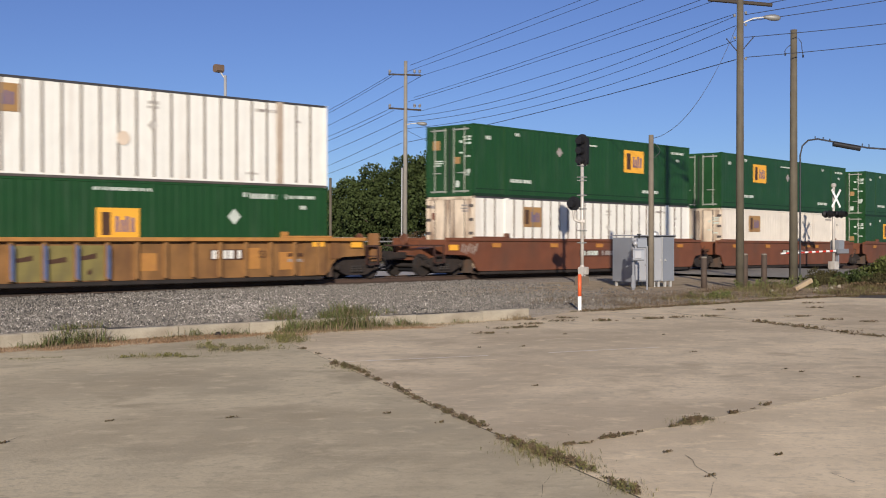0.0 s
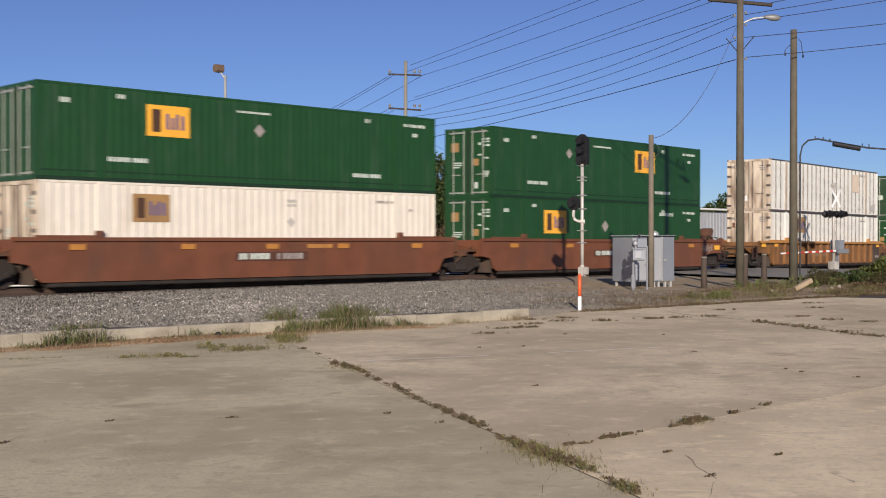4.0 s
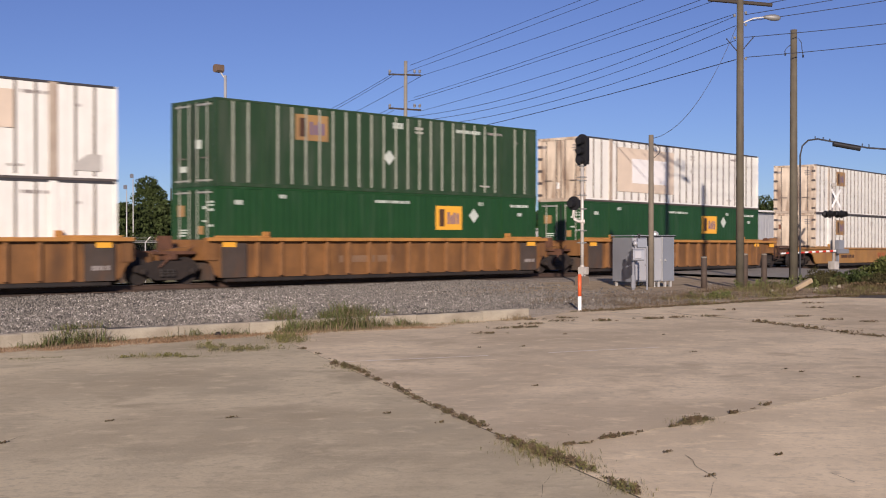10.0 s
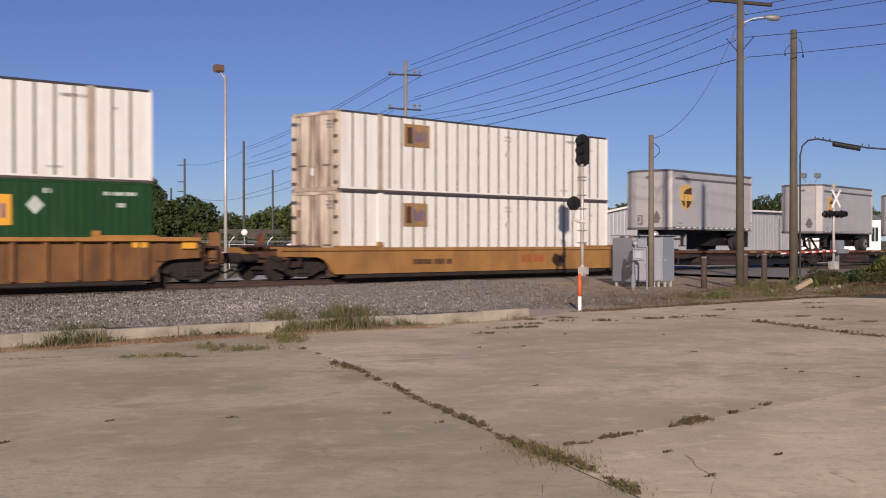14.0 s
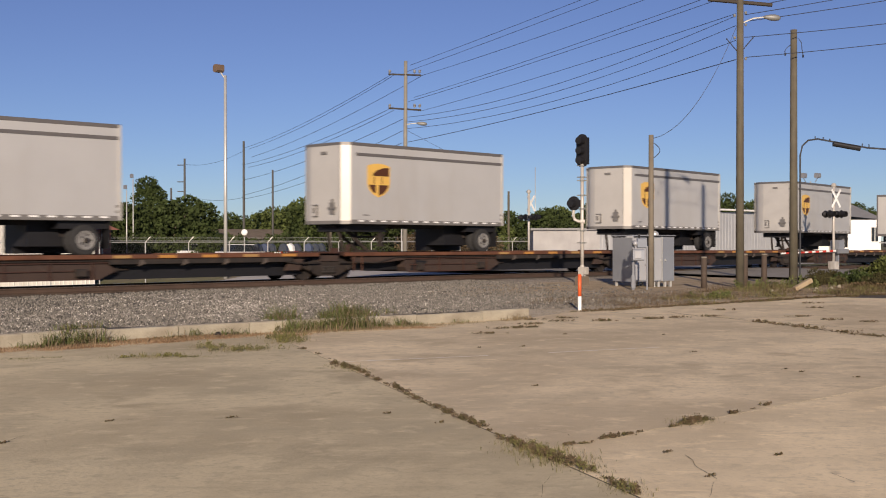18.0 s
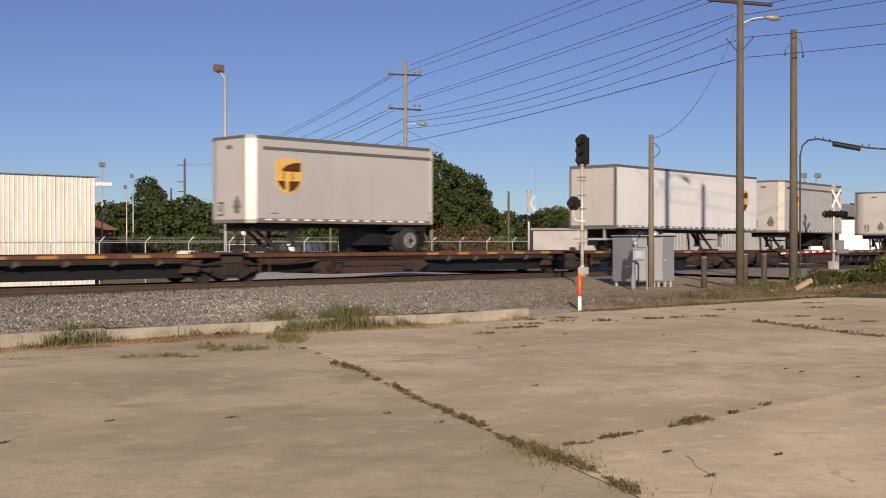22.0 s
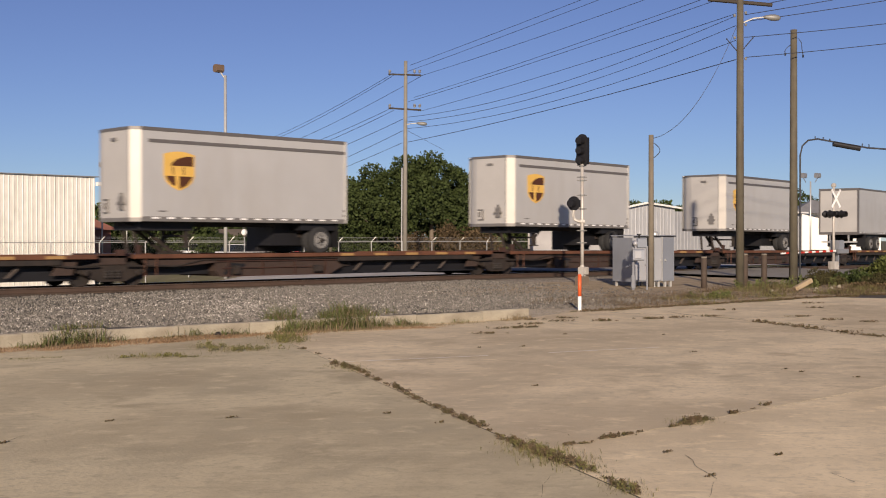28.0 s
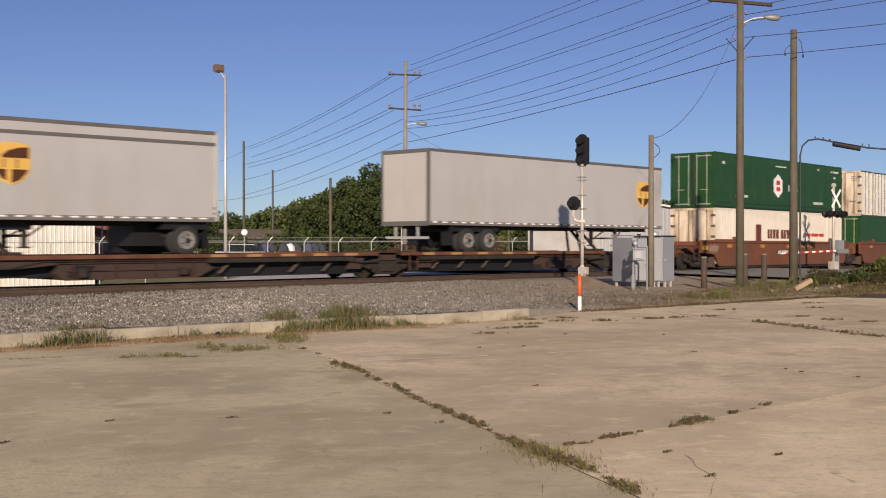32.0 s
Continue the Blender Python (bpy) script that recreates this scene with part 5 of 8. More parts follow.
def trailer(u, length, kind, label):
    """A box trailer. kind: 'pup' (nose to the left, rounded bright corners) or 'long' (doors to the left)."""
    c = rider("box_trailer", label, "trailer", "trailers of the train", u)
    z0, z1, hw = 2.02, 4.94, 1.295
    skin = "alu" if kind == "pup" else ("alu_white" if kind == "long_white" else "alu")
    x0 = -0.08 if kind == "pup" else 0.06
    for s in (-1, 1):
        part("side_panel", lambda: wall_sheet(x0, length, s * hw, z0 + 0.1, z1 - 0.1, 1.2, 0.002, s), skin, c, "", key=("tside", kind, s, length))
        part("top_rail", lambda: Geo().box(x0, -0.03, z1 - 0.12, length, 0.03, z1 + 0.005, 0.012), "alu_band", c, "dark top rail", key=("ttop", kind, length), at=(0, s * (hw - 0.022), 0))
        if kind == "pup":
            part("upper_band", lambda: Geo().box(0.15, -0.012, -0.055, length - 0.05, 0.012, 0.055), "alu_band", c, "dark band under the roof", key=("tband", length), at=(0, s * (hw + 0.004), z1 - 0.42))
        part("bottom_rail", lambda: Geo().box(x0, -0.03, z0 - 0.03, length, 0.03, z0 + 0.13, 0.012), "alu_rail", c, "", key=("tbot", kind, length), at=(0, s * (hw - 0.018), 0))
        n = int(length / 0.55)
        for i in range(n if s < 0 else 0):
            part("reflective_tape", lambda: Geo().box(0, -0.004, 0, 0.28, 0.004, 0.05), "tape_white", c, "", key=("tape",), at=(0.25 + i * (length - 0.4) / n, -hw - 0.014, z0 + 0.06))
    part("roof", lambda: Geo().box(x0, -hw + 0.03, z1 - 0.04, length, hw - 0.03, z1 - 0.005), "alu_white", c, key=("troof", kind, length))
    part("underframe", lambda: Geo().box(x0, -hw + 0.03, z0 - 0.02, length, hw - 0.03, z0 + 0.08).box(0.3, -0.5, z0 - 0.16, length - 0.2, -0.4, z0).box(0.3, 0.4, z0 - 0.16, length - 0.2, 0.5, z0), "steel_dark", c, key=("tfloor", kind, length))
    if kind == "pup":
        def nose(z_a, z_b):
            """The nose in plan: tight near corner, flat front, far corner swept back."""
            near = [(-0.08, -hw), (-0.115, -hw + 0.015), (-0.365, -hw + 0.245), (-0.38, -hw + 0.28)]
            far = [(-0.38, 0.58), (-0.33, 0.85), (-0.20, 1.08), (0.0, 1.24), (0.12, hw)]
            return near, far, z_a, z_b

        def skin_strip(pts, z_a, z_b):
            vs = [(x, y, z) for x, y in pts for z in (z_a, z_b)]
            return Geo().add(vs, [(2 * i, 2 * i + 1, 2 * i + 3, 2 * i + 2) for i in range(len(pts) - 1)])
        near, far, za, zb = nose(z0 - 0.03, z1)
        part("nose_corner", lambda: skin_strip(near, za, zb), "alu_corner", c, "bright rounded corner panel", key=("nose", -1))
        part("nose_corner", lambda: skin_strip(far, za, zb), "alu_end", c, "dull swept corner panel", key=("nose", 1), smooth=True)
        part("nose_panel", lambda: skin_strip([near[-1], far[0]], za, zb), "alu_end", c, "", key=("nosep",))
        rim = near + far
        part("nose_cap", lambda: Geo().add([(x + 0.003, y, z1 - 0.003) for x, y in rim], [tuple(range(len(rim)))]), "alu_band", c, key=("ncap",))
        part("nose_belt", lambda: skin_strip([(x - 0.008, y) for x, y in near + far], z0 - 0.035, z0 + 0.09), "alu_rail", c, "dark lower nose rail", key=("nbelt",))
        part("nose_seam", lambda: Geo().box(-0.006, -0.008, z0, 0.004, 0.008, z1 - 0.05), "alu_band", c, "", key=("nseam",), at=(-0.382, -hw + 0.3, 0))
        # black block added by the wheels in place of the shadowed far tyres
        part("bogie", lambda: Geo().box(-1.5, -0.52, 1.22, 0.75, 0.52, 2.0).box(-1.45, 0.55, 1.0, 0.6, 1.2, 1.98), "black", c, "black block standing in for the far tyres in shadow", key=("bogie",), at=(length - 1.15, 0, 0))
        part("support_box", lambda: Geo().box(0, -0.8, 1.72, 2.0, 0.8, 2.0), "black", c, "", key=("sbox",), at=(0.1, 0, 0))
        for z in (z0 + 0.42, z0 + 0.25):
            part("rear_lamp_mark", lambda: Geo().box(-0.06, -0.004, -0.04, 0.06, 0.004, 0.04), "alu_rail", c, "", key=("rlm",), at=(length - 0.12, -hw - 0.004, z))
        part("rear_post", lambda: Geo().box(-0.05, -0.02, z0, 0.05, 0.02, z1 - 0.02), "alu_end", c, "", key=("rpost",), at=(length - 0.04, -hw - 0.004, 0))
        part("side_placard", lambda: Geo().box(0, -0.003, 0, 0.3, 0.003, 0.04), "alu_rail", c, "", key=("splac",), at=(0.5, -hw - 0.004, z0 + 0.28))
        part("nose_trim", lambda: skin_strip([(x - 0.012, y) for x, y in near + far], z1 - 0.10, z1 + 0.004), "alu_band", c, key=("ntrim",))
        part("vent", lambda: Geo().box(-0.42 - 0.005, -0.16, -0.05, -0.38, 0.16, 0.05), "alu_rail", c, "small dark vent", key=("vent",), at=(0, -0.15, z1 - 0.36))
        part("hose_connection", lambda: Geo().box(-0.42 - 0.03, -0.13, -0.22, -0.38, 0.13, 0.2).box(-0.42 - 0.05, -0.2, -0.05, -0.38, 0.2, 0.03).box(-0.42 - 0.02, -0.05, 0.2, -0.38, 0.05, 0.32), "alu_rail", c, "dark hose connections", key=("gladhand",), at=(0, -0.62, z0 + 0.55))
        part("document_box", lambda: Geo().box(-0.42 - 0.01, -0.15, 0.17, -0.38, 0.15, 0.21).box(-0.42 - 0.01, -0.15, -0.24, -0.38, 0.15, -0.2).box(-0.42 - 0.01, -0.15, -0.24, -0.38, -0.1, 0.21).box(-0.42 - 0.004, 0.02, -0.1, -0.38, 0.12, 0.1), "alu_rail", c, "", key=("docbox",), at=(0, 0.35, z0 + 0.48))
        shield(c, 1.25, 3.60)
        tyre_pair(c, length - 1.15)
        part("mud_flap", lambda: Geo().box(0, -1.25, 1.15, 0.02, -0.65, 2.0).box(0, 0.65, 1.15, 0.02, 1.25, 2.0).box(-1.6, -1.1, 1.75, 0.0, 1.1, 1.99), "black", c, "", key=("flap",), at=(length - 0.35, 0, 0))
        leg_x = 1.9
        part("rear_door", lambda: Geo().box(-0.03, -hw + 0.05, z0 + 0.05, 0.02, hw - 0.05, z1 - 0.06), "alu_white", c, key=("rdoor",), at=(length, 0, 0))
    else:
        for s in (-1, 1):
            part("door", lambda: Geo().box(0.02, -0.6, z0 + 0.12, 0.06, 0.6, z1 - 0.14), "alu_end", c, "", key=("tdoor",), at=(0, s * 0.605, 0))
            part("door_post", lambda: Geo().box(0, -0.05, z0 - 0.05, 0.12, 0.05, z1), "alu_band", c, key=("tpost",), at=(0, s * (hw - 0.045), 0))
        part("door_header", lambda: Geo().box(0.0, -hw + 0.1, z1 - 0.14, 0.1, hw - 0.1, z1 + 0.003), "alu_band", c, key=("thead",))
        part("door_sill", lambda: Geo().box(0.0, -hw + 0.1, z0 - 0.06, 0.1, hw - 0.1, z0 + 0.12), "alu_band", c, key=("tsill",))
        part("bumper", lambda: Geo().box(0, -1.15, 1.45, 0.1, 1.15, 1.55).box(0, -0.65, 1.5, 0.08, -0.57, 2.0).box(0, 0.57, 1.5, 0.08, 0.65, 2.0), "galv", c, "", key=("bumper",), at=(0.1, 0, 0))
        part("front_wall", lambda: Geo().box(-0.02, -hw + 0.05, z0, 0.02, hw - 0.05, z1 - 0.02), "alu_white", c, key=("tfront",), at=(length - 0.02, 0, 0))
        shield(c, length - 1.55, 3.60)
        for x in (2.35, 3.6):
            tyre_pair(c, x)
        part("mud_flap", lambda: Geo().box(0, -1.25, 1.2, 0.02, -0.65, 2.0).box(0, 0.65, 1.2, 0.02, 1.25, 2.0).box(0.0, -1.1, 1.75, 3.0, 1.1, 1.99), "black", c, key=("flap2",), at=(1.4, 0, 0))
        leg_x = length - 3.0
    part("landing_leg", lambda: Geo().box(-0.07, -0.75, 1.2, 0.07, -0.62, 2.0).box(-0.07, 0.62, 1.2, 0.07, 0.75, 2.0).box(-0.05, -0.7, 1.5, 0.05, 0.7, 1.58).box(-0.16, -0.8, 1.17, 0.16, -0.56, 1.22).box(-0.16, 0.56, 1.17, 0.16, 0.8, 1.22).tube((0.0, -0.68, 1.45), (0.9, -0.45, 1.98), 0.035).tube((0.0, 0.68, 1.45), (0.9, 0.45, 1.98), 0.035), "steel_dark" if kind == "pup" else "alu_rail", c, "", key=("legs", kind == "pup"), at=(leg_x, 0, 0))
    return c


def spine_unit(u, length, last, reverse, hitch, braced=False):
    """A platform of a spine car from its left truck (at 0) to the next truck. hitch: where the kingpin stand is. braced: sloping braces under the deck, else short gussets."""
    c = rider("spine_car", "dark brown spine car platform with rusty deck edge", "rail car", "spine cars of the train", u)
    part("centre_sill", lambda: Geo().box(-0.8, -0.33, 0.52, length + (1.5 if last else 0.7), 0.33, 0.93, 0.03), "spine", c, key=("sill", length, last))
    p, q = (8.8, length - 1.7) if not reverse else (1.6, length - 5.6)
    a, b = (3.7, 8.8) if not reverse else (length - 5.0, length - 2.3)
    part("deep_girder", lambda: Geo().plate([(a + 0.15, 0.22), (b - 0.3, 0.20), (b + 0.25, 0.45), (b, 0.86), (a, 0.86), (a, 0.4)], -1.2, 1.2), "girder_dust", c, "dusty deep side girder", key=("girder", length, reverse))
    part("deck", lambda: Geo().box(0.6, -1.3, 0.86, length - 0.6, 1.3, 0.925), "spine", c, key=("deck", length))
    # black plates added under the deck, standing in for the dark shade there
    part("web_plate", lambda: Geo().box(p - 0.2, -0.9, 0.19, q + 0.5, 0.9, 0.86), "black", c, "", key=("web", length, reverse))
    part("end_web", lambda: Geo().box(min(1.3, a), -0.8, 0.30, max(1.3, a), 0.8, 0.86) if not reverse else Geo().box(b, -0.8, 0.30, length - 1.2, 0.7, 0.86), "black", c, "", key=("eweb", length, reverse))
    for s in (-1, 1):
        part("deck_edge", lambda: Geo().box(0.6, -0.05, 0.83, length - 0.6, 0.05, 0.965, 0.015), "spine_top", c, "rusty deck edge", key=("dedge", length), at=(0, s * 1.33, 0))
        part("edge_rail", lambda: Geo().box(p, -0.03, 0.66, q, 0.03, 0.83, 0.01), "steel_dark", c, key=("erail", length, reverse), at=(0, s * 1.3, 0))
        part("haunch_plate", lambda: Geo().plate([(1.1, 0.62), (2.2, 0.55), (a, 0.68), (a, 0.83), (0.9, 0.83)] if not reverse else [(b, 0.68), (length - 1.6, 0.55), (length - 0.9, 0.62), (length - 0.7, 0.83), (b, 0.83)], -0.03, 0.03), "girder_dust", c, "", key=("haunch", length, reverse), at=(0, s * 1.22, 0))
        part("bolster_plate", lambda: Geo().plate([(-0.35, 0.36), (0.3, 0.36), (0.5, 0.83), (-0.05, 0.83)], -0.04, 0.04), "girder_dust", c, "", key=("bplate",), at=(q + 0.1 if not reverse else p + 0.4, s * 1.15, 0))
        for i in range(4):
            x = (p + q) / 2 + (i - 1.5) * (1.45 if braced else 1.55)
            if braced:
                part("deck_brace", lambda: Geo().plate([(-0.42, 0.31), (-0.30, 0.31), (0.14, 0.68), (0.02, 0.68)], -0.02, 0.02), "brace", c, "dusty sloping brace", key=("brace",), at=(x, s * 1.1, 0))
            else:
                part("deck_gusset", lambda: Geo().plate([(-0.14, 0.60), (0.1, 0.68), (0.02, 0.80), (-0.06, 0.80)], -0.03, 0.03), "brace", c, "small dusty gusset", key=("gusset",), at=(x, s * 1.32, 0))
        for i in range(5):
            part("reflector", lambda: Geo().box(-0.3, -0.006, -0.045, 0.3, 0.006, 0.045), "gold_old" if braced or i in (0, 3) else "tan_chord", c, "yellow reflector patch", key=("srefl",), at=(p + 0.4 + i * (q - p - 0.6) / 4, s * 1.386, 0.895))
    for s in (-1, 1):
        part("girder_flange", lambda: Geo().box(a + 0.05, -0.05, 0.70, b, 0.05, 0.735).box(a + 0.25, -0.04, 0.47, b - 0.6, 0.04, 0.50).box(a + 0.2, -0.06, 0.205, b - 0.3, 0.06, 0.235), "spine", c, "dark girder flange", key=("flange", length, reverse), at=(0, s * 1.215, 0))
        for i in range(4):
            part("stiffener", lambda: Geo().box(-0.02, -0.035, 0.24, 0.02, 0.035, 0.85), "spine", c, "", key=("stiff",), at=(a + 0.5 + i * (b - a - 1.0) / 3, s * 1.215, 0))
        for x, w, h_ in ((b - 0.9, 0.34, 0.24), (a + 0.75, 0.22, 0.3)):
            part("valve_box", lambda: Geo().box(-w / 2, -0.12, -h_ / 2, w / 2, 0.1, h_ / 2, 0.03), "steel_dark", c, "grimy valve box", key=("vbox", w), at=(x, s * 1.25, 0.42))
        part("brake_cylinder", lambda: Geo().lathe((-0.3, 0, 0), (1, 0, 0), [(0, 0.05), (0.02, 0.13), (0.4, 0.14), (0.44, 0.06), (0.8, 0.035)], 12), "steel_dark", c, "grimy brake cylinder", key=("bcyl",), at=(p + 0.3 if not reverse else b + 0.6, s * 0.95, 0.5))
        part("train_line", lambda: Geo().path([(0.4, 0, 0.62), (2.2, 0, 0.58), (3.2, 0, 0.78), (length - 3.0, 0, 0.78), (length - 1.4, 0, 0.6), (length - 0.5, 0, 0.64)], 0.028), "steel_dark", c, "dark air pipe", key=("tline", length), at=(0, s * 1.27, 0))
        part("grab_iron", lambda: Geo().path([(0, 0, 0.3), (0, 0.05 * s, 0.28), (0.0, 0.06 * s, 0.9), (0.4, 0.06 * s, 0.9), (0.4, 0.05 * s, 0.28)], 0.016), "spine_top", c, "", key=("grab", s), at=(1.0, s * 1.3, 0))
        part("deck_stain", lambda: Geo().plate([(a + 0.3, 0.28), (a + 0.9, 0.25), (a + 1.2, 0.62), (a + 0.5, 0.66)], -0.006, 0.006), "black", c, "black grease stain", key=("grease", length, reverse), at=(0, s * 1.203, 0))
    part("bolster", lambda: Geo().box(-0.45, -1.15, 0.66, 0.45, 1.15, 0.86), "girder_dust", c, "", key=("spbolster",), at=(0.0, 0, 0))
    part("apron_plate", lambda: Geo().box(-0.6, -0.9, 0.93, 0.9, 0.9, 0.99).box(-0.2, -1.28, 0.93, 0.05, -1.1, 1.12).box(0.5, -1.25, 0.93, 0.62, -1.12, 1.25), "spine", c, "", key=("apron",), at=(0.3, 0, 0))
    part("hitch_stand", lambda: Geo().box(-0.35, -0.45, 1.86, 0.35, 0.45, 1.94).tube((-0.2, -0.3, 1.88), (0.05, -0.35, 0.92), 0.06).tube((-0.2, 0.3, 1.88), (0.05, 0.35, 0.92), 0.06).tube((0.1, -0.25, 1.88), (1.35, -0.3, 0.95), 0.07).tube((0.1, 0.25, 1.88), (1.35, 0.3, 0.95), 0.07).box(1.2, -0.5, 0.92, 1.6, 0.5, 1.05), "truck_dust", c, "dark trailer hitch stand", key=("hitch", hitch > length / 2), at=(hitch, 0, 0)).rotation_euler = (0, 0, 0)
    truck(c, 0.0)
    if last:
        truck(c, length)
        part("coupler", lambda: Geo().box(-0.45, -0.09, 0.68, 0.75, 0.09, 0.92, 0.03).box(0.6, -0.17, 0.62, 0.95, 0.17, 0.97, 0.04), "steel_dark", c, key=("coupler",), at=(length + 1.6, 0, 0))
    return c


PUP = "silver-grey short box trailer with a gold and brown shield"
LONG = "long white box trailer with a gold and brown shield"
CAR_A, CAR_B = (181.45, 198.85, 216.30, 233.50), (270.78, 288.03, 305.49, 322.78)
for cars, at_end, end_len, kind in ((CAR_A, 253.66, 13.66, "long_white"), (CAR_B, 340.49, 16.15, "long")):
    first_end = at_end - (3.3 if kind == "long_white" else 2.0)
    trucks = [v - 1.0 for v in cars] + [first_end]
    for k, v in enumerate(cars):
        trailer(v, 8.21, "pup", PUP)
        spine_unit(trucks[k], trucks[k + 1] - trucks[k], False, False, 1.35, kind == "long")
    trailer(at_end, end_len, kind, LONG if kind == "long_white" else "long grey box trailer with a gold and brown shield")
    spine_unit(first_end, 15.4 if kind == "long_white" else 14.0, True, True, 12.6 if kind == "long_white" else 12.9, kind == "long")

# the car behind the trailers
well_car(361.76, "smooth", "coupler", ART, "red-brown smooth-sided well car with yellow reflector patches")
well_car(381.2, "smooth", ART, ART, "red-brown smooth-sided well car with yellow reflector patches")
c = container(361.76, 0, "smooth", "cream container with dark red lettering bars along its side")
bars(c, 6.0, 1.35, 3.6, 0.5, "maroon"), bars(c, 4.6, 1.2, 0.7, 0.9, "maroon"), bars(c, 11.0, 1.5, 2.5, 0.18, "red")
c = container(361.76, 1, "folded", "green corrugated container with a white hexagon emblem")
hexa = part("hexagon", lambda: Geo().plate([(0.62 * math.cos(math.pi / 6 + i * math.pi / 3), 0.66 * math.sin(math.pi / 6 + i * math.pi / 3)) for i in range(6)], 0, 0.008), "white_gloss", c, "white hexagon emblem", at=(7.3, -1.312, 1.4))
part("hexagon_bars", Geo().box(-0.24, 0, -0.3, 0.24, 0.003, -0.06).box(-0.24, 0, 0.06, 0.24, 0.003, 0.3), "red", hexa, "red blocks", at=(0, -0.005, 0))
bars(c, 8.6, 1.15, 1.5, 0.34), side_marks(c)
c = container(381.2, 0, "folded", GREEN + ", lower in the stack")
c = container(381.2, 1, "ribbed", WHITE + ", upper in the stack")


# ---- poles, wires and lights ----
def pole(name, x, y, z0, z1, r0, r1, material, label, category, lean=(0, 0)):
    p = thing(name, label, category, at=(x, y, z0))
    part("shaft", Geo().tube((0, 0, -1.3 if y > 55 else -0.3), (lean[0], lean[1], z1 - z0), r0, r1, 12), material, p, smooth=True)
    return p


ACROSS = Vector((math.cos(YAW), -math.sin(YAW), 0))  # to the picture's right


def crossarm(p, z, n=1.25, pins=(-1.1, -0.75, 0.75, 1.1), along=None, tip=0.0, thick=0.07):
    d = (along or ACROSS) * n
    arm = part("crossarm", Geo().tube(-d + Vector((0, 0, z + tip)), d + Vector((0, 0, z - tip)), thick, None, 6), "arm_dark", p, "dark wooden crossarm")
    for k in pins:
        a = d * (k / 1.25) + Vector((0, 0, z + 0.07))
        part("insulator", Geo().lathe(a, (0, 0, 1), [(0, 0.03), (0.05, 0.03), (0.06, 0.09), (0.12, 0.06), (0.14, 0.09), (0.22, 0.05)], 8), "insulator", arm, "pale insulator")


def street_light(p, z, reach, material="galv", up=0.25):
    d = ACROSS * reach
    pts = [Vector((0, 0, z)), d * 0.35 + Vector((0, 0, z + up * 0.8)), d * 0.7 + Vector((0, 0, z + up))]
    arm = part("lamp_arm", Geo().path(pts, 0.03), material, p, "curved lamp arm")
    a, b = d * 0.62 + Vector((0, 0, z + up)), d * 1.15 + Vector((0, 0, z + up - 0.05))
    part("lamp_head", Geo().lathe(a, b - a, [(0, 0.04), (0.1, 0.07), (0.25, 0.11), (0.42, 0.12), (0.55, 0.09), (0.62, 0.03)], 12), "lamp_grey", arm, "grey lamp head", smooth=True)


near_pole = pole("utility_pole", 37.9, 22.35, 0.03, 12.3, 0.155, 0.115, "wood", "tall weathered wooden utility pole beside the lot", "pole")
crossarm(near_pole, 10.28, 1.15, tip=0.1)
crossarm(near_pole, 11.9)
street_light(near_pole, 9.5, 1.35)
for z, k in ((9.75, -1), (9.85, 1), (9.42, 1), (8.95, -1), (8.2, 1)):
    part("bracket", Geo().lathe(ACROSS * (k * 0.2) + Vector((0, 0, z)), (0, 0, 1), [(0, 0.03), (0.05, 0.055), (0.1, 0.035)], 8), "lamp_grey", near_pole, "small insulator bracket")
for z, k in ((8.98, -1), (9.05, 1)):
    part("stay_strut", Geo().tube(ACROSS * (k * 0.12) + Vector((0, 0, z - 0.45)), ACROSS * (k * 0.5) + Vector((0, 0, z)), 0.018), "wire", near_pole, "thin strut")
bare_pole = pole("utility_pole", 40.46, 21.62, 0.03, 9.55, 0.165, 0.12, "wood", "bare weathered wooden pole with a riser pipe", "pole")
for pts in ([(-0.1, 9.0), (-0.3, 8.85), (-0.38, 8.72), (-0.36, 8.62)], [(0.12, 9.2), (0.24, 9.05), (0.26, 8.8), (0.3, 8.55)]):
    part("hanging_wire", Geo().path([ACROSS * a + Vector((0, -0.05, b)) for a, b in pts], 0.014), "wire", bare_pole, "loose cable end")
    part("clamp", Geo().lathe(ACROSS * pts[-1][0] + Vector((0, -0.05, pts[-1][1] - 0.06)), (0, 0, 1), [(0, 0.03), (0.1, 0.03)], 6), "wire", bare_pole, "")
side = ACROSS * 0.2
riser = [side + Vector((0, -0.05, 0.0)), side + Vector((0, -0.05, 4.9)), ACROSS * 0.28 + Vector((0, -0.05, 5.25)), ACROSS * 0.5 + Vector((0, -0.05, 5.45)), ACROSS * 0.85 + Vector((0, -0.05, 5.5)),
         ACROSS * 1.8 + Vector((0, -0.05, 5.33)), ACROSS * 2.7 + Vector((0, -0.05, 5.17)), ACROSS * 4.4 + Vector((0, -0.05, 5.05)), ACROSS * 9 + Vector((0, -0.05, 5.0))]
cable = thing("telephone_cable", "dark telephone cable with a splice case", "cable", at=(40.46, 21.62, 0.0))
part("cable_run", Geo().path(riser, 0.032), "wire", cable)
part("splice_case", Geo().tube(ACROSS * 1.42 + Vector((0, -0.05, 5.32)), ACROSS * 2.42 + Vector((0, -0.05, 5.14)), 0.095, None, 10), "black", cable, "black splice case")
for k, z in ((0.75, 5.5), (1.05, 5.46), (1.3, 5.4), (2.5, 5.22), (2.75, 5.19)):
    part("cable_clip", Geo().tube(ACROSS * k + Vector((0, -0.05, z - 0.02)), ACROSS * k + Vector((0, -0.05, z + 0.11)), 0.02), "wire", cable, "", )
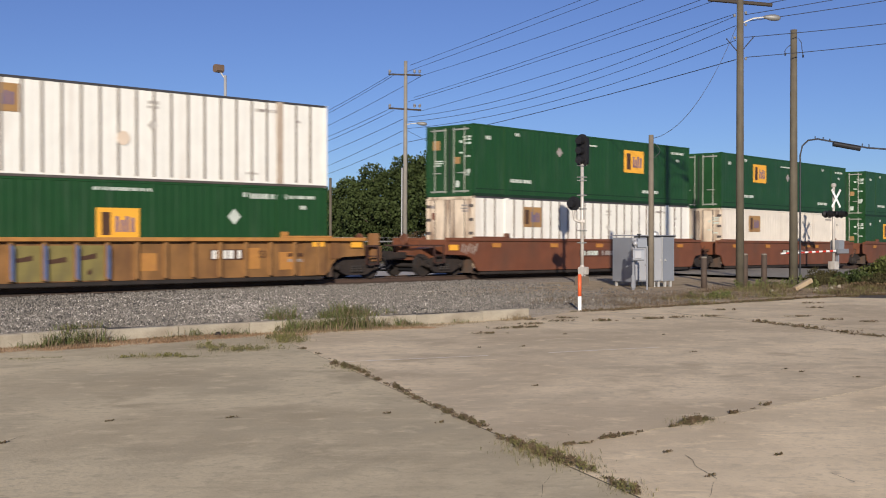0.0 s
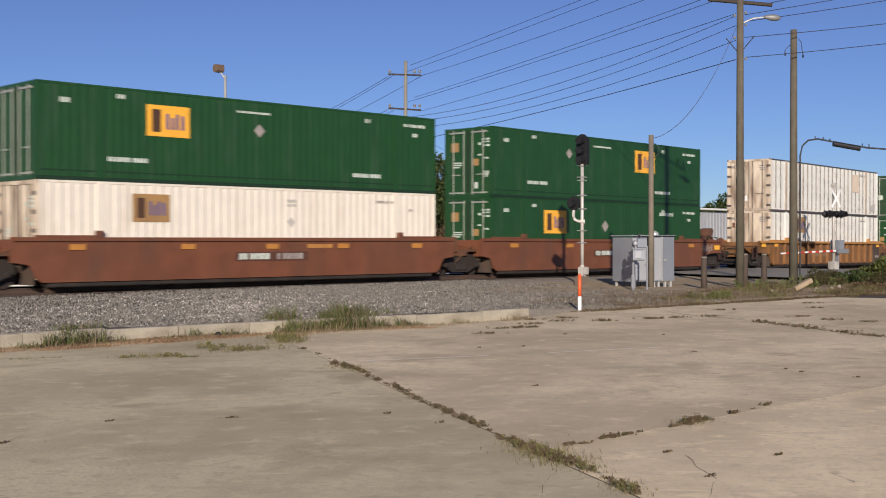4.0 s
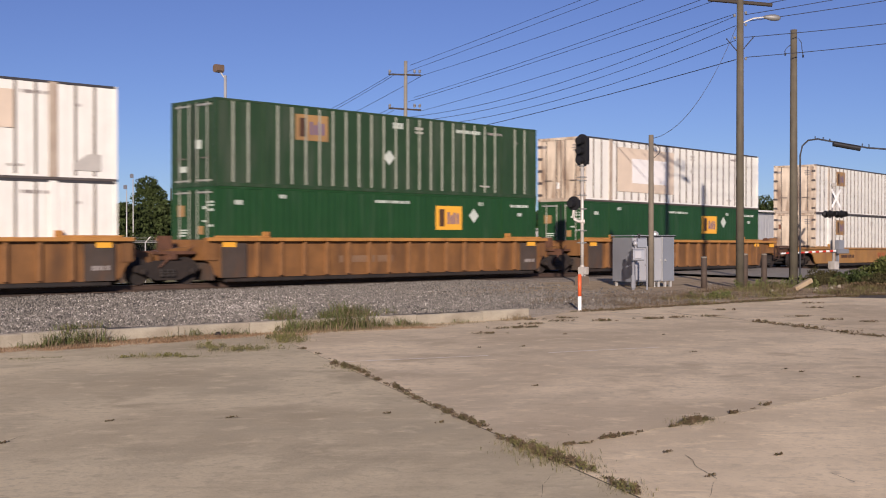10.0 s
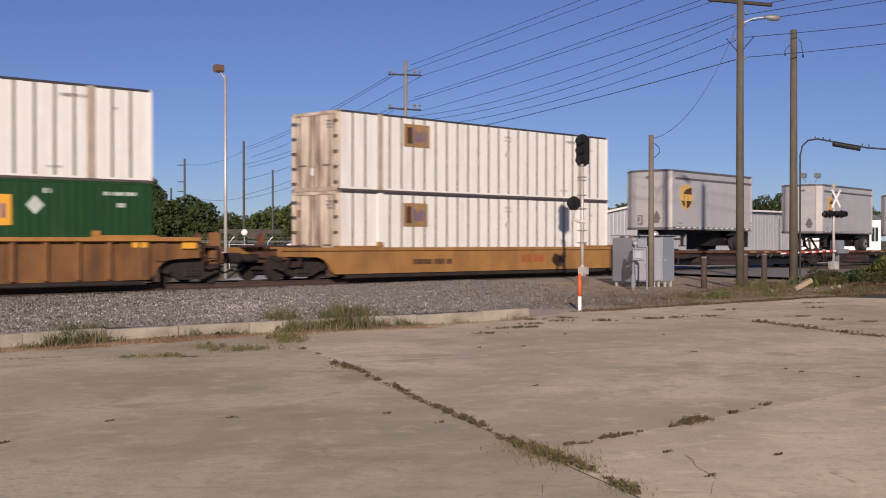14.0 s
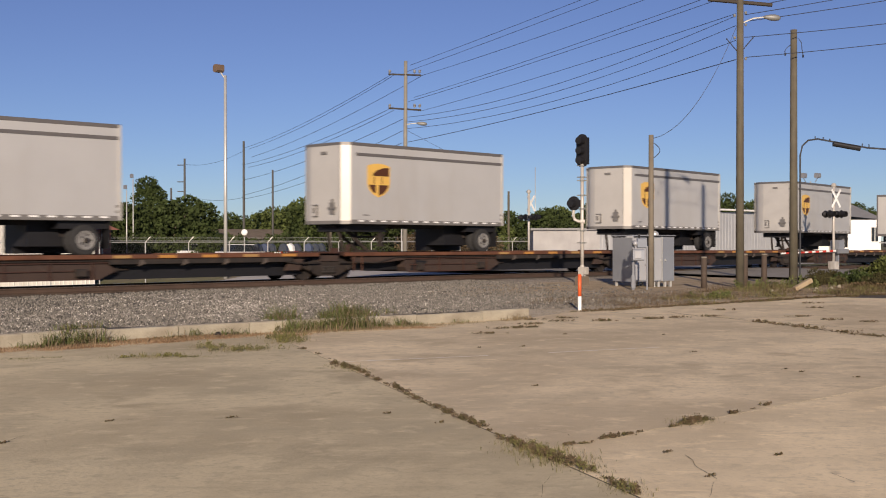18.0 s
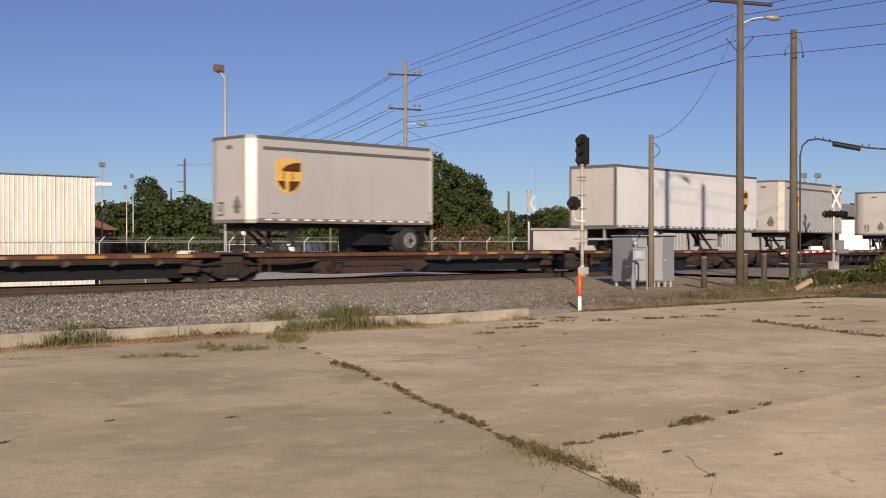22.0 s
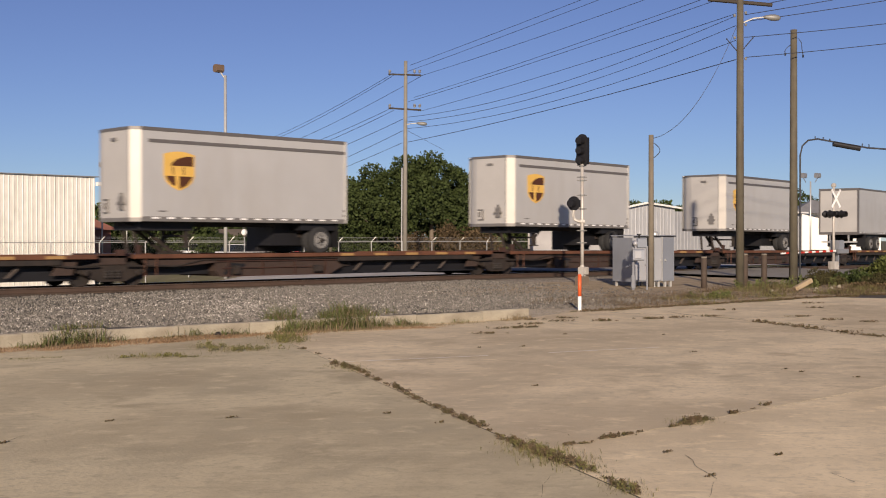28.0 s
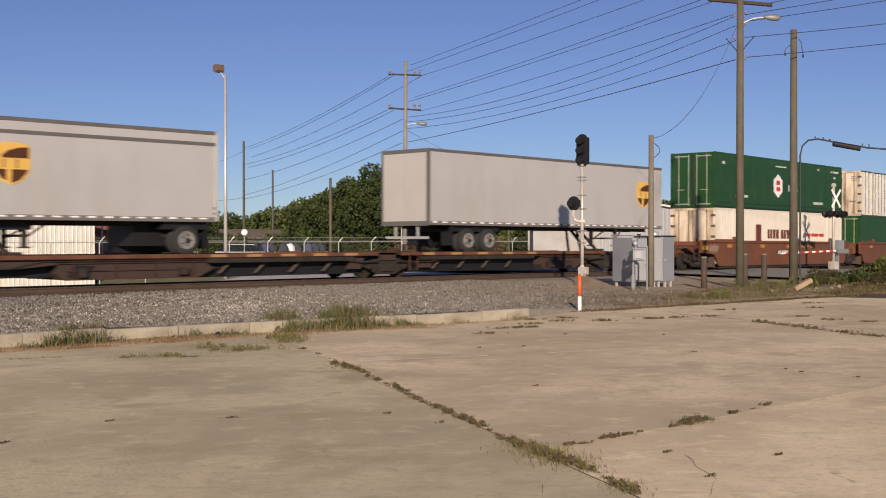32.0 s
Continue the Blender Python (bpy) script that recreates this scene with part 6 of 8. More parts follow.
short_pole = pole("service_pole", 35.9, 24.8, 0.0, 5.57, 0.11, 0.09, "wood_grey", "short grey wooden service pole by the cabinets", "pole")
part("pole_step", Geo().path([ACROSS * (0.1 + 0.22 * math.sin(math.pi * i / 9)) + Vector((0, 0, 5.28 - 0.06 * i)) for i in range(10)], 0.014), "wire", short_pole, "cable loop")

mid_pole = pole("utility_pole", 47.6, 50.06, -0.02, 12.2, 0.14, 0.10, "pole_silver", "grey wooden utility pole with two crossarms behind the track", "pole", lean=(0.08, 0.0))
crossarm(mid_pole, 11.42, 0.95, (-1.15, 0.75, 1.15), tip=0.03, thick=0.05)
crossarm(mid_pole, 9.42, 0.95, (-1.15, 0.75, 1.15), tip=0.06, thick=0.05)
street_light(mid_pole, 8.5, 1.1, up=0.1)
part("conduit", Geo().tube(ACROSS * -0.2 + Vector((0, 0, 0)), ACROSS * -0.16 + Vector((0, 0, 6.0)), 0.04), "galv", mid_pole, "grey riser pipe")
for x, y, z, r, m, l in ((72.5, 100.3, 12.0, 0.15, "far_pole", "distant grey utility pole"), (82.8, 127.0, 12.0, 0.17, "far_pole", "distant grey utility pole with crossarms"), (64.2, 84.5, 8.0, 0.11, "far_pole", "thin distant utility pole"),
                         (58.1, 69.3, 6.5, 0.13, "wood", "dark wooden post behind the fence"), (82.7, 129.9, 8.4, 0.15, "far_pole", "distant grey utility pole"), (82.6, 72.9, 6.3, 0.13, "wood", "dark wooden pole by the trees"),
                         (115.0, 97.0, 11.0, 0.05, "galv", "thin distant antenna mast"), (97.0, 113.8, 6.5, 0.12, "far_pole", "distant grey utility pole")):
    q = pole("utility_pole" if r > 0.06 else "antenna_mast", x, y, -0.1, z, r, r * 0.75, m, l, "pole" if r > 0.06 else "mast")
    if x == 82.8:
        for k in (11.3, 9.2, 8.0, 7.2):
            part("crossarm", Geo().tube(ACROSS * -0.9 + Vector((0, 0, k)), ACROSS * 0.1 + Vector((0, 0, k)), 0.06, None, 5), "far_pole", q, "")

flood = pole("light_pole", 40.85, 58.34, -0.02, 11.5, 0.115, 0.085, "galv", "galvanised light pole with a boxy floodlight", "light pole")
part("flood_bracket", Geo().tube((0, 0, 11.3), (-0.22, 0.2, 11.75), 0.04), "galv", flood)
part("flood_head", Geo().box(-0.30, -0.22, 11.70, 0.22, 0.22, 12.16, 0.1), "flood_tan", flood, "tan boxy floodlight").location = (-0.25, 0.25, 0)
lamp = pole("light_pole", 43.3, 77.0, -0.02, 7.1, 0.07, 0.05, "galv", "thin light pole with a small head", "light pole")
part("flood_head", Geo().box(-0.2, -0.13, 7.05, 0.2, 0.13, 7.38, 0.04), "cabinet_dark", lamp, "dark lamp head")
for x, y, z in ((49.6, 84.7, 7.3), (49.2, 85.0, 6.4)):
    p = pole("light_pole", x + 0.6, y - 0.3, -0.02, z - 0.6, 0.05, 0.04, "galv", "thin light pole by the trees", "light pole")
    part("flood_head", Geo().box(-0.24, -0.08, z - 0.5, 0.0, 0.08, z - 0.18, 0.03), "cabinet_dark", p, "tilted lamp head")
p = pole("light_pole", 102.4, 53.0, -0.02, 7.2, 0.09, 0.07, "galv", "pole with twin floodlights", "light pole")
for k in (-0.65, 0.65):
    part("flood_head", Geo().box(-0.3, -0.2, -0.22, 0.3, 0.2, 0.25, 0.08).tube((0, 0, -0.2), (-k * 0.7, 0, -0.6), 0.035), "cabinet_dark", p, "dark floodlight", at=tuple(ACROSS * k + Vector((0, 0, 7.75))))


def wire(a, b, sag, r=0.016):
    a, b, r = Vector(a), Vector(b), r * 0.85
    n = 14
    pts = [a.lerp(b, i / n) - Vector((0, 0, 4 * sag * (i / n) * (1 - i / n))) for i in range(n + 1)]
    ob = solid("power_line", Geo().path(pts, r, 4), "wire", "black overhead power line", "cable", group="overhead lines")
    return ob


A1, A2, B1 = Vector((47.65, 50.03, 0)), Vector((37.93, 22.33, 0)), ACROSS
for ka, za, kb, zb, sag in ((0.28, 11.96, -0.19, 12.6, 0.05), (0.11, 11.59, -0.19, 12.3, 0.05), (0.87, 11.33, 0.01, 11.67, 0.1), (0.48, 10.08, -0.23, 10.84, 0.1), (0.12, 9.82, -0.19, 10.63, 0.1), (0.87, 9.29, -0.19, 9.90, 0.12),
                            (0.12, 8.93, -0.19, 9.82, 0.6), (0.12, 8.66, -0.19, 9.47, 0.62), (0.12, 8.27, -0.19, 8.94, 0.55), (0.12, 7.48, -0.19, 8.25, 0.15)):
    wire(A1 + B1 * ka + Vector((0, 0, za)), A2 + B1 * kb + Vector((0, 0, zb)), sag, 0.02 if za < 8 else 0.015)
# onwards past the near pole, out of sight
OUT = Vector((46.92, 18.05, 0))
for kb, zb, zo in ((0.58, 10.19, 12.65), (0.13, 9.86, 12.03), (0.13, 9.62, 11.55), (0.13, 9.05, 10.5), (0.14, 8.33, 9.73)):
    wire(A2 + B1 * kb + Vector((0, 0, zb)), OUT + Vector((0, 0, zo)), 0.05, 0.016)
    wire(OUT + Vector((0, 0, zo)), OUT + Vector((14, -6.5, zo + 0.6)), 0.1, 0.016)
# back from the middle pole to the far ones
FAR = Vector((72.5, 100.3, 0))
for ka, za, kb, zb in ((-0.71, 11.49, 0.0, 11.27), (-0.71, 11.36, 0.47, 11.16), (0.87, 11.3, 0.76, 10.34), (-0.71, 9.52, -0.23, 9.53), (-0.71, 9.32, 0.47, 9.29), (-0.08, 8.86, 0, 8.01), (-0.21, 8.13, 0, 6.44), (-0.21, 7.44, 0, 6.03)):
    wire(A1 + B1 * ka + Vector((0, 0, za)), FAR + B1 * kb + Vector((0, 0, zb)), 0.4, 0.02)
wire((82.8, 127.0, 11.3), (72.5, 100.3, 11.0), 0.6, 0.02)
wire((82.8, 127.0, 7.5), (72.5, 100.3, 6.2), 0.5, 0.02)
wire(Vector((35.96, 24.79, 5.44)), A2 + Vector((0, 0, 9.85)), 0.95, 0.013)
wire(A1 + Vector((0, 0, 8.2)), A1 + Vector((1.6, -1.6, 7.0)), 0.0, 0.012)


# ---- signal by the track ----
def colour_light(name, parent, x, y, z, lamps, r):
    """A black target board with hooded lamps that look to -x."""
    n = lamps
    hgt = 0.36 * (n - 1)
    ring = []
    for i in range(9):
        a = math.pi * i / 8
        ring.append((r * math.cos(a), hgt / 2 + r * math.sin(a)))
    for i in range(9):
        a = math.pi + math.pi * i / 8
        ring.append((r * math.cos(a), -hgt / 2 + r * math.sin(a)))
    g = Geo().prism(ring, -0.02, 0.02)
    board = part(name, g, "black", parent, "black signal target board", at=(x, y, z))
    part("lamp_case", Geo().box(0.0, -0.13, -hgt / 2 - 0.14, 0.28, 0.13, hgt / 2 + 0.14, 0.03), "black", board)
    for i in range(n):
        part("hood", Geo().lathe((-0.26, 0, -hgt / 2 + 0.36 * i), (1, 0, 0), [(0, 0.125), (0, 0.135), (0.25, 0.145), (0.25, 0.12), (0.05, 0.118)], 14), "black", board, "black lamp hood")
    board.rotation_euler = (0, 0, radians(4))
    return board


sig = thing("railway_signal", "silver signal mast with black colour-light heads", "railway signal", at=(34.75, 27.05, 0.03))
part("mast", Geo().tube((0, 0, 0.2), (0, 0, 4.75), 0.066, 0.062, 12), "silver", sig, smooth=True)
part("foundation", Geo().add([(-0.21, -0.21, -0.2), (0.21, -0.21, -0.2), (0.21, 0.21, -0.2), (-0.21, 0.21, -0.2), (-0.17, -0.17, 0.4), (0.17, -0.17, 0.4), (0.17, 0.17, 0.4), (-0.17, 0.17, 0.4)], [(0, 3, 2, 1), (4, 5, 6, 7), (0, 1, 5, 4), (1, 2, 6, 5), (2, 3, 7, 6), (3, 0, 4, 7)]), "footing", sig, "stained concrete footing")
part("junction_box", Geo().box(-0.15, -0.2, 0.44, 0.13, 0.08, 0.74, 0.03).box(-0.09, -0.225, 0.48, 0.08, -0.2, 0.7), "silver", sig, "weathered junction box at the mast foot")
part("mast_collar", Geo().lathe((0, 0, 0.4), (0, 0, 1), [(0, 0.15), (0.05, 0.15), (0.06, 0.085), (0.4, 0.08)], 12), "silver", sig)
colour_light("three_lamp_head", sig, 0, 0, 5.03, 3, 0.25)
colour_light("one_lamp_head", sig, -0.22, 0.22, 3.08, 1, 0.27)
part("head_bracket", Geo().path([(-0.22, 0.22, 2.84), (-0.23, 0.23, 2.62), (-0.19, 0.19, 2.48), (-0.1, 0.1, 2.42), (0.06, -0.06, 2.41)], 0.055), "silver", sig, "bent bracket pipe")
part("bracket_joint", Geo().lathe((-0.05, 0.05, 2.41), (1, -1, 0), [(0, 0.085), (0.16, 0.085)], 10), "silver", sig)
for z in (4.45, 4.02, 3.9, 3.35, 2.85, 2.05, 1.6):
    part("mast_clamp", Geo().lathe((0, 0, z), (0, 0, 1), [(0, 0.1), (0.06, 0.1)], 10).tube(Vector((0, 0, z + 0.03)) - ACROSS * 0.2, Vector((0, 0, z + 0.03)) + ACROSS * 0.17, 0.02), "lamp_grey", sig, "")
marker = thing("marker_post", "thin post, orange above and white below, at the lot's edge", "marker post", at=(23.15, 18.1, -0.05))
part("lower_tube", Geo().tube((0, 0, -0.2), (0, 0, 0.42), 0.047, None, 10), "white_gloss", marker, "white lower half", smooth=True)
part("upper_tube", Geo().tube((0, 0, 0.42), (0, 0, 0.93), 0.047, None, 10), "orange", marker, "orange upper half", smooth=True)
part("cap", Geo().lathe((0, 0, 0.93), (0, 0, 1), [(0, 0.047), (0.03, 0.036), (0.045, 0.01)], 10), "orange", marker)

# ---- equipment cabinets ----
cab = thing("equipment_cabinet", "large grey aluminium equipment cabinet on short legs", "cabinet", at=(36.0, 25.3, 0.05), turn=-18)
part("body", Geo().box(-0.74, -0.45, 0.2, -0.08, 0.75, 1.80, 0.02).box(-0.08, 0.0, 0.25, 0.22, 0.75, 1.78).box(0.22, -0.45, 0.2, 1.15, 0.75, 1.85, 0.02), "cabinet", cab)
for a, b, m_, k in ((-0.71, -0.11, "cabinet_pale", 0.05), (0.26, 0.56, "cabinet_pale", 0.22), (0.62, 1.11, "cabinet_blue", 0.06)):
    d = part("cabinet_door", Geo().plate([(a, 0.25), (b, 0.25), (b, 1.78), (a, 1.78)], -0.478, -0.45), m_, cab, "grey sheet door")
    part("door_handle", Geo().box(a + k, -0.51, 0.94, a + k + 0.04, -0.478, 1.02).tube((a + k + 0.02, -0.5, 0.96), (a + k + 0.09, -0.5, 0.96), 0.012), "galv", d, "small pale handle")
part("door_post", Geo().box(0.57, -0.485, 0.22, 0.60, -0.45, 1.83), "galv", cab, "pale door edge")
part("drip_edge", Geo().box(0.2, -0.52, 1.83, 1.18, -0.46, 1.87), "black", cab, "dark drip edge")
part("cabinet_roof", Geo().box(-0.79, -0.5, 1.85, 1.2, 0.8, 1.89), "cabinet", cab)
for x in (-0.64, 0.3, 0.5, 0.8, 1.05):
    for y in (-0.35, 0.65):
        part("leg", Geo().box(x - 0.04, y - 0.04, -0.2, x + 0.04, y + 0.04, 0.2), "galv", cab, "", )
part("vent_cap", Geo().lathe((0.75, 0.2, 1.89), (0, 0, 1), [(0, 0.16), (0.08, 0.16), (0.16, 0.05)], 12), "galv", cab, "small roof vent")
meter = thing("meter_post", "grey meter boxes on a post beside the cabinet", "meter", at=(33.6, 23.95, 0.0), turn=-38)
part("post", Geo().tube((0.02, 0.05, -0.2), (0.02, 0.05, 1.75), 0.05, None, 10).tube((0.02, 0.05, 0.1), (0.02, 0.05, 0.55), 0.085, None, 10), "cabinet_dark", meter)
part("meter_box", Geo().box(-0.06, -0.2, 1.05, 0.34, 0.0, 1.45, 0.04), "cabinet", meter, "grey meter box")
part("meter_lid", Geo().box(0.0, -0.23, 1.12, 0.22, -0.2, 1.40, 0.02), "cabinet_pale", meter, "pale lid")
part("disconnect_box", Geo().box(0.12, -0.12, 1.48, 0.44, 0.0, 1.82, 0.03), "cabinet_blue", meter, "dark switch box")
part("meter_glass", Geo().lathe((0.03, -0.1, 1.64), (0, -1, 0), [(0, 0.09), (0.08, 0.09), (0.12, 0.07), (0.14, 0.01)], 14), "cabinet_pale", meter, "round glass meter", smooth=True)
part("weather_head", Geo().tube((0.2, -0.05, 1.82), (0.2, -0.05, 1.93), 0.03, None, 8).box(0.14, -0.1, 1.92, 0.26, 0.0, 1.97), "black", meter)
part("conduit", Geo().tube((0.48, -0.05, -0.1), (0.48, -0.05, 1.55), 0.035).tube((0.4, -0.05, 0.9), (0.48, -0.05, 0.9), 0.02), "cabinet_dark", meter)

# ---- bollards, timber, bush by the road ----
for x, y, z, hgt, tilt in ((36.4, 22.9, 0.03, 1.12, 0), (39.2, 22.9, 0.05, 1.18, 0), (39.7, 22.4, 0.05, 1.18, 1)):
    b = thing("wooden_bollard", "weathered brown timber bollard with a pale top", "bollard", "timber bollards by the road", at=(x, y, z), turn=20)
    part("post", Geo().tube((0, 0, -0.2), (0.03 * tilt, 0, hgt), 0.115, 0.105, 10), "bollard_wood", b, smooth=True)
    part("top", Geo().lathe((0.03 * tilt, 0, hgt), (0, 0, 1), [(-0.03, 0.108), (0, 0.108), (0.02, 0.09), (0.025, 0.02)], 10), "pole_pale", b, "pale weathered top")
t = thing("timber_block", "pale cut timber block lying in the grass", "timber", at=(36.4, 19.1, 0.05), turn=-25)
part("block", Geo().box(-0.36, -0.10, -0.02, 0.36, 0.10, 0.14, 0.03), "plank", t, at=(0, 0, 0.16)).rotation_euler = (0, radians(-24), 0)
for x, y, s in ((38.6, 19.2, 0.07), (39.6, 19.4, 0.09), (40.2, 19.9, 0.08), (41.0, 19.2, 0.07), (37.9, 19.4, 0.06), (36.2, 18.6, 0.06), (34.9, 19.4, 0.07)):
    solid("rubble", Geo().lathe((0, 0, 0), (0.3, 0.2, 1), [(0, s * 0.6), (s * 0.5, s), (s, s * 0.7), (s * 1.3, s * 0.2)], 6), "curb", "pale lump of broken concrete in the grass", "rubble", group="rubble in the grass", at=(x, y, 0.06))


# ---- crossing gate ----
def crossing_post(x, y, turn, label, arm):
    g_ = thing("crossing_signal", label, "crossing signal", at=(x, y, 0.3), turn=turn)
    part("mast", Geo().tube((0, 0, 0), (0, 0, 4.3), 0.075, 0.07, 10), "silver", g_, smooth=True)
    part("mast_cap", Geo().lathe((0, 0, 4.3), (0, 0, 1), [(0, 0.07), (0.04, 0.13), (0.14, 0.15), (0.22, 0.08), (0.24, 0.01)], 10), "silver", g_, "round pale cap")
    part("base", Geo().box(-0.2, -0.2, -0.5, 0.2, 0.2, 0.3, 0.03), "silver", g_)
    for a in (52, -52):
        c_, s_ = math.cos(radians(a)), math.sin(radians(a))
        ring = [(p * c_ - q * s_, p * s_ + q * c_ + 3.7) for p, q in ((-0.6, -0.07), (0.6, -0.07), (0.6, 0.07), (-0.6, 0.07))]
        part("crossbuck_board", Geo().plate(ring, -0.16 - 0.012 * (a > 0), -0.15 - 0.012 * (a > 0)), "white_gloss", g_, "white crossbuck board")
    bar = part("lamp_bar", Geo().tube((-0.55, -0.1, 2.85), (0.55, -0.1, 2.85), 0.03), "black", g_)
    for k in (-0.5, 0.5):
        part("flasher", Geo().lathe((k, -0.12, 2.85), (0, -1, 0), [(0, 0.22), (0.02, 0.22), (0.03, 0.13), (0.05, 0.12)], 18), "black", bar, "round black flasher backboard")
        part("flasher_hood", Geo().lathe((k, -0.16, 2.86), (0, -1, 0), [(0, 0.16), (0.28, 0.15), (0.28, 0.14), (0.02, 0.14)], 14), "black", bar, "black hood")
        part("back_flasher", Geo().lathe((k, 0.05, 2.85), (0.25, 1, 0), [(0, 0.1), (0.1, 0.2), (0.12, 0.2), (0.14, 0.11), (0.3, 0.11)], 14), "black", bar, "")
    if arm:
        box_ = part("gate_box", Geo().box(0.1, -0.28, 0.75, 0.55, 0.28, 1.45, 0.04), "cabinet", g_, "grey gate machine box")
        part("box_leg", Geo().box(0.28, -0.08, 0.0, 0.38, 0.08, 0.75), "cabinet", box_)
    return g_


gate = crossing_post(60.38, 29.91, -10, "railway crossing signal with crossbuck, flashers and lowered gate", True)
arm = part("gate_arm", Geo().tube((-0.1, -0.2, 0.87), (-4.6, -0.2, 0.76), 0.055, 0.04, 6), "white_gloss", gate, "striped gate arm")
for i in range(7):
    a, b = 0.35 + i * 0.6, 0.65 + i * 0.6
    part("red_stripe", Geo().tube((-a, -0.2, 0.868 - 0.0245 * a), (-b, -0.2, 0.868 - 0.0245 * b), 0.060 - 0.0035 * a, 0.060 - 0.0035 * b, 6), "red", arm, "red stripe")
part("counterweight", Geo().box(0.0, -0.32, 0.72, 0.9, -0.2, 0.98, 0.03), "cabinet_dark", gate)
back = crossing_post(55.0, 46.9, 78, "far crossing signal seen from behind", False)
part("cross_rail", Geo().tube((-1.8, 0, 0.15), (0.5, 0, 0.15), 0.05), "galv", back, "pale low rail")

# ---- fence behind the yard ----
fence = thing("chain_link_fence", "grey chain-link fence topped with barbed wire", "fence")
xs = [20.0 + 3.05 * i for i in range(20)]
for i, x in enumerate(xs):
    post = part("fence_post", lambda: Geo().tube((0, 0, -1.3), (0, 0, 1.68), 0.04, None, 6), "galv", fence, key=("fpost",), at=(x, 63.0, 0))
    part("barb_arm", lambda: Geo().tube((0, 0, 1.66), (0.25, -0.2, 2.0), 0.022, None, 5), "galv", post, key=("farm",))
part("top_rail", Geo().tube((xs[0], 63, 1.66), (xs[-1], 63, 1.66), 0.03, None, 6), "galv", fence)
for k in range(3):
    part("barbed_wire", Geo().tube((xs[0] + 0.1, 62.93 - 0.06 * k, 1.76 + 0.1 * k), (xs[-1] + 0.1, 62.93 - 0.06 * k, 1.76 + 0.1 * k), 0.007, None, 4), "galv", fence)
g = Geo()
n = int((xs[-1] - xs[0]) / 0.16)
for i in range(n):
    for s in (0, 1):
        a = xs[0] + i * 0.16
        g.tube((a, 63.0, 0.0 if s else 1.62), (a + 0.9 if a + 0.9 < xs[-1] else xs[-1], 63.0, 1.62 if s else 0.0), 0.003, None, 3)
tagged(part("mesh", g, "fence_wire", fence), kind="stuff")


# ---- buildings ----
def clad_wall(parent, a, b, z0, z1a, z1b, material, pitch=0.3, depth=0.03, name="wall"):
    """A ribbed metal wall from a to b (x, y), its top from z1a to z1b; outside is to the right of the way from b to a."""
    a, b = Vector((*a, 0)), Vector((*b, 0))
    d = (b - a)
    length = d.length
    d.normalize()
    out = Vector((d.y, -d.x, 0))
    n = int(length / pitch)
    g, pts = Geo(), []
    for i in range(n):
        for k, e in ((0, 0), (0.7, 0), (0.78, depth), (0.92, depth)):
            pts.append(((i + k) * length / n, e))
    pts.append((length, 0))
    vs = []
    for s, e in pts:
        p = a + d * s + out * e
        vs += [(p.x, p.y, z0), (p.x, p.y, z1a + (z1b - z1a) * s / length)]
    g.add(vs, [(2 * i, 2 * i + 2, 2 * i + 3, 2 * i + 1) for i in range(len(pts) - 1)])
    return part(name, g, material, parent)


shed = thing("metal_shed", "white corrugated metal shed with rust stains", "shed")
clad_wall(shed, (5, 70), (38.84, 70), -1.4, 5.85, 5.85, "siding")
clad_wall(shed, (38.84, 70), (38.84, 92), -1.4, 5.85, 5.85, "siding")
part("roof", Geo().add([(4.8, 69.85, 5.86), (39.1, 69.85, 5.86), (39.1, 81, 6.1), (4.8, 81, 6.1), (4.8, 69.85, 5.92), (39.1, 69.85, 5.92), (39.1, 81, 6.16), (4.8, 81, 6.16)],
                       [(0, 3, 2, 1), (4, 5, 6, 7), (0, 1, 5, 4), (1, 2, 6, 5), (2, 3, 7, 6), (3, 0, 4, 7)]), "roof_grey", shed)
part("eave_lamp", Geo().box(38.9, 69.7, 5.3, 39.9, 70.0, 5.55, 0.03), "white_gloss", shed, "white lamp under the eave")
part("far_wall", Geo().box(5, 91.8, -1.4, 38.8, 92, 5.8), "siding", shed)

barn = thing("metal_building", "grey galvanised metal building with a low gable", "building")
clad_wall(barn, (79.8, 61.5), (85.6, 59.9), -0.05, 3.75, 4.95, "siding_grey", 0.4, 0.018)
clad_wall(barn, (85.6, 59.9), (89.2, 59.1), -0.05, 4.95, 4.6, "siding_grey", 0.4, 0.018)
clad_wall(barn, (89.2, 59.1), (115.6, 60.8), -0.05, 4.3, 4.6, "siding_grey", 0.6)
part("gable_roof", Geo().add([(79.4, 61.4, 3.8), (85.6, 59.6, 5.02), (89.6, 58.8, 4.65), (116, 60.4, 4.65), (117.5, 66.0, 5.0), (95.0, 65.5, 5.06), (97.0, 68.5, 5.02), (90.5, 70.0, 3.8)],
                             [(0, 1, 6, 7), (1, 2, 5, 6), (2, 3, 4, 5)]), "roof_grey", barn)
part("gable_trim", Geo().path([(79.4, 61.3, 3.8), (85.6, 59.5, 5.0), (89.5, 58.7, 4.6), (116, 60.3, 4.62)], 0.09, 5), "stucco", barn, "white eave trim")
low = thing("outbuilding", "low pale grey flat-roofed outbuilding", "building")
low.matrix_world = pose(64.4, 51.5, 0, 0, 0, -45.4)
part("wall", Geo().box(-2.3, 0, -0.05, 2.3, 3, 2.45), "grey_block", low)
part("roof", Geo().box(-2.5, -0.2, 2.45, 2.5, 3.2, 2.6), "roof_grey", low)
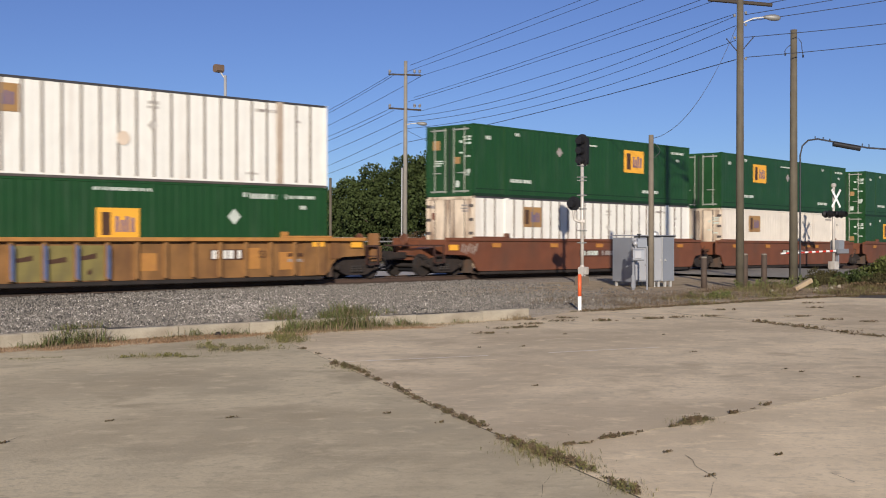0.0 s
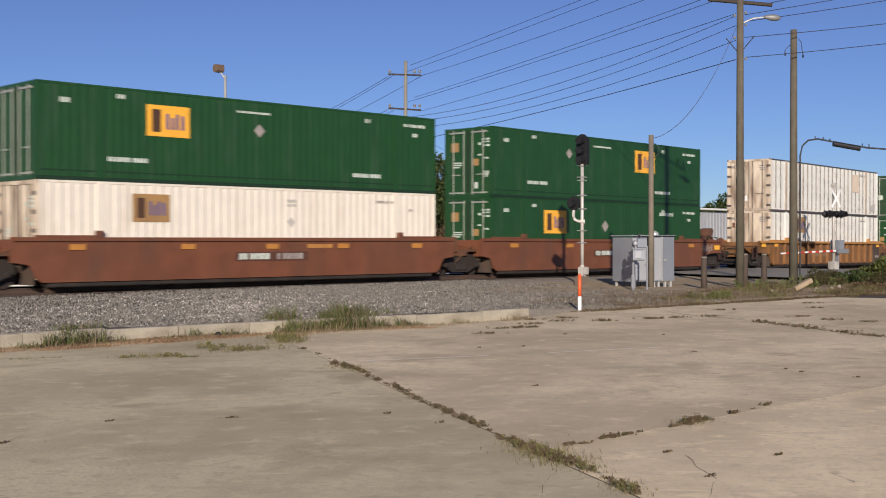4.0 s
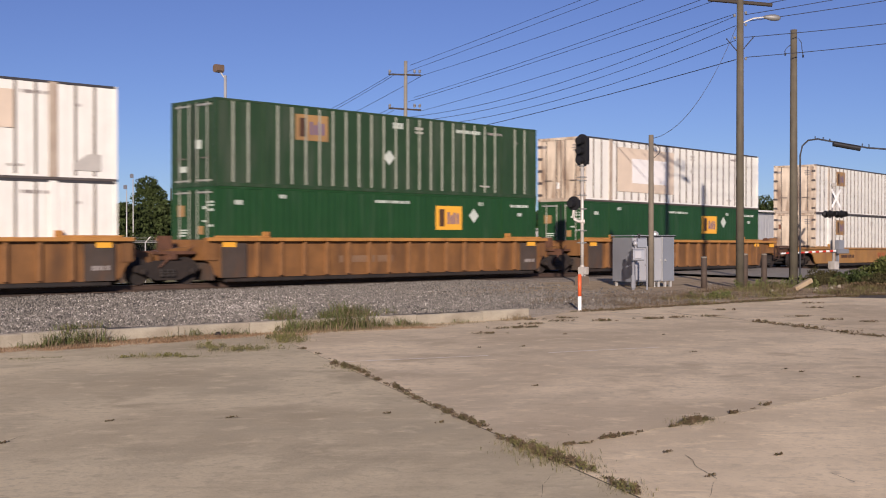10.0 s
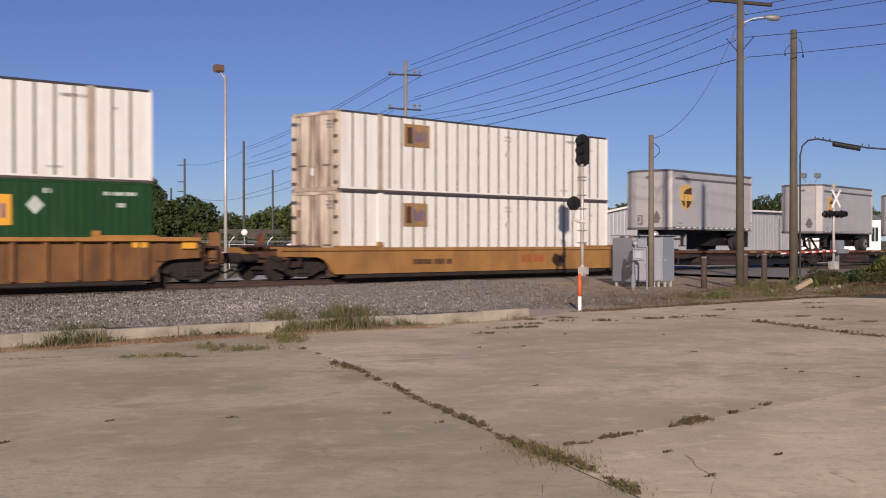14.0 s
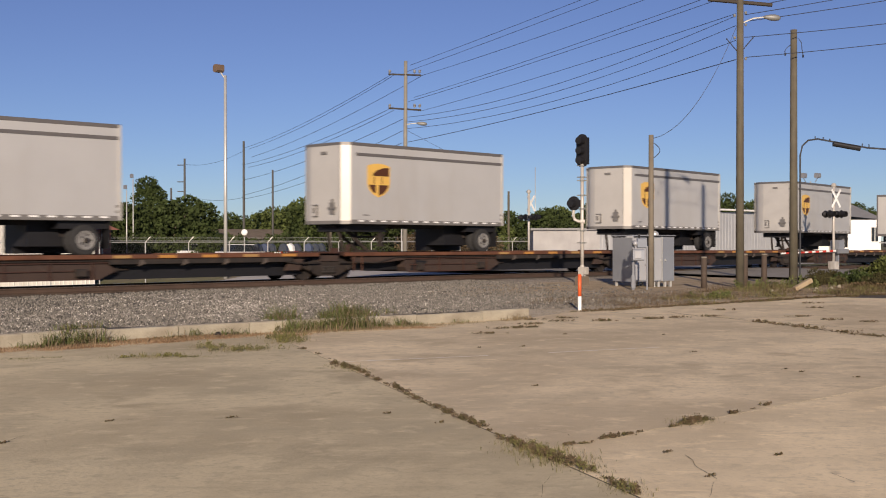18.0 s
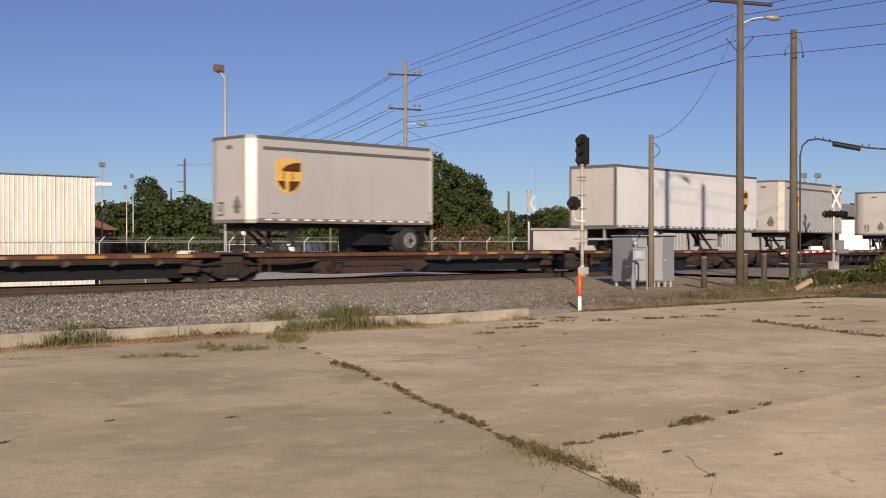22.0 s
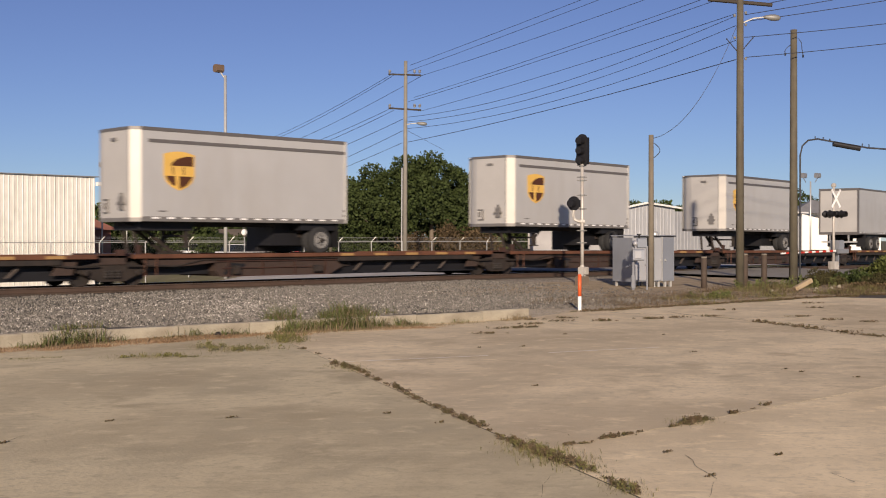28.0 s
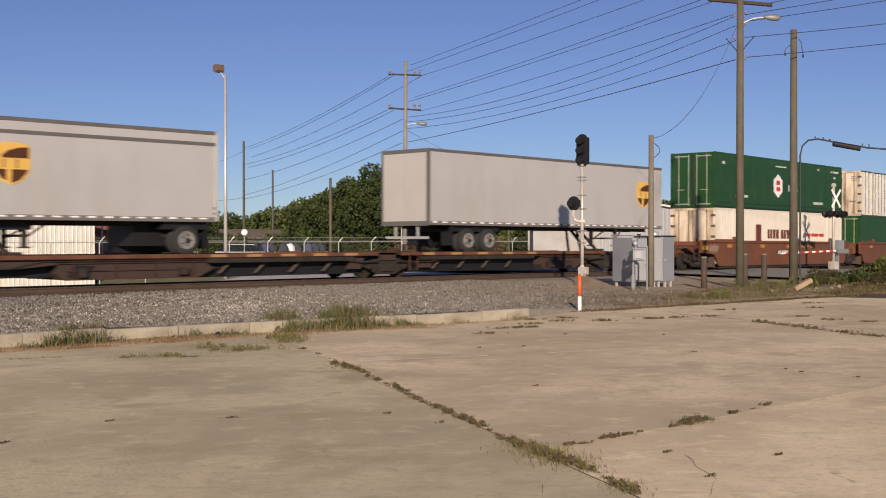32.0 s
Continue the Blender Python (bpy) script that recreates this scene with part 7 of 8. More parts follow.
house = thing("white_house", "bright white house with a grey hip roof", "house", at=(119.0, 58.5, 0), turn=-45.4)
part("wall", Geo().box(-3.2, 3.5, -0.05, 0.2, 8, 4.9).box(0.2, 0, -0.05, 4.6, 7, 3.9), "stucco", house)
part("roof", Geo().add([(-3.6, 3.2, 4.9), (5.0, -0.3, 3.9), (5.0, 7.2, 4.0), (-3.6, 8.2, 4.9), (-1.0, 5.5, 6.2), (3.0, 4.0, 5.6)], [(0, 1, 5, 4), (1, 2, 5), (2, 3, 4, 5), (3, 0, 4)]), "roof_grey", house)
win = part("window", Geo().box(3.6, -0.05, 1.6, 4.3, -0.01, 3.1), "glass_dark", house, "dark window")
part("window_frame", Geo().box(3.5, -0.08, 1.5, 4.4, -0.05, 1.6).box(3.5, -0.08, 3.1, 4.4, -0.05, 3.2).box(3.92, -0.08, 1.6, 3.98, -0.05, 3.1), "white_gloss", win)
brick = thing("brick_house", "small red brick house behind the trees", "house")
part("wall", Geo().box(40.5, 84, -1.2, 48, 92, 2.6), "brick_red", brick)
part("roof", Geo().add([(40, 83.5, 2.6), (48.5, 83.5, 2.6), (48.5, 92.5, 2.6), (40, 92.5, 2.6), (41.5, 88, 4.2), (47, 88, 4.2)], [(0, 1, 5, 4), (1, 2, 5), (2, 3, 4, 5), (3, 0, 4)]), "brick_red", brick)
dark = thing("long_low_building", "long low dark-roofed building among the trees", "building")
part("wall", Geo().box(66, 95, -0.05, 92, 101, 1.9), "bark", dark)
part("roof", Geo().add([(65.5, 94.5, 1.9), (92.5, 94.5, 1.9), (92.5, 98, 2.9), (65.5, 98, 2.9), (65.5, 101.5, 1.9), (92.5, 101.5, 1.9)], [(0, 1, 2, 3), (3, 2, 5, 4), (0, 3, 4), (1, 5, 2)]), "bark", dark)


def parked_car(x, y, turn, paint, label, s=1.0):
    c = thing("parked_car", label, "car", "cars parked behind the fence", at=(x, y, 0.0), turn=turn)
    body = [(-2.2, 0.3), (2.2, 0.3), (2.25, 0.75), (1.3, 0.92), (-1.9, 0.95), (-2.25, 0.7)]
    part("body", Geo().plate(body, -0.85, 0.85), paint, c)
    part("cabin", Geo().plate([(-1.7, 0.93), (1.1, 0.92), (0.45, 1.42), (-1.2, 1.45)], -0.72, 0.72), "glass_dark", c, "dark windows")
    part("roof", Geo().box(-1.2, -0.7, 1.42, 0.45, 0.7, 1.48), paint, c)
    for k in (-1.35, 1.4):
        for w in (-0.82, 0.82):
            part("wheel", lambda: Geo().lathe((0, -0.1, 0), (0, 1, 0), [(0, 0.2), (0, 0.3), (0.03, 0.33), (0.17, 0.33), (0.2, 0.3), (0.2, 0.2)], 14), "tyre", c, key=("cwheel",), at=(k, w, 0.33))


parked_car(55.0, 82.0, 10, "car_white", "white car parked behind the fence")
parked_car(52.0, 72.0, 5, "car_white", "white car with red tail parked behind the fence")
parked_car(60.5, 78.0, 60, "car_red", "dark red car parked behind the fence")
parked_car(64.0, 80.0, 50, "car_dark", "dark car parked behind the fence")
parked_car(70.5, 76.0, 40, "car_dark", "dark car parked behind the fence")
dish = thing("satellite_dish", "white satellite dish on a short post", "dish", at=(46.3, 64.0, 0.0))
part("post", Geo().tube((0, 0, 0), (0, 0, 2.0), 0.04), "galv", dish)
part("reflector", Geo().lathe((0, 0, 2.3), (0.7, 0.7, -0.2), [(0, 0.21), (0.03, 0.21), (0.08, 0.15), (0.1, 0.05)], 16), "white_gloss", dish, "white round reflector", smooth=True)
for i in range(9):
    m_ = ("car_dark", "cart_blue", "car_dark", "car_dark", "white_gloss")[i % 5]
    b = thing("covered_cart", {"car_dark": "small dark covered cart behind the fence", "cart_blue": "small dark blue covered cart behind the fence", "white_gloss": "small white covered cart behind the fence"}[m_], "cart", "carts behind the fence", at=(49.2 + i * 0.75, 66.5 + 0.2 * (i % 3), 0.0), turn=20)
    part("cover", Geo().prism([(-0.32, 1.0), (0.32, 1.0), (0.3, 1.25), (0.16, 1.5), (-0.06, 1.55), (-0.28, 1.35)], -0.14, 0.14), m_, b)
    for k in (-0.4, 0.4):
        part("leg", lambda: Geo().box(-0.2, -0.04, 0, -0.12, 0.04, 0.95).box(0.12, -0.04, 0, 0.2, 0.04, 0.95), "white_gloss", b, key=("cartleg",), at=(0, k, 0))


# ---- trees and bushes ----
def leaves(rs_, blobs, n, size):
    """n small leaf clumps spread through the outer parts of the blobs (centre, radii)."""
    w = np.array([b[1][0] * b[1][2] for b in blobs])
    pick = rs_.choice(len(blobs), n, p=w / w.sum())
    c = np.array([b[0] for b in blobs])[pick]
    r = np.array([b[1] for b in blobs])[pick]
    d = rs_.normal(size=(n, 3))
    d /= np.linalg.norm(d, axis=1)[:, None]
    pos = c + d * r * (rs_.uniform(0.45, 1.0, (n, 1)) ** 0.5) * rs_.uniform(0.85, 1.12, (n, 1))
    a = rs_.normal(size=(n, 3))
    a /= np.linalg.norm(a, axis=1)[:, None]
    b = np.cross(a, rs_.normal(size=(n, 3)))
    b /= np.linalg.norm(b, axis=1)[:, None]
    s = size * rs_.uniform(0.5, 1.3, (n, 1))
    k = rs_.uniform(0.4, 0.9, (n, 1))
    v = np.stack([pos - a * s, pos - b * s * k, pos + a * s, pos + b * s * k], 1).reshape(-1, 3)
    g = Geo()
    g.v = v.tolist()
    g.f = [(4 * i, 4 * i + 1, 4 * i + 2, 4 * i + 3) for i in range(n)]
    return g


def tree(x, y, hgt, rad, seed, material="leaf", n=2600, size=0.28, label="leafy green tree", low=0.28, cone=False):
    rs_ = np.random.RandomState(seed)
    t_ = thing("tree", label, "tree", "trees behind the track", at=(x, y, -0.06))
    blobs = []
    m = 13
    for i in range(m):
        f = (i + 0.5) / m
        z = hgt * (low + (0.93 - low) * f)
        w = rad * ((1 - f) ** 0.8 * 0.95 + 0.12 if cone else math.sin(math.pi * min(1, 0.22 + 0.72 * f)) ** 0.7)
        a = i * 2.4 + rs_.uniform(-0.4, 0.4)
        k = w * rs_.uniform(0.35, 0.7)
        s = rad * rs_.uniform(0.36, 0.55) * (0.6 + 0.4 * w / rad)
        blobs.append(((math.cos(a) * k, math.sin(a) * k, z), (s, s, s * rs_.uniform(0.6, 0.85))))
    top = hgt * 0.6
    g = Geo().tube((0, 0, -0.2), (0.1, 0.05, top * 0.5), 0.05 * rad + 0.09, 0.035 * rad + 0.06, 8).tube((0.1, 0.05, top * 0.5), (0.0, 0.1, top), 0.035 * rad + 0.06, 0.04, 8)
    part("trunk", g, "bark", t_, smooth=True)
    g = Geo()
    for b, _ in blobs[::2]:
        g.tube((0.08, 0.05, min(b[2] * 0.7, top)), b, 0.06, 0.02, 5)
    part("limbs", g, "bark", t_)
    part("crown", leaves(rs_, blobs, n, size), material, t_)
    return t_


TREES = ((59.2, 96.6, 7.6, 3.0, "leaf", True), (53.6, 94.0, 5.0, 3.0, "leaf", False), (50.3, 95.0, 5.6, 2.8, "leaf", False), (52.5, 89.2, 4.9, 2.8, "leaf", False), (55.5, 86.7, 5.2, 3.0, "leaf", False), (59.0, 89.7, 5.6, 3.2, "leaf", False),
         (86.5, 125.9, 4.4, 3.6, "leaf_light", False), (84.0, 118.0, 4.7, 3.6, "leaf", False), (83.5, 111.5, 4.9, 3.4, "leaf", False), (81.0, 106.0, 5.3, 3.6, "leaf_light", False), (80.2, 101.5, 5.7, 3.4, "leaf", False), (77.5, 97.0, 5.9, 3.4, "leaf_light", False),
         (75.6, 93.0, 5.8, 3.4, "leaf", False), (73.5, 88.5, 6.0, 3.4, "leaf_light", False), (71.2, 84.5, 6.4, 3.4, "leaf", False), (69.2, 79.4, 7.4, 3.4, "leaf", False), (67.5, 74.6, 8.2, 3.5, "leaf", False), (67.6, 71.0, 8.8, 3.5, "leaf", False), (67.9, 68.3, 9.0, 3.3, "leaf", False),
         (70.8, 68.2, 8.1, 3.0, "leaf", False), (74.0, 69.2, 7.0, 2.6, "leaf", False), (77.5, 71.5, 5.0, 2.4, "leaf_light", False), (82.0, 76.0, 4.3, 2.6, "leaf", False), (92.0, 84.5, 4.4, 3.2, "leaf_light", False), (97.6, 86.2, 4.7, 3.4, "leaf", False), (101.5, 82.2, 5.0, 3.6, "leaf", False), (96.4, 80.3, 4.6, 3.0, "leaf", False),
         (104.5, 86.0, 5.2, 3.4, "leaf", False), (107.5, 87.5, 5.6, 3.2, "leaf_light", False), (111.0, 85.0, 6.0, 3.4, "leaf", False), (113.5, 82.0, 5.7, 3.2, "leaf", False), (116.0, 80.0, 6.1, 3.2, "leaf_light", False), (118.5, 77.0, 5.9, 3.2, "leaf", False), (121.5, 75.0, 6.2, 3.2, "leaf", False), (120.7, 91.3, 6.2, 3.6, "leaf", False), (122.2, 86.7, 6.6, 3.4, "leaf", False), (126.2, 84.7, 6.7, 3.4, "leaf", False), (132.2, 79.5, 7.4, 3.6, "leaf", False), (135.8, 77.0, 7.2, 3.6, "leaf", False), (139.0, 74.7, 8.4, 3.8, "leaf", False), (147.8, 74.8, 7.0, 3.8, "leaf", False), (152.0, 72.0, 6.6, 3.8, "leaf", False))
for i, (x, y, hgt, rad, m_, cone) in enumerate(TREES):
    near = hgt > 6.8 and x < 80
    tree(x, y, hgt, rad, 100 + i, m_, 11000 if near else 5500, 0.13 if near else 0.17, "dark green leafy tree" if m_ == "leaf" else "lighter green leafy tree", 0.2 if hgt < 7 else 0.25, cone)


def bush(x, y, z, w, hgt, seed, material, n, size, label):
    rs_ = np.random.RandomState(seed)
    t_ = thing("bush", label, "bush", "bushes", at=(x, y, z))
    blobs = [((rs_.uniform(-0.6, 0.6) * w, rs_.uniform(-0.6, 0.6) * w, hgt * rs_.uniform(0.25, 0.7)), (w * 0.45, w * 0.45, hgt * 0.36)) for _ in range(9)]
    g = Geo()
    for b, _ in blobs:
        g.tube((b[0] * 0.2, b[1] * 0.2, -0.05), b, 0.025, 0.01, 5)
    part("stems", g, "bark", t_)
    part("foliage", leaves(rs_, blobs, n, size), material, t_)


bush(45.2, 20.4, 0.0, 1.05, 1.2, 1, "leaf_bright", 4500, 0.05, "yellow-green bush at the edge of the lot")
bush(46.2, 19.3, 0.0, 1.2, 1.5, 2, "leaf_bright", 5000, 0.05, "yellow-green bush at the edge of the lot")
bush(43.6, 22.0, 0.0, 0.75, 0.66, 3, "leaf_olive", 2400, 0.045, "low dark olive brush behind the timber")
bush(43.9, 20.9, 0.0, 0.75, 0.62, 4, "leaf", 2200, 0.045, "low dark green bush behind the timber")
bush(44.6, 19.8, 0.0, 0.8, 0.7, 5, "leaf_olive", 2400, 0.045, "low dark olive brush before the bushes")
bush(42.0, 21.0, 0.0, 0.55, 0.42, 7, "leaf_olive", 1500, 0.04, "low dark olive brush beside the timber")
bush(40.6, 20.9, 0.0, 0.6, 0.5, 6, "leaf_olive", 1600, 0.04, "low dark olive brush beside the timber")
bush(42.2, 19.2, 0.0, 0.8, 0.42, 8, "leaf_olive", 1900, 0.04, "low dull brush at the edge of the lot")
bush(43.6, 18.8, 0.0, 0.8, 0.48, 9, "leaf_olive", 1900, 0.04, "low dull brush at the edge of the lot")
bush(40.4, 18.7, 0.0, 0.7, 0.28, 10, "leaf_dry", 1300, 0.04, "low withered brush at the edge of the lot")
for i, (x, y) in enumerate(((68.0, 66.3), (70.2, 65.8), (72.2, 66.8), (64.5, 67.0))):
    bush(x, y, -0.05, 1.7, 3.4 if i < 2 else 2.6, 20 + i, "leaf_dry", 2500, 0.09, "dry brown shrub by the fence")
for i in range(16):
    bush(50 + i * 1.6, 83 - i * 0.9 + (i % 3), -0.05, 1.8, 2.4, 40 + i, "leaf", 2200, 0.12, "dark hedge under the trees")


# ---- weeds and grass ----
def tufts(spots, seed, width=1.0):
    """Blades of grass; spots: (x, y, z, spread x, spread y, blades, height)."""
    rs_ = np.random.RandomState(seed)
    g = Geo()
    for x, y, z, sx, sy, n, h in spots:
        for _ in range(int(n * 1.7)):
            px, py = x + rs_.normal() * sx * 0.6, y + rs_.normal() * sy * 0.6
            a, l, w = rs_.uniform(0, 6.28), h * rs_.uniform(0.2, 1.1), rs_.uniform(0.003, 0.007) * width
            bend = l * rs_.uniform(0.3, 1.5)
            dx, dy = math.cos(a), math.sin(a)
            q = [(px - dy * w, py + dx * w, z - 0.01), (px + dy * w, py - dx * w, z - 0.01),
                 (px + dx * bend * 0.4 + dy * w * 0.8, py + dy * bend * 0.4 - dx * w * 0.8, z + l * 0.6), (px + dx * bend * 0.4 - dy * w * 0.8, py + dy * bend * 0.4 + dx * w * 0.8, z + l * 0.6),
                 (px + dx * bend, py + dy * bend, z + l * 0.9)]
            g.add(q, [(0, 1, 2, 3), (3, 2, 4)])
    return g


def low_weeds(name, spots, seed, material, size, share, label, run=(0.46, 0.888)):
    """Creeping weeds: small leaves heaped flat over each spot (x, y, radius, height), drawn out along the joint's way."""
    rs_ = np.random.RandomState(seed)
    blobs, n = [], 0
    for x, y, r, h in spots:
        r, h = r * 0.62, h * 0.75
        for _ in range(8):
            k, q = rs_.normal() * r * 0.85, rs_.normal() * r * rs_.choice((0.12, 0.25, 0.4))
            blobs.append(((x + k * run[0] - q * run[1], y + k * run[1] + q * run[0], h * 0.2), (r * rs_.uniform(0.12, 0.36), r * rs_.uniform(0.12, 0.36), h * rs_.uniform(0.25, 0.8))))
        n += int(1700 * r * share)
    g = leaves(rs_, blobs, n, size)
    g.v = [(a, b, max(c_, 0.003)) for a, b, c_ in g.v]
    return solid(name, g, material, label, "weeds", "stuff")


rj = random.Random(8)
joint_long = [(12.01, 15.0, 0.16, 0.06), (11.65, 14.18, 0.14, 0.04), (11.3, 13.5, 0.05, 0.02), (10.88, 12.88, 0.2, 0.08), (10.75, 12.55, 0.2, 0.10), (10.66, 12.31, 0.18, 0.09), (10.55, 12.0, 0.2, 0.08), (10.42, 11.74, 0.16, 0.06), (10.2, 11.4, 0.14, 0.05), (9.97, 10.98, 0.16, 0.06),
              (9.8, 10.65, 0.1, 0.03), (9.66, 10.35, 0.2, 0.08), (9.45, 9.98, 0.16, 0.06), (9.24, 9.63, 0.14, 0.05), (9.1, 9.36, 0.16, 0.06), (8.96, 9.13, 0.1, 0.04), (8.82, 8.78, 0.18, 0.06), (8.68, 8.55, 0.16, 0.06), (8.56, 8.33, 0.16, 0.05), (8.39, 7.98, 0.2, 0.08), (8.25, 7.68, 0.2, 0.09), (8.05, 7.35, 0.06, 0.03), (7.93, 7.14, 0.08, 0.03), (7.78, 6.87, 0.18, 0.07)]
joint_thick = [(7.7, 6.75, 0.14, 0.06), (7.6, 6.5, 0.2, 0.09), (7.5, 6.33, 0.24, 0.12), (7.42, 6.14, 0.26, 0.12), (7.36, 5.98, 0.26, 0.13), (7.3, 5.77, 0.22, 0.10), (7.2, 5.54, 0.14, 0.07), (7.03, 5.26, 0.06, 0.04), (6.88, 5.03, 0.13, 0.09), (6.78, 4.87, 0.15, 0.11)]
joint_cross = [(7.97, 6.36, 0.10, 0.04), (8.1, 6.29, 0.10, 0.03), (8.45, 6.33, 0.12, 0.05), (8.58, 6.31, 0.14, 0.06), (8.75, 6.3, 0.10, 0.04), (8.94, 6.3, 0.05, 0.03), (9.43, 6.27, 0.08, 0.04), (9.65, 6.28, 0.14, 0.07), (9.8, 6.28, 0.16, 0.12), (10.0, 6.26, 0.14, 0.06), (10.6, 6.31, 0.10, 0.06), (11.0, 6.33, 0.04, 0.02), (11.35, 6.37, 0.12, 0.06)]
single = [(x, y, 0.06, 0.03) for x, y in ((10.91, 9.2), (15.93, 10.21), (18.49, 12.49), (17.27, 13.86), (14.81, 12.76), (14.17, 13.15), (14.52, 7.64), (14.69, 7.96), (14.46, 6.84), (8.79, 4.82), (8.26, 5.54), (8.08, 8.0), (5.9, 10.35), (6.85, 9.7), (4.6, 9.9), (8.13, 8.8), (7.65, 4.75))]
cracks = [(20.77 + 2.1 * f, 9.35 + 3.7 * f, 0.2, rj.choice((0.02, 0.05, 0.09))) for f in [i / 20 for i in range(21)]]
cracks += [(x, y, 0.28, 0.07) for x, y in ((17.62, 15.64), (16.38, 15.02), (17.93, 15.59), (18.19, 15.45), (19.91, 16.17), (20.88, 15.64), (22.1, 15.21), (20.85, 16.7), (20.73, 15.5), (22.14, 15.2), (22.8, 15.0), (23.7, 14.7), (24.3, 11.3), (25.0, 13.2), (24.4, 12.2), (26.0, 15.8), (28.5, 14.6), (30.5, 15.8), (18.9, 16.0), (19.9, 16.9))]
lotweeds = [(11.13, 16.33, 0.3, 0.18), (11.02, 15.62, 0.4, 0.14), (11.4, 15.55, 0.4, 0.15), (9.4, 15.81, 0.35, 0.06), (9.75, 15.6, 0.4, 0.10), (10.02, 15.2, 0.3, 0.04), (12.9, 16.6, 0.3, 0.26), (12.6, 16.2, 0.3, 0.2), (13.2, 16.95, 0.25, 0.22), (8.22, 16.64, 0.4, 0.03)]
ACROSS_LOT = (0.81, -0.58)
low_weeds("joint_weeds", joint_long, 11, "weed_dark", 0.0075, 1.3, "low olive weeds along the joints of the lot")
low_weeds("joint_weeds", joint_cross + single, 21, "weed_dark", 0.0075, 1.3, "low olive weeds along the cross joint of the lot", (1.0, 0.0))
low_weeds("joint_weeds", joint_thick, 12, "weed", 0.010, 1.4, "thicker green weeds where the joints of the lot meet")
low_weeds("joint_weeds", lotweeds, 22, "weed", 0.014, 0.9, "low green weeds near the kerb of the lot", ACROSS_LOT)
low_weeds("withered_weeds", joint_long + joint_thick, 13, "weed_brown", 0.0075, 2.0, "brown withered weeds along the joints of the lot")
low_weeds("withered_weeds", joint_cross + single, 23, "weed_brown", 0.0075, 2.0, "brown withered weeds along the cross joint of the lot", (1.0, 0.0))
rag = [(x, lot_edge(min(x, 34)) - (0.3 * rj.random() if x < 34 else 0.12 * (x - 34) + 0.5 * rj.random()), rj.uniform(0.12, 0.45), rj.uniform(0.02, 0.10)) for x in [22.8 + 0.16 * i for i in range(95)]]
low_weeds("edge_litter", rag, 31, "weed_brown", 0.016, 0.6, "brown litter and dead weeds along the edge of the lot", (0.98, -0.15))
low_weeds("edge_litter", rag[::2], 32, "weed_dark", 0.016, 0.5, "low olive weeds along the edge of the lot", (0.98, -0.15))
low_weeds("crack_weeds", cracks, 14, "weed_brown", 0.014, 0.5, "low brown weeds in cracks of the lot", ACROSS_LOT)
low_weeds("crack_weeds", cracks, 15, "weed_dark", 0.014, 0.35, "low olive weeds in cracks of the lot", ACROSS_LOT)
blades = [(x, y, 0.0, r, r, int(260 * r), h * 0.5) for x, y, r, h in joint_thick + joint_long[4:7] + joint_cross[7:9] + lotweeds]
solid("joint_grass", tufts(blades, 16, 0.45), "weed", "thin grass blades among the joint weeds", "weeds", "stuff")
solid("withered_stalks", tufts([(x, y, z, sx, sy, n // 2, h * 1.1) for x, y, z, sx, sy, n, h in blades], 17, 0.4), "straw", "thin dry stalks among the joint weeds", "weeds", "stuff")

def clump(x0, x1, y, z, n, blades_, tall):
    """A ragged run of grass tufts, thick and tall in its middle."""
    out = []
    for _ in range(n):
        f = min(max(rj.gauss(0.5, 0.24), 0.0), 1.0)
        k = rj.uniform(0.35, 1.0) * (0.55 + 0.45 * math.sin(math.pi * f))
        x = x0 + (x1 - x0) * f
        out.append((x, y + kerb_y(x) - 18.36 + rj.gauss(0, 0.10), z, rj.uniform(0.06, 0.22), rj.uniform(0.06, 0.16), int(blades_ * rj.uniform(0.4, 1.2)), tall * k))
    return out


kerbside = clump(8.9, 11.0, 18.15, 0.0, 22, 18, 0.42) + clump(13.7, 14.5, 18.15, 0.0, 9, 14, 0.5) + clump(14.4, 16.6, 18.2, 0.0, 30, 26, 0.55)
kerbside += clump(16.5, 17.1, 18.15, 0.0, 7, 24, 0.26) + clump(11.2, 13.6, 18.2, 0.0, 12, 12, 0.26) + clump(12.9, 13.3, 17.1, 0.0, 4, 12, 0.26) + clump(17.5, 19.4, 18.2, 0.0, 6, 8, 0.14)
behind = clump(13.8, 14.8, 18.75, 0.18, 11, 18, 0.55) + clump(14.7, 16.9, 18.75, 0.18, 24, 24, 0.56) + clump(9.2, 11.2, 18.72, 0.18, 10, 20, 0.26) + clump(17.6, 18.6, 19.2, 0.18, 4, 8, 0.2)
solid("weeds", tufts(kerbside + behind, 3), "weed_kerb", "green weeds growing along the kerb", "weeds", "stuff")
low_weeds("kerb_weeds", [(x, y + 0.05, 0.22, h * 0.5) for x, y, z, sx, sy, n, h in kerbside if h > 0.15], 18, "weed_dark", 0.018, 0.3, "dark broad-leaved weeds at the foot of the kerb", (1.0, 0.0))
solid("dry_stalks", tufts([(x, y - 0.05, z, sx, sy, n // 2, h * 0.9) for x, y, z, sx, sy, n, h in kerbside + behind] + clump(19.2, 20.2, 18.1, 0.0, 9, 26, 0.22), 27), "straw", "dry stalks among the weeds of the kerb", "weeds", "stuff")
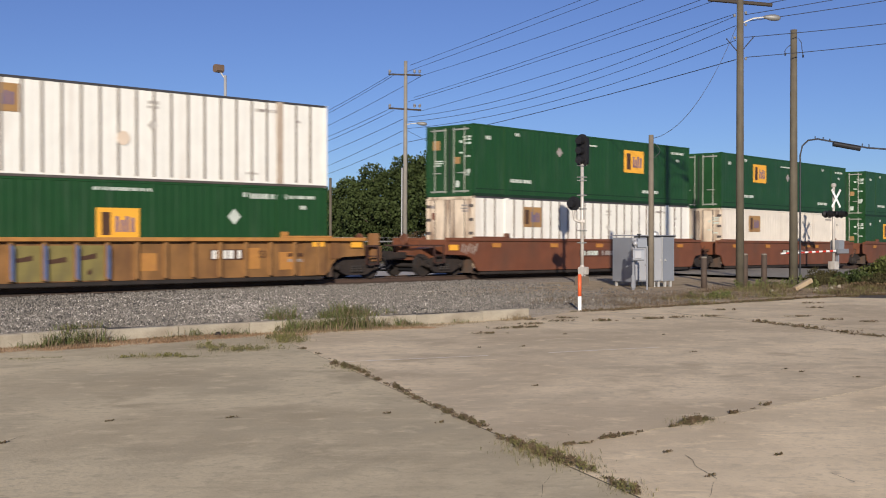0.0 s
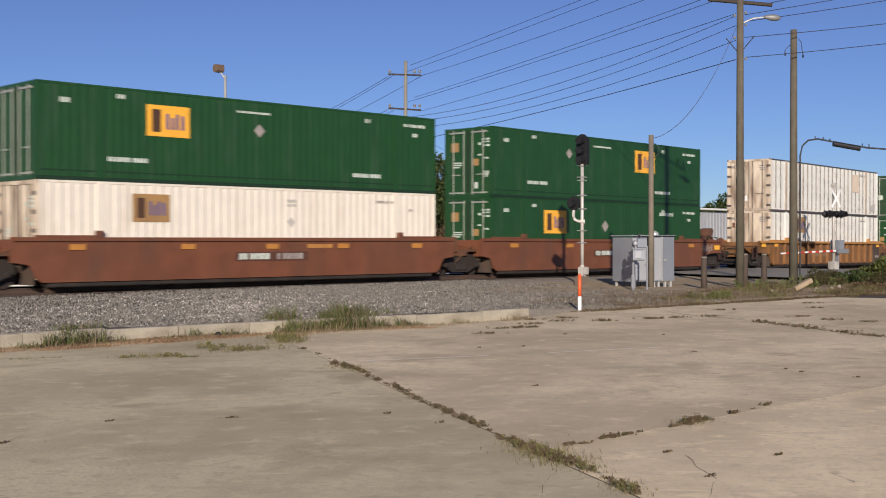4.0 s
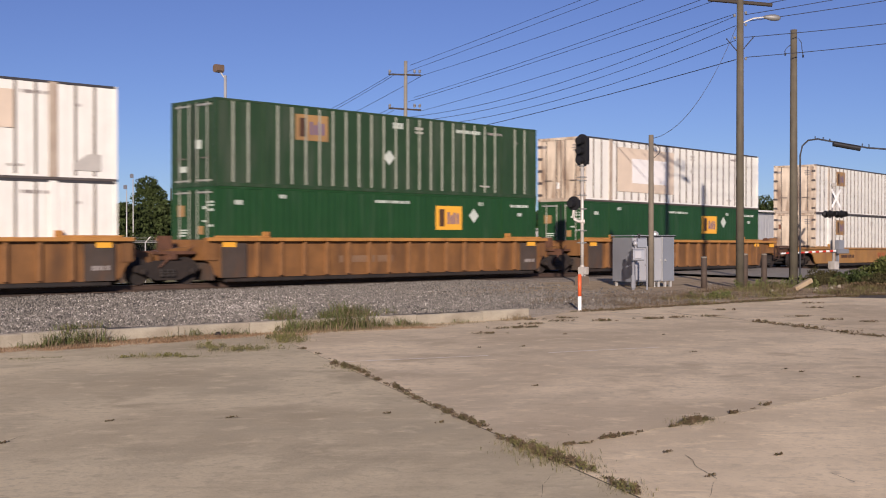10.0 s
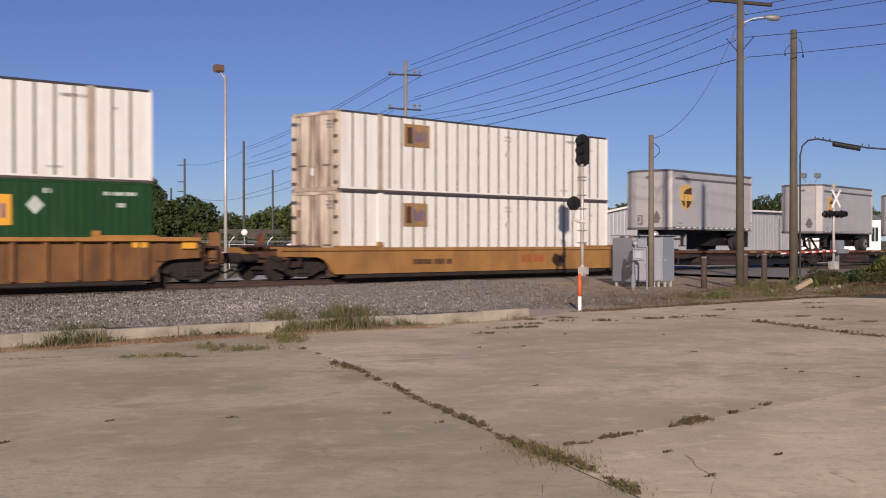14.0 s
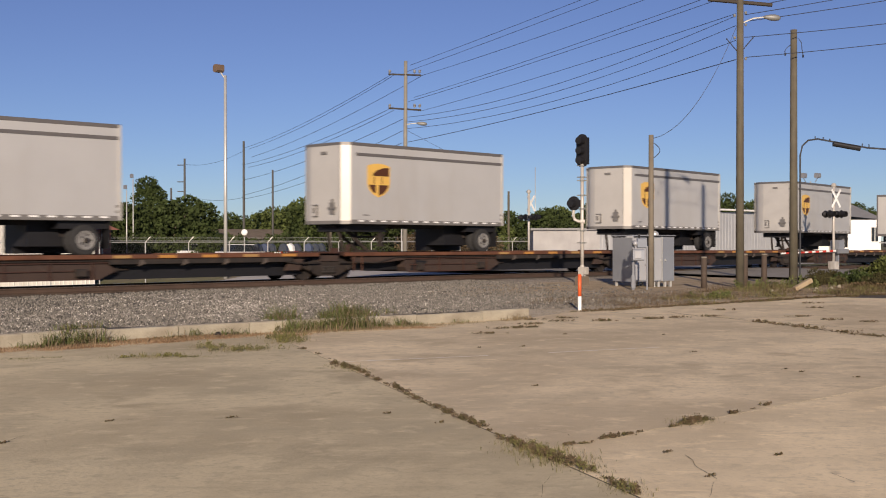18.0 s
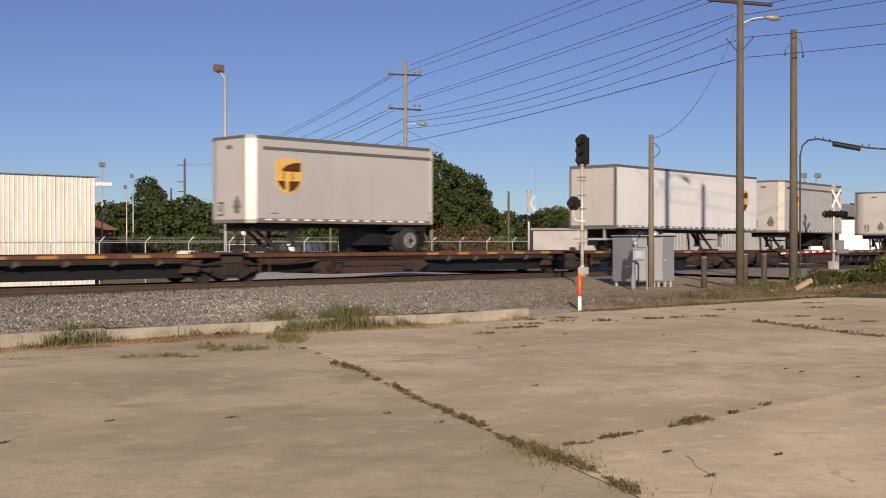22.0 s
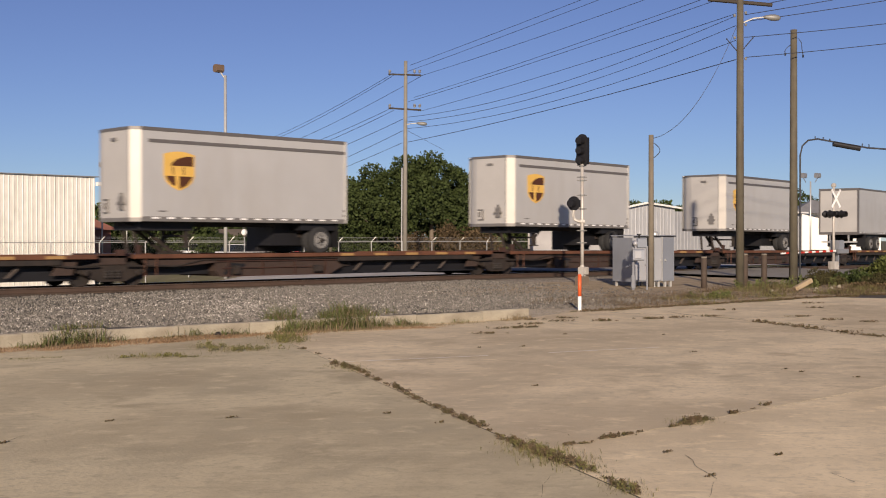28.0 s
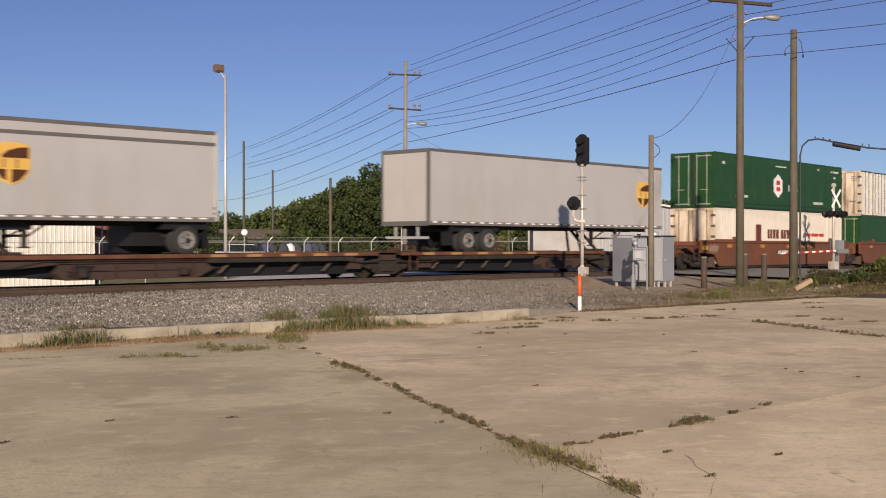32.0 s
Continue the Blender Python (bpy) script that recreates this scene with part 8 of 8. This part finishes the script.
dry = [(9.0 + 0.28 * i, kerb_y(9.0 + 0.28 * i) - 0.3 - 0.25 * rj.random(), 0.0, 0.4, 0.22, 46, 0.05) for i in range(34)] + [(x, y - 0.12, z, sx, sy, n // 3, h * 0.5) for x, y, z, sx, sy, n, h in kerbside]
dry += [(14.0 + 0.3 * i, kerb_y(14.0 + 0.3 * i) - 0.5, 0.0, 0.4, 0.2, 60, 0.05) for i in range(11)]
for i in range(150):
    x = 24.5 + rj.random() ** 0.8 * 17.5
    y = lot_edge(min(x, 34)) + 0.1 + rj.random() ** 1.4 * (5.0 if x > 27 else 2.0)
    if noise.noise((x * 0.55, y * 0.55, 3)) < -0.05:
        continue
    dry.append((x, y, height(x, y), 0.45, 0.4, int(26 * rj.random()), rj.uniform(0.05, 0.24) * min(1, 0.4 + (x - 23.5) / 8)))
solid("dry_grass", tufts(dry, 5, 0.8), "straw", "dry straw-coloured grass on the verge and kerb", "grass", "stuff")
base = [(x, kerb_y(x) - 0.12 - 0.85 * rj.random() ** 2, 0.0, rj.uniform(0.15, 0.6), 0.14, int(160 * rj.random()), rj.uniform(0.014, 0.06)) for x in [8.0 + rj.random() ** 1.2 * 9.0 for i in range(230)] if noise.noise((x * 1.3, 2.0, 6)) + (0.25 if 9.4 < x < 11.6 else 0.0) > 0.0]
solid("withered_grass", tufts(base, 19, 0.8), "weed_red", "reddish dead grass at the foot of the kerb", "grass", "stuff")
brown = [(23.4 + rj.random() * 12, 18.1 + rj.random() ** 1.6 * 3.5, 0.0, 0.5, 0.35, int(34 * rj.random()), rj.uniform(0.05, 0.26)) for i in range(150)]
solid("withered_grass", tufts([(x, y, height(x, y), a, b, n, h) for x, y, z, a, b, n, h in brown], 7, 0.8), "weed_brown", "brown withered grass on the dirt verge", "grass", "stuff")
green = []
for i in range(420):
    x = 27.5 + rj.random() * 15
    y = lot_edge(min(x, 34)) - 0.1 + rj.random() ** 1.6 * 4.5
    k = noise.noise((x * 0.5, y * 0.6, 8)) + (0.25 if math.hypot(x - 30.6, y - 18.9) < 1.0 or x > 35 else 0.0)
    if k < 0.15:
        continue
    green.append((x, y, height(x, y), 0.35, 0.35, 26, rj.uniform(0.08, 0.22) + 0.35 * max(0, k - 0.1)))
half = [i % 2 == 0 for i in range(len(green))]
solid("verge_grass", tufts([q for q, h in zip(green, half) if h], 6), "weed", "patchy olive green grass on the verge", "grass", "stuff")
solid("verge_grass", tufts([q for q, h in zip(green, half) if not h], 26), "weed_brown", "brownish grass mixed into the verge", "grass", "stuff")
for x, y, hh, k in ((30.6, 18.9, 0.5, 0.7), (31.3, 19.1, 0.35, 0.5), (36.9, 21.3, 0.6, 0.6), (38.3, 20.8, 0.75, 0.8), (39.6, 20.6, 0.8, 0.7)):
    low_weeds("leafy_weeds", [(x, y, k, hh)], int(x * 10), "weed_kerb", 0.035, 0.9, "leafy green weeds on the verge", (0.7, -0.7))
solid("dark_lump", Geo().lathe((0, 0, 0), (0.2, 0.1, 1), [(0, 0.04), (0.03, 0.065), (0.06, 0.055), (0.09, 0.015)], 8), "steel_dark", "small dark lump lying by the kerb", "debris", at=(12.5, 18.1, 0.0))


# ---- the train's run ----
RUN = ((0.0, 0.0), (1.0, -9.43), (2.0, -18.81), (3.0, -28.28), (5.5, -51.71), (6.0, -56.43), (7.0, -65.87), (8.0, -75.38), (9.0, -84.88),
       (10.0, -94.39), (11.0, -103.87), (12.0, -113.35), (13.0, -122.83), (14.0, -132.33), (14.5, -137.10), (16.5, -156.29), (17.0, -161.09),
       (18.0, -170.71), (19.0, -180.35), (20.0, -190.02), (21.0, -199.73), (22.0, -209.49), (23.0, -219.28), (24.0, -229.09), (25.0, -238.95),
       (27.5, -263.37), (28.0, -268.34), (29.0, -278.32), (30.0, -288.35), (31.0, -298.43), (32.0, -308.56))


def motions():
    """Everything on the train follows the track."""
    for ob, u, z in MOVERS:
        rows = []
        for t, s in RUN:
            x, y, _ = track(u + s)
            x1, y1, _ = track(u + s + 15)
            th = math.atan2(y1 - y, x1 - x)
            a, b = grade(u + s), grade(u + s + 15)
            rows.append((t, pose(x, y, RAIL_Z + a + z, 0, math.degrees(math.atan2(a - b, 15)), math.degrees(th))))
        walk(ob, rows)


motions()
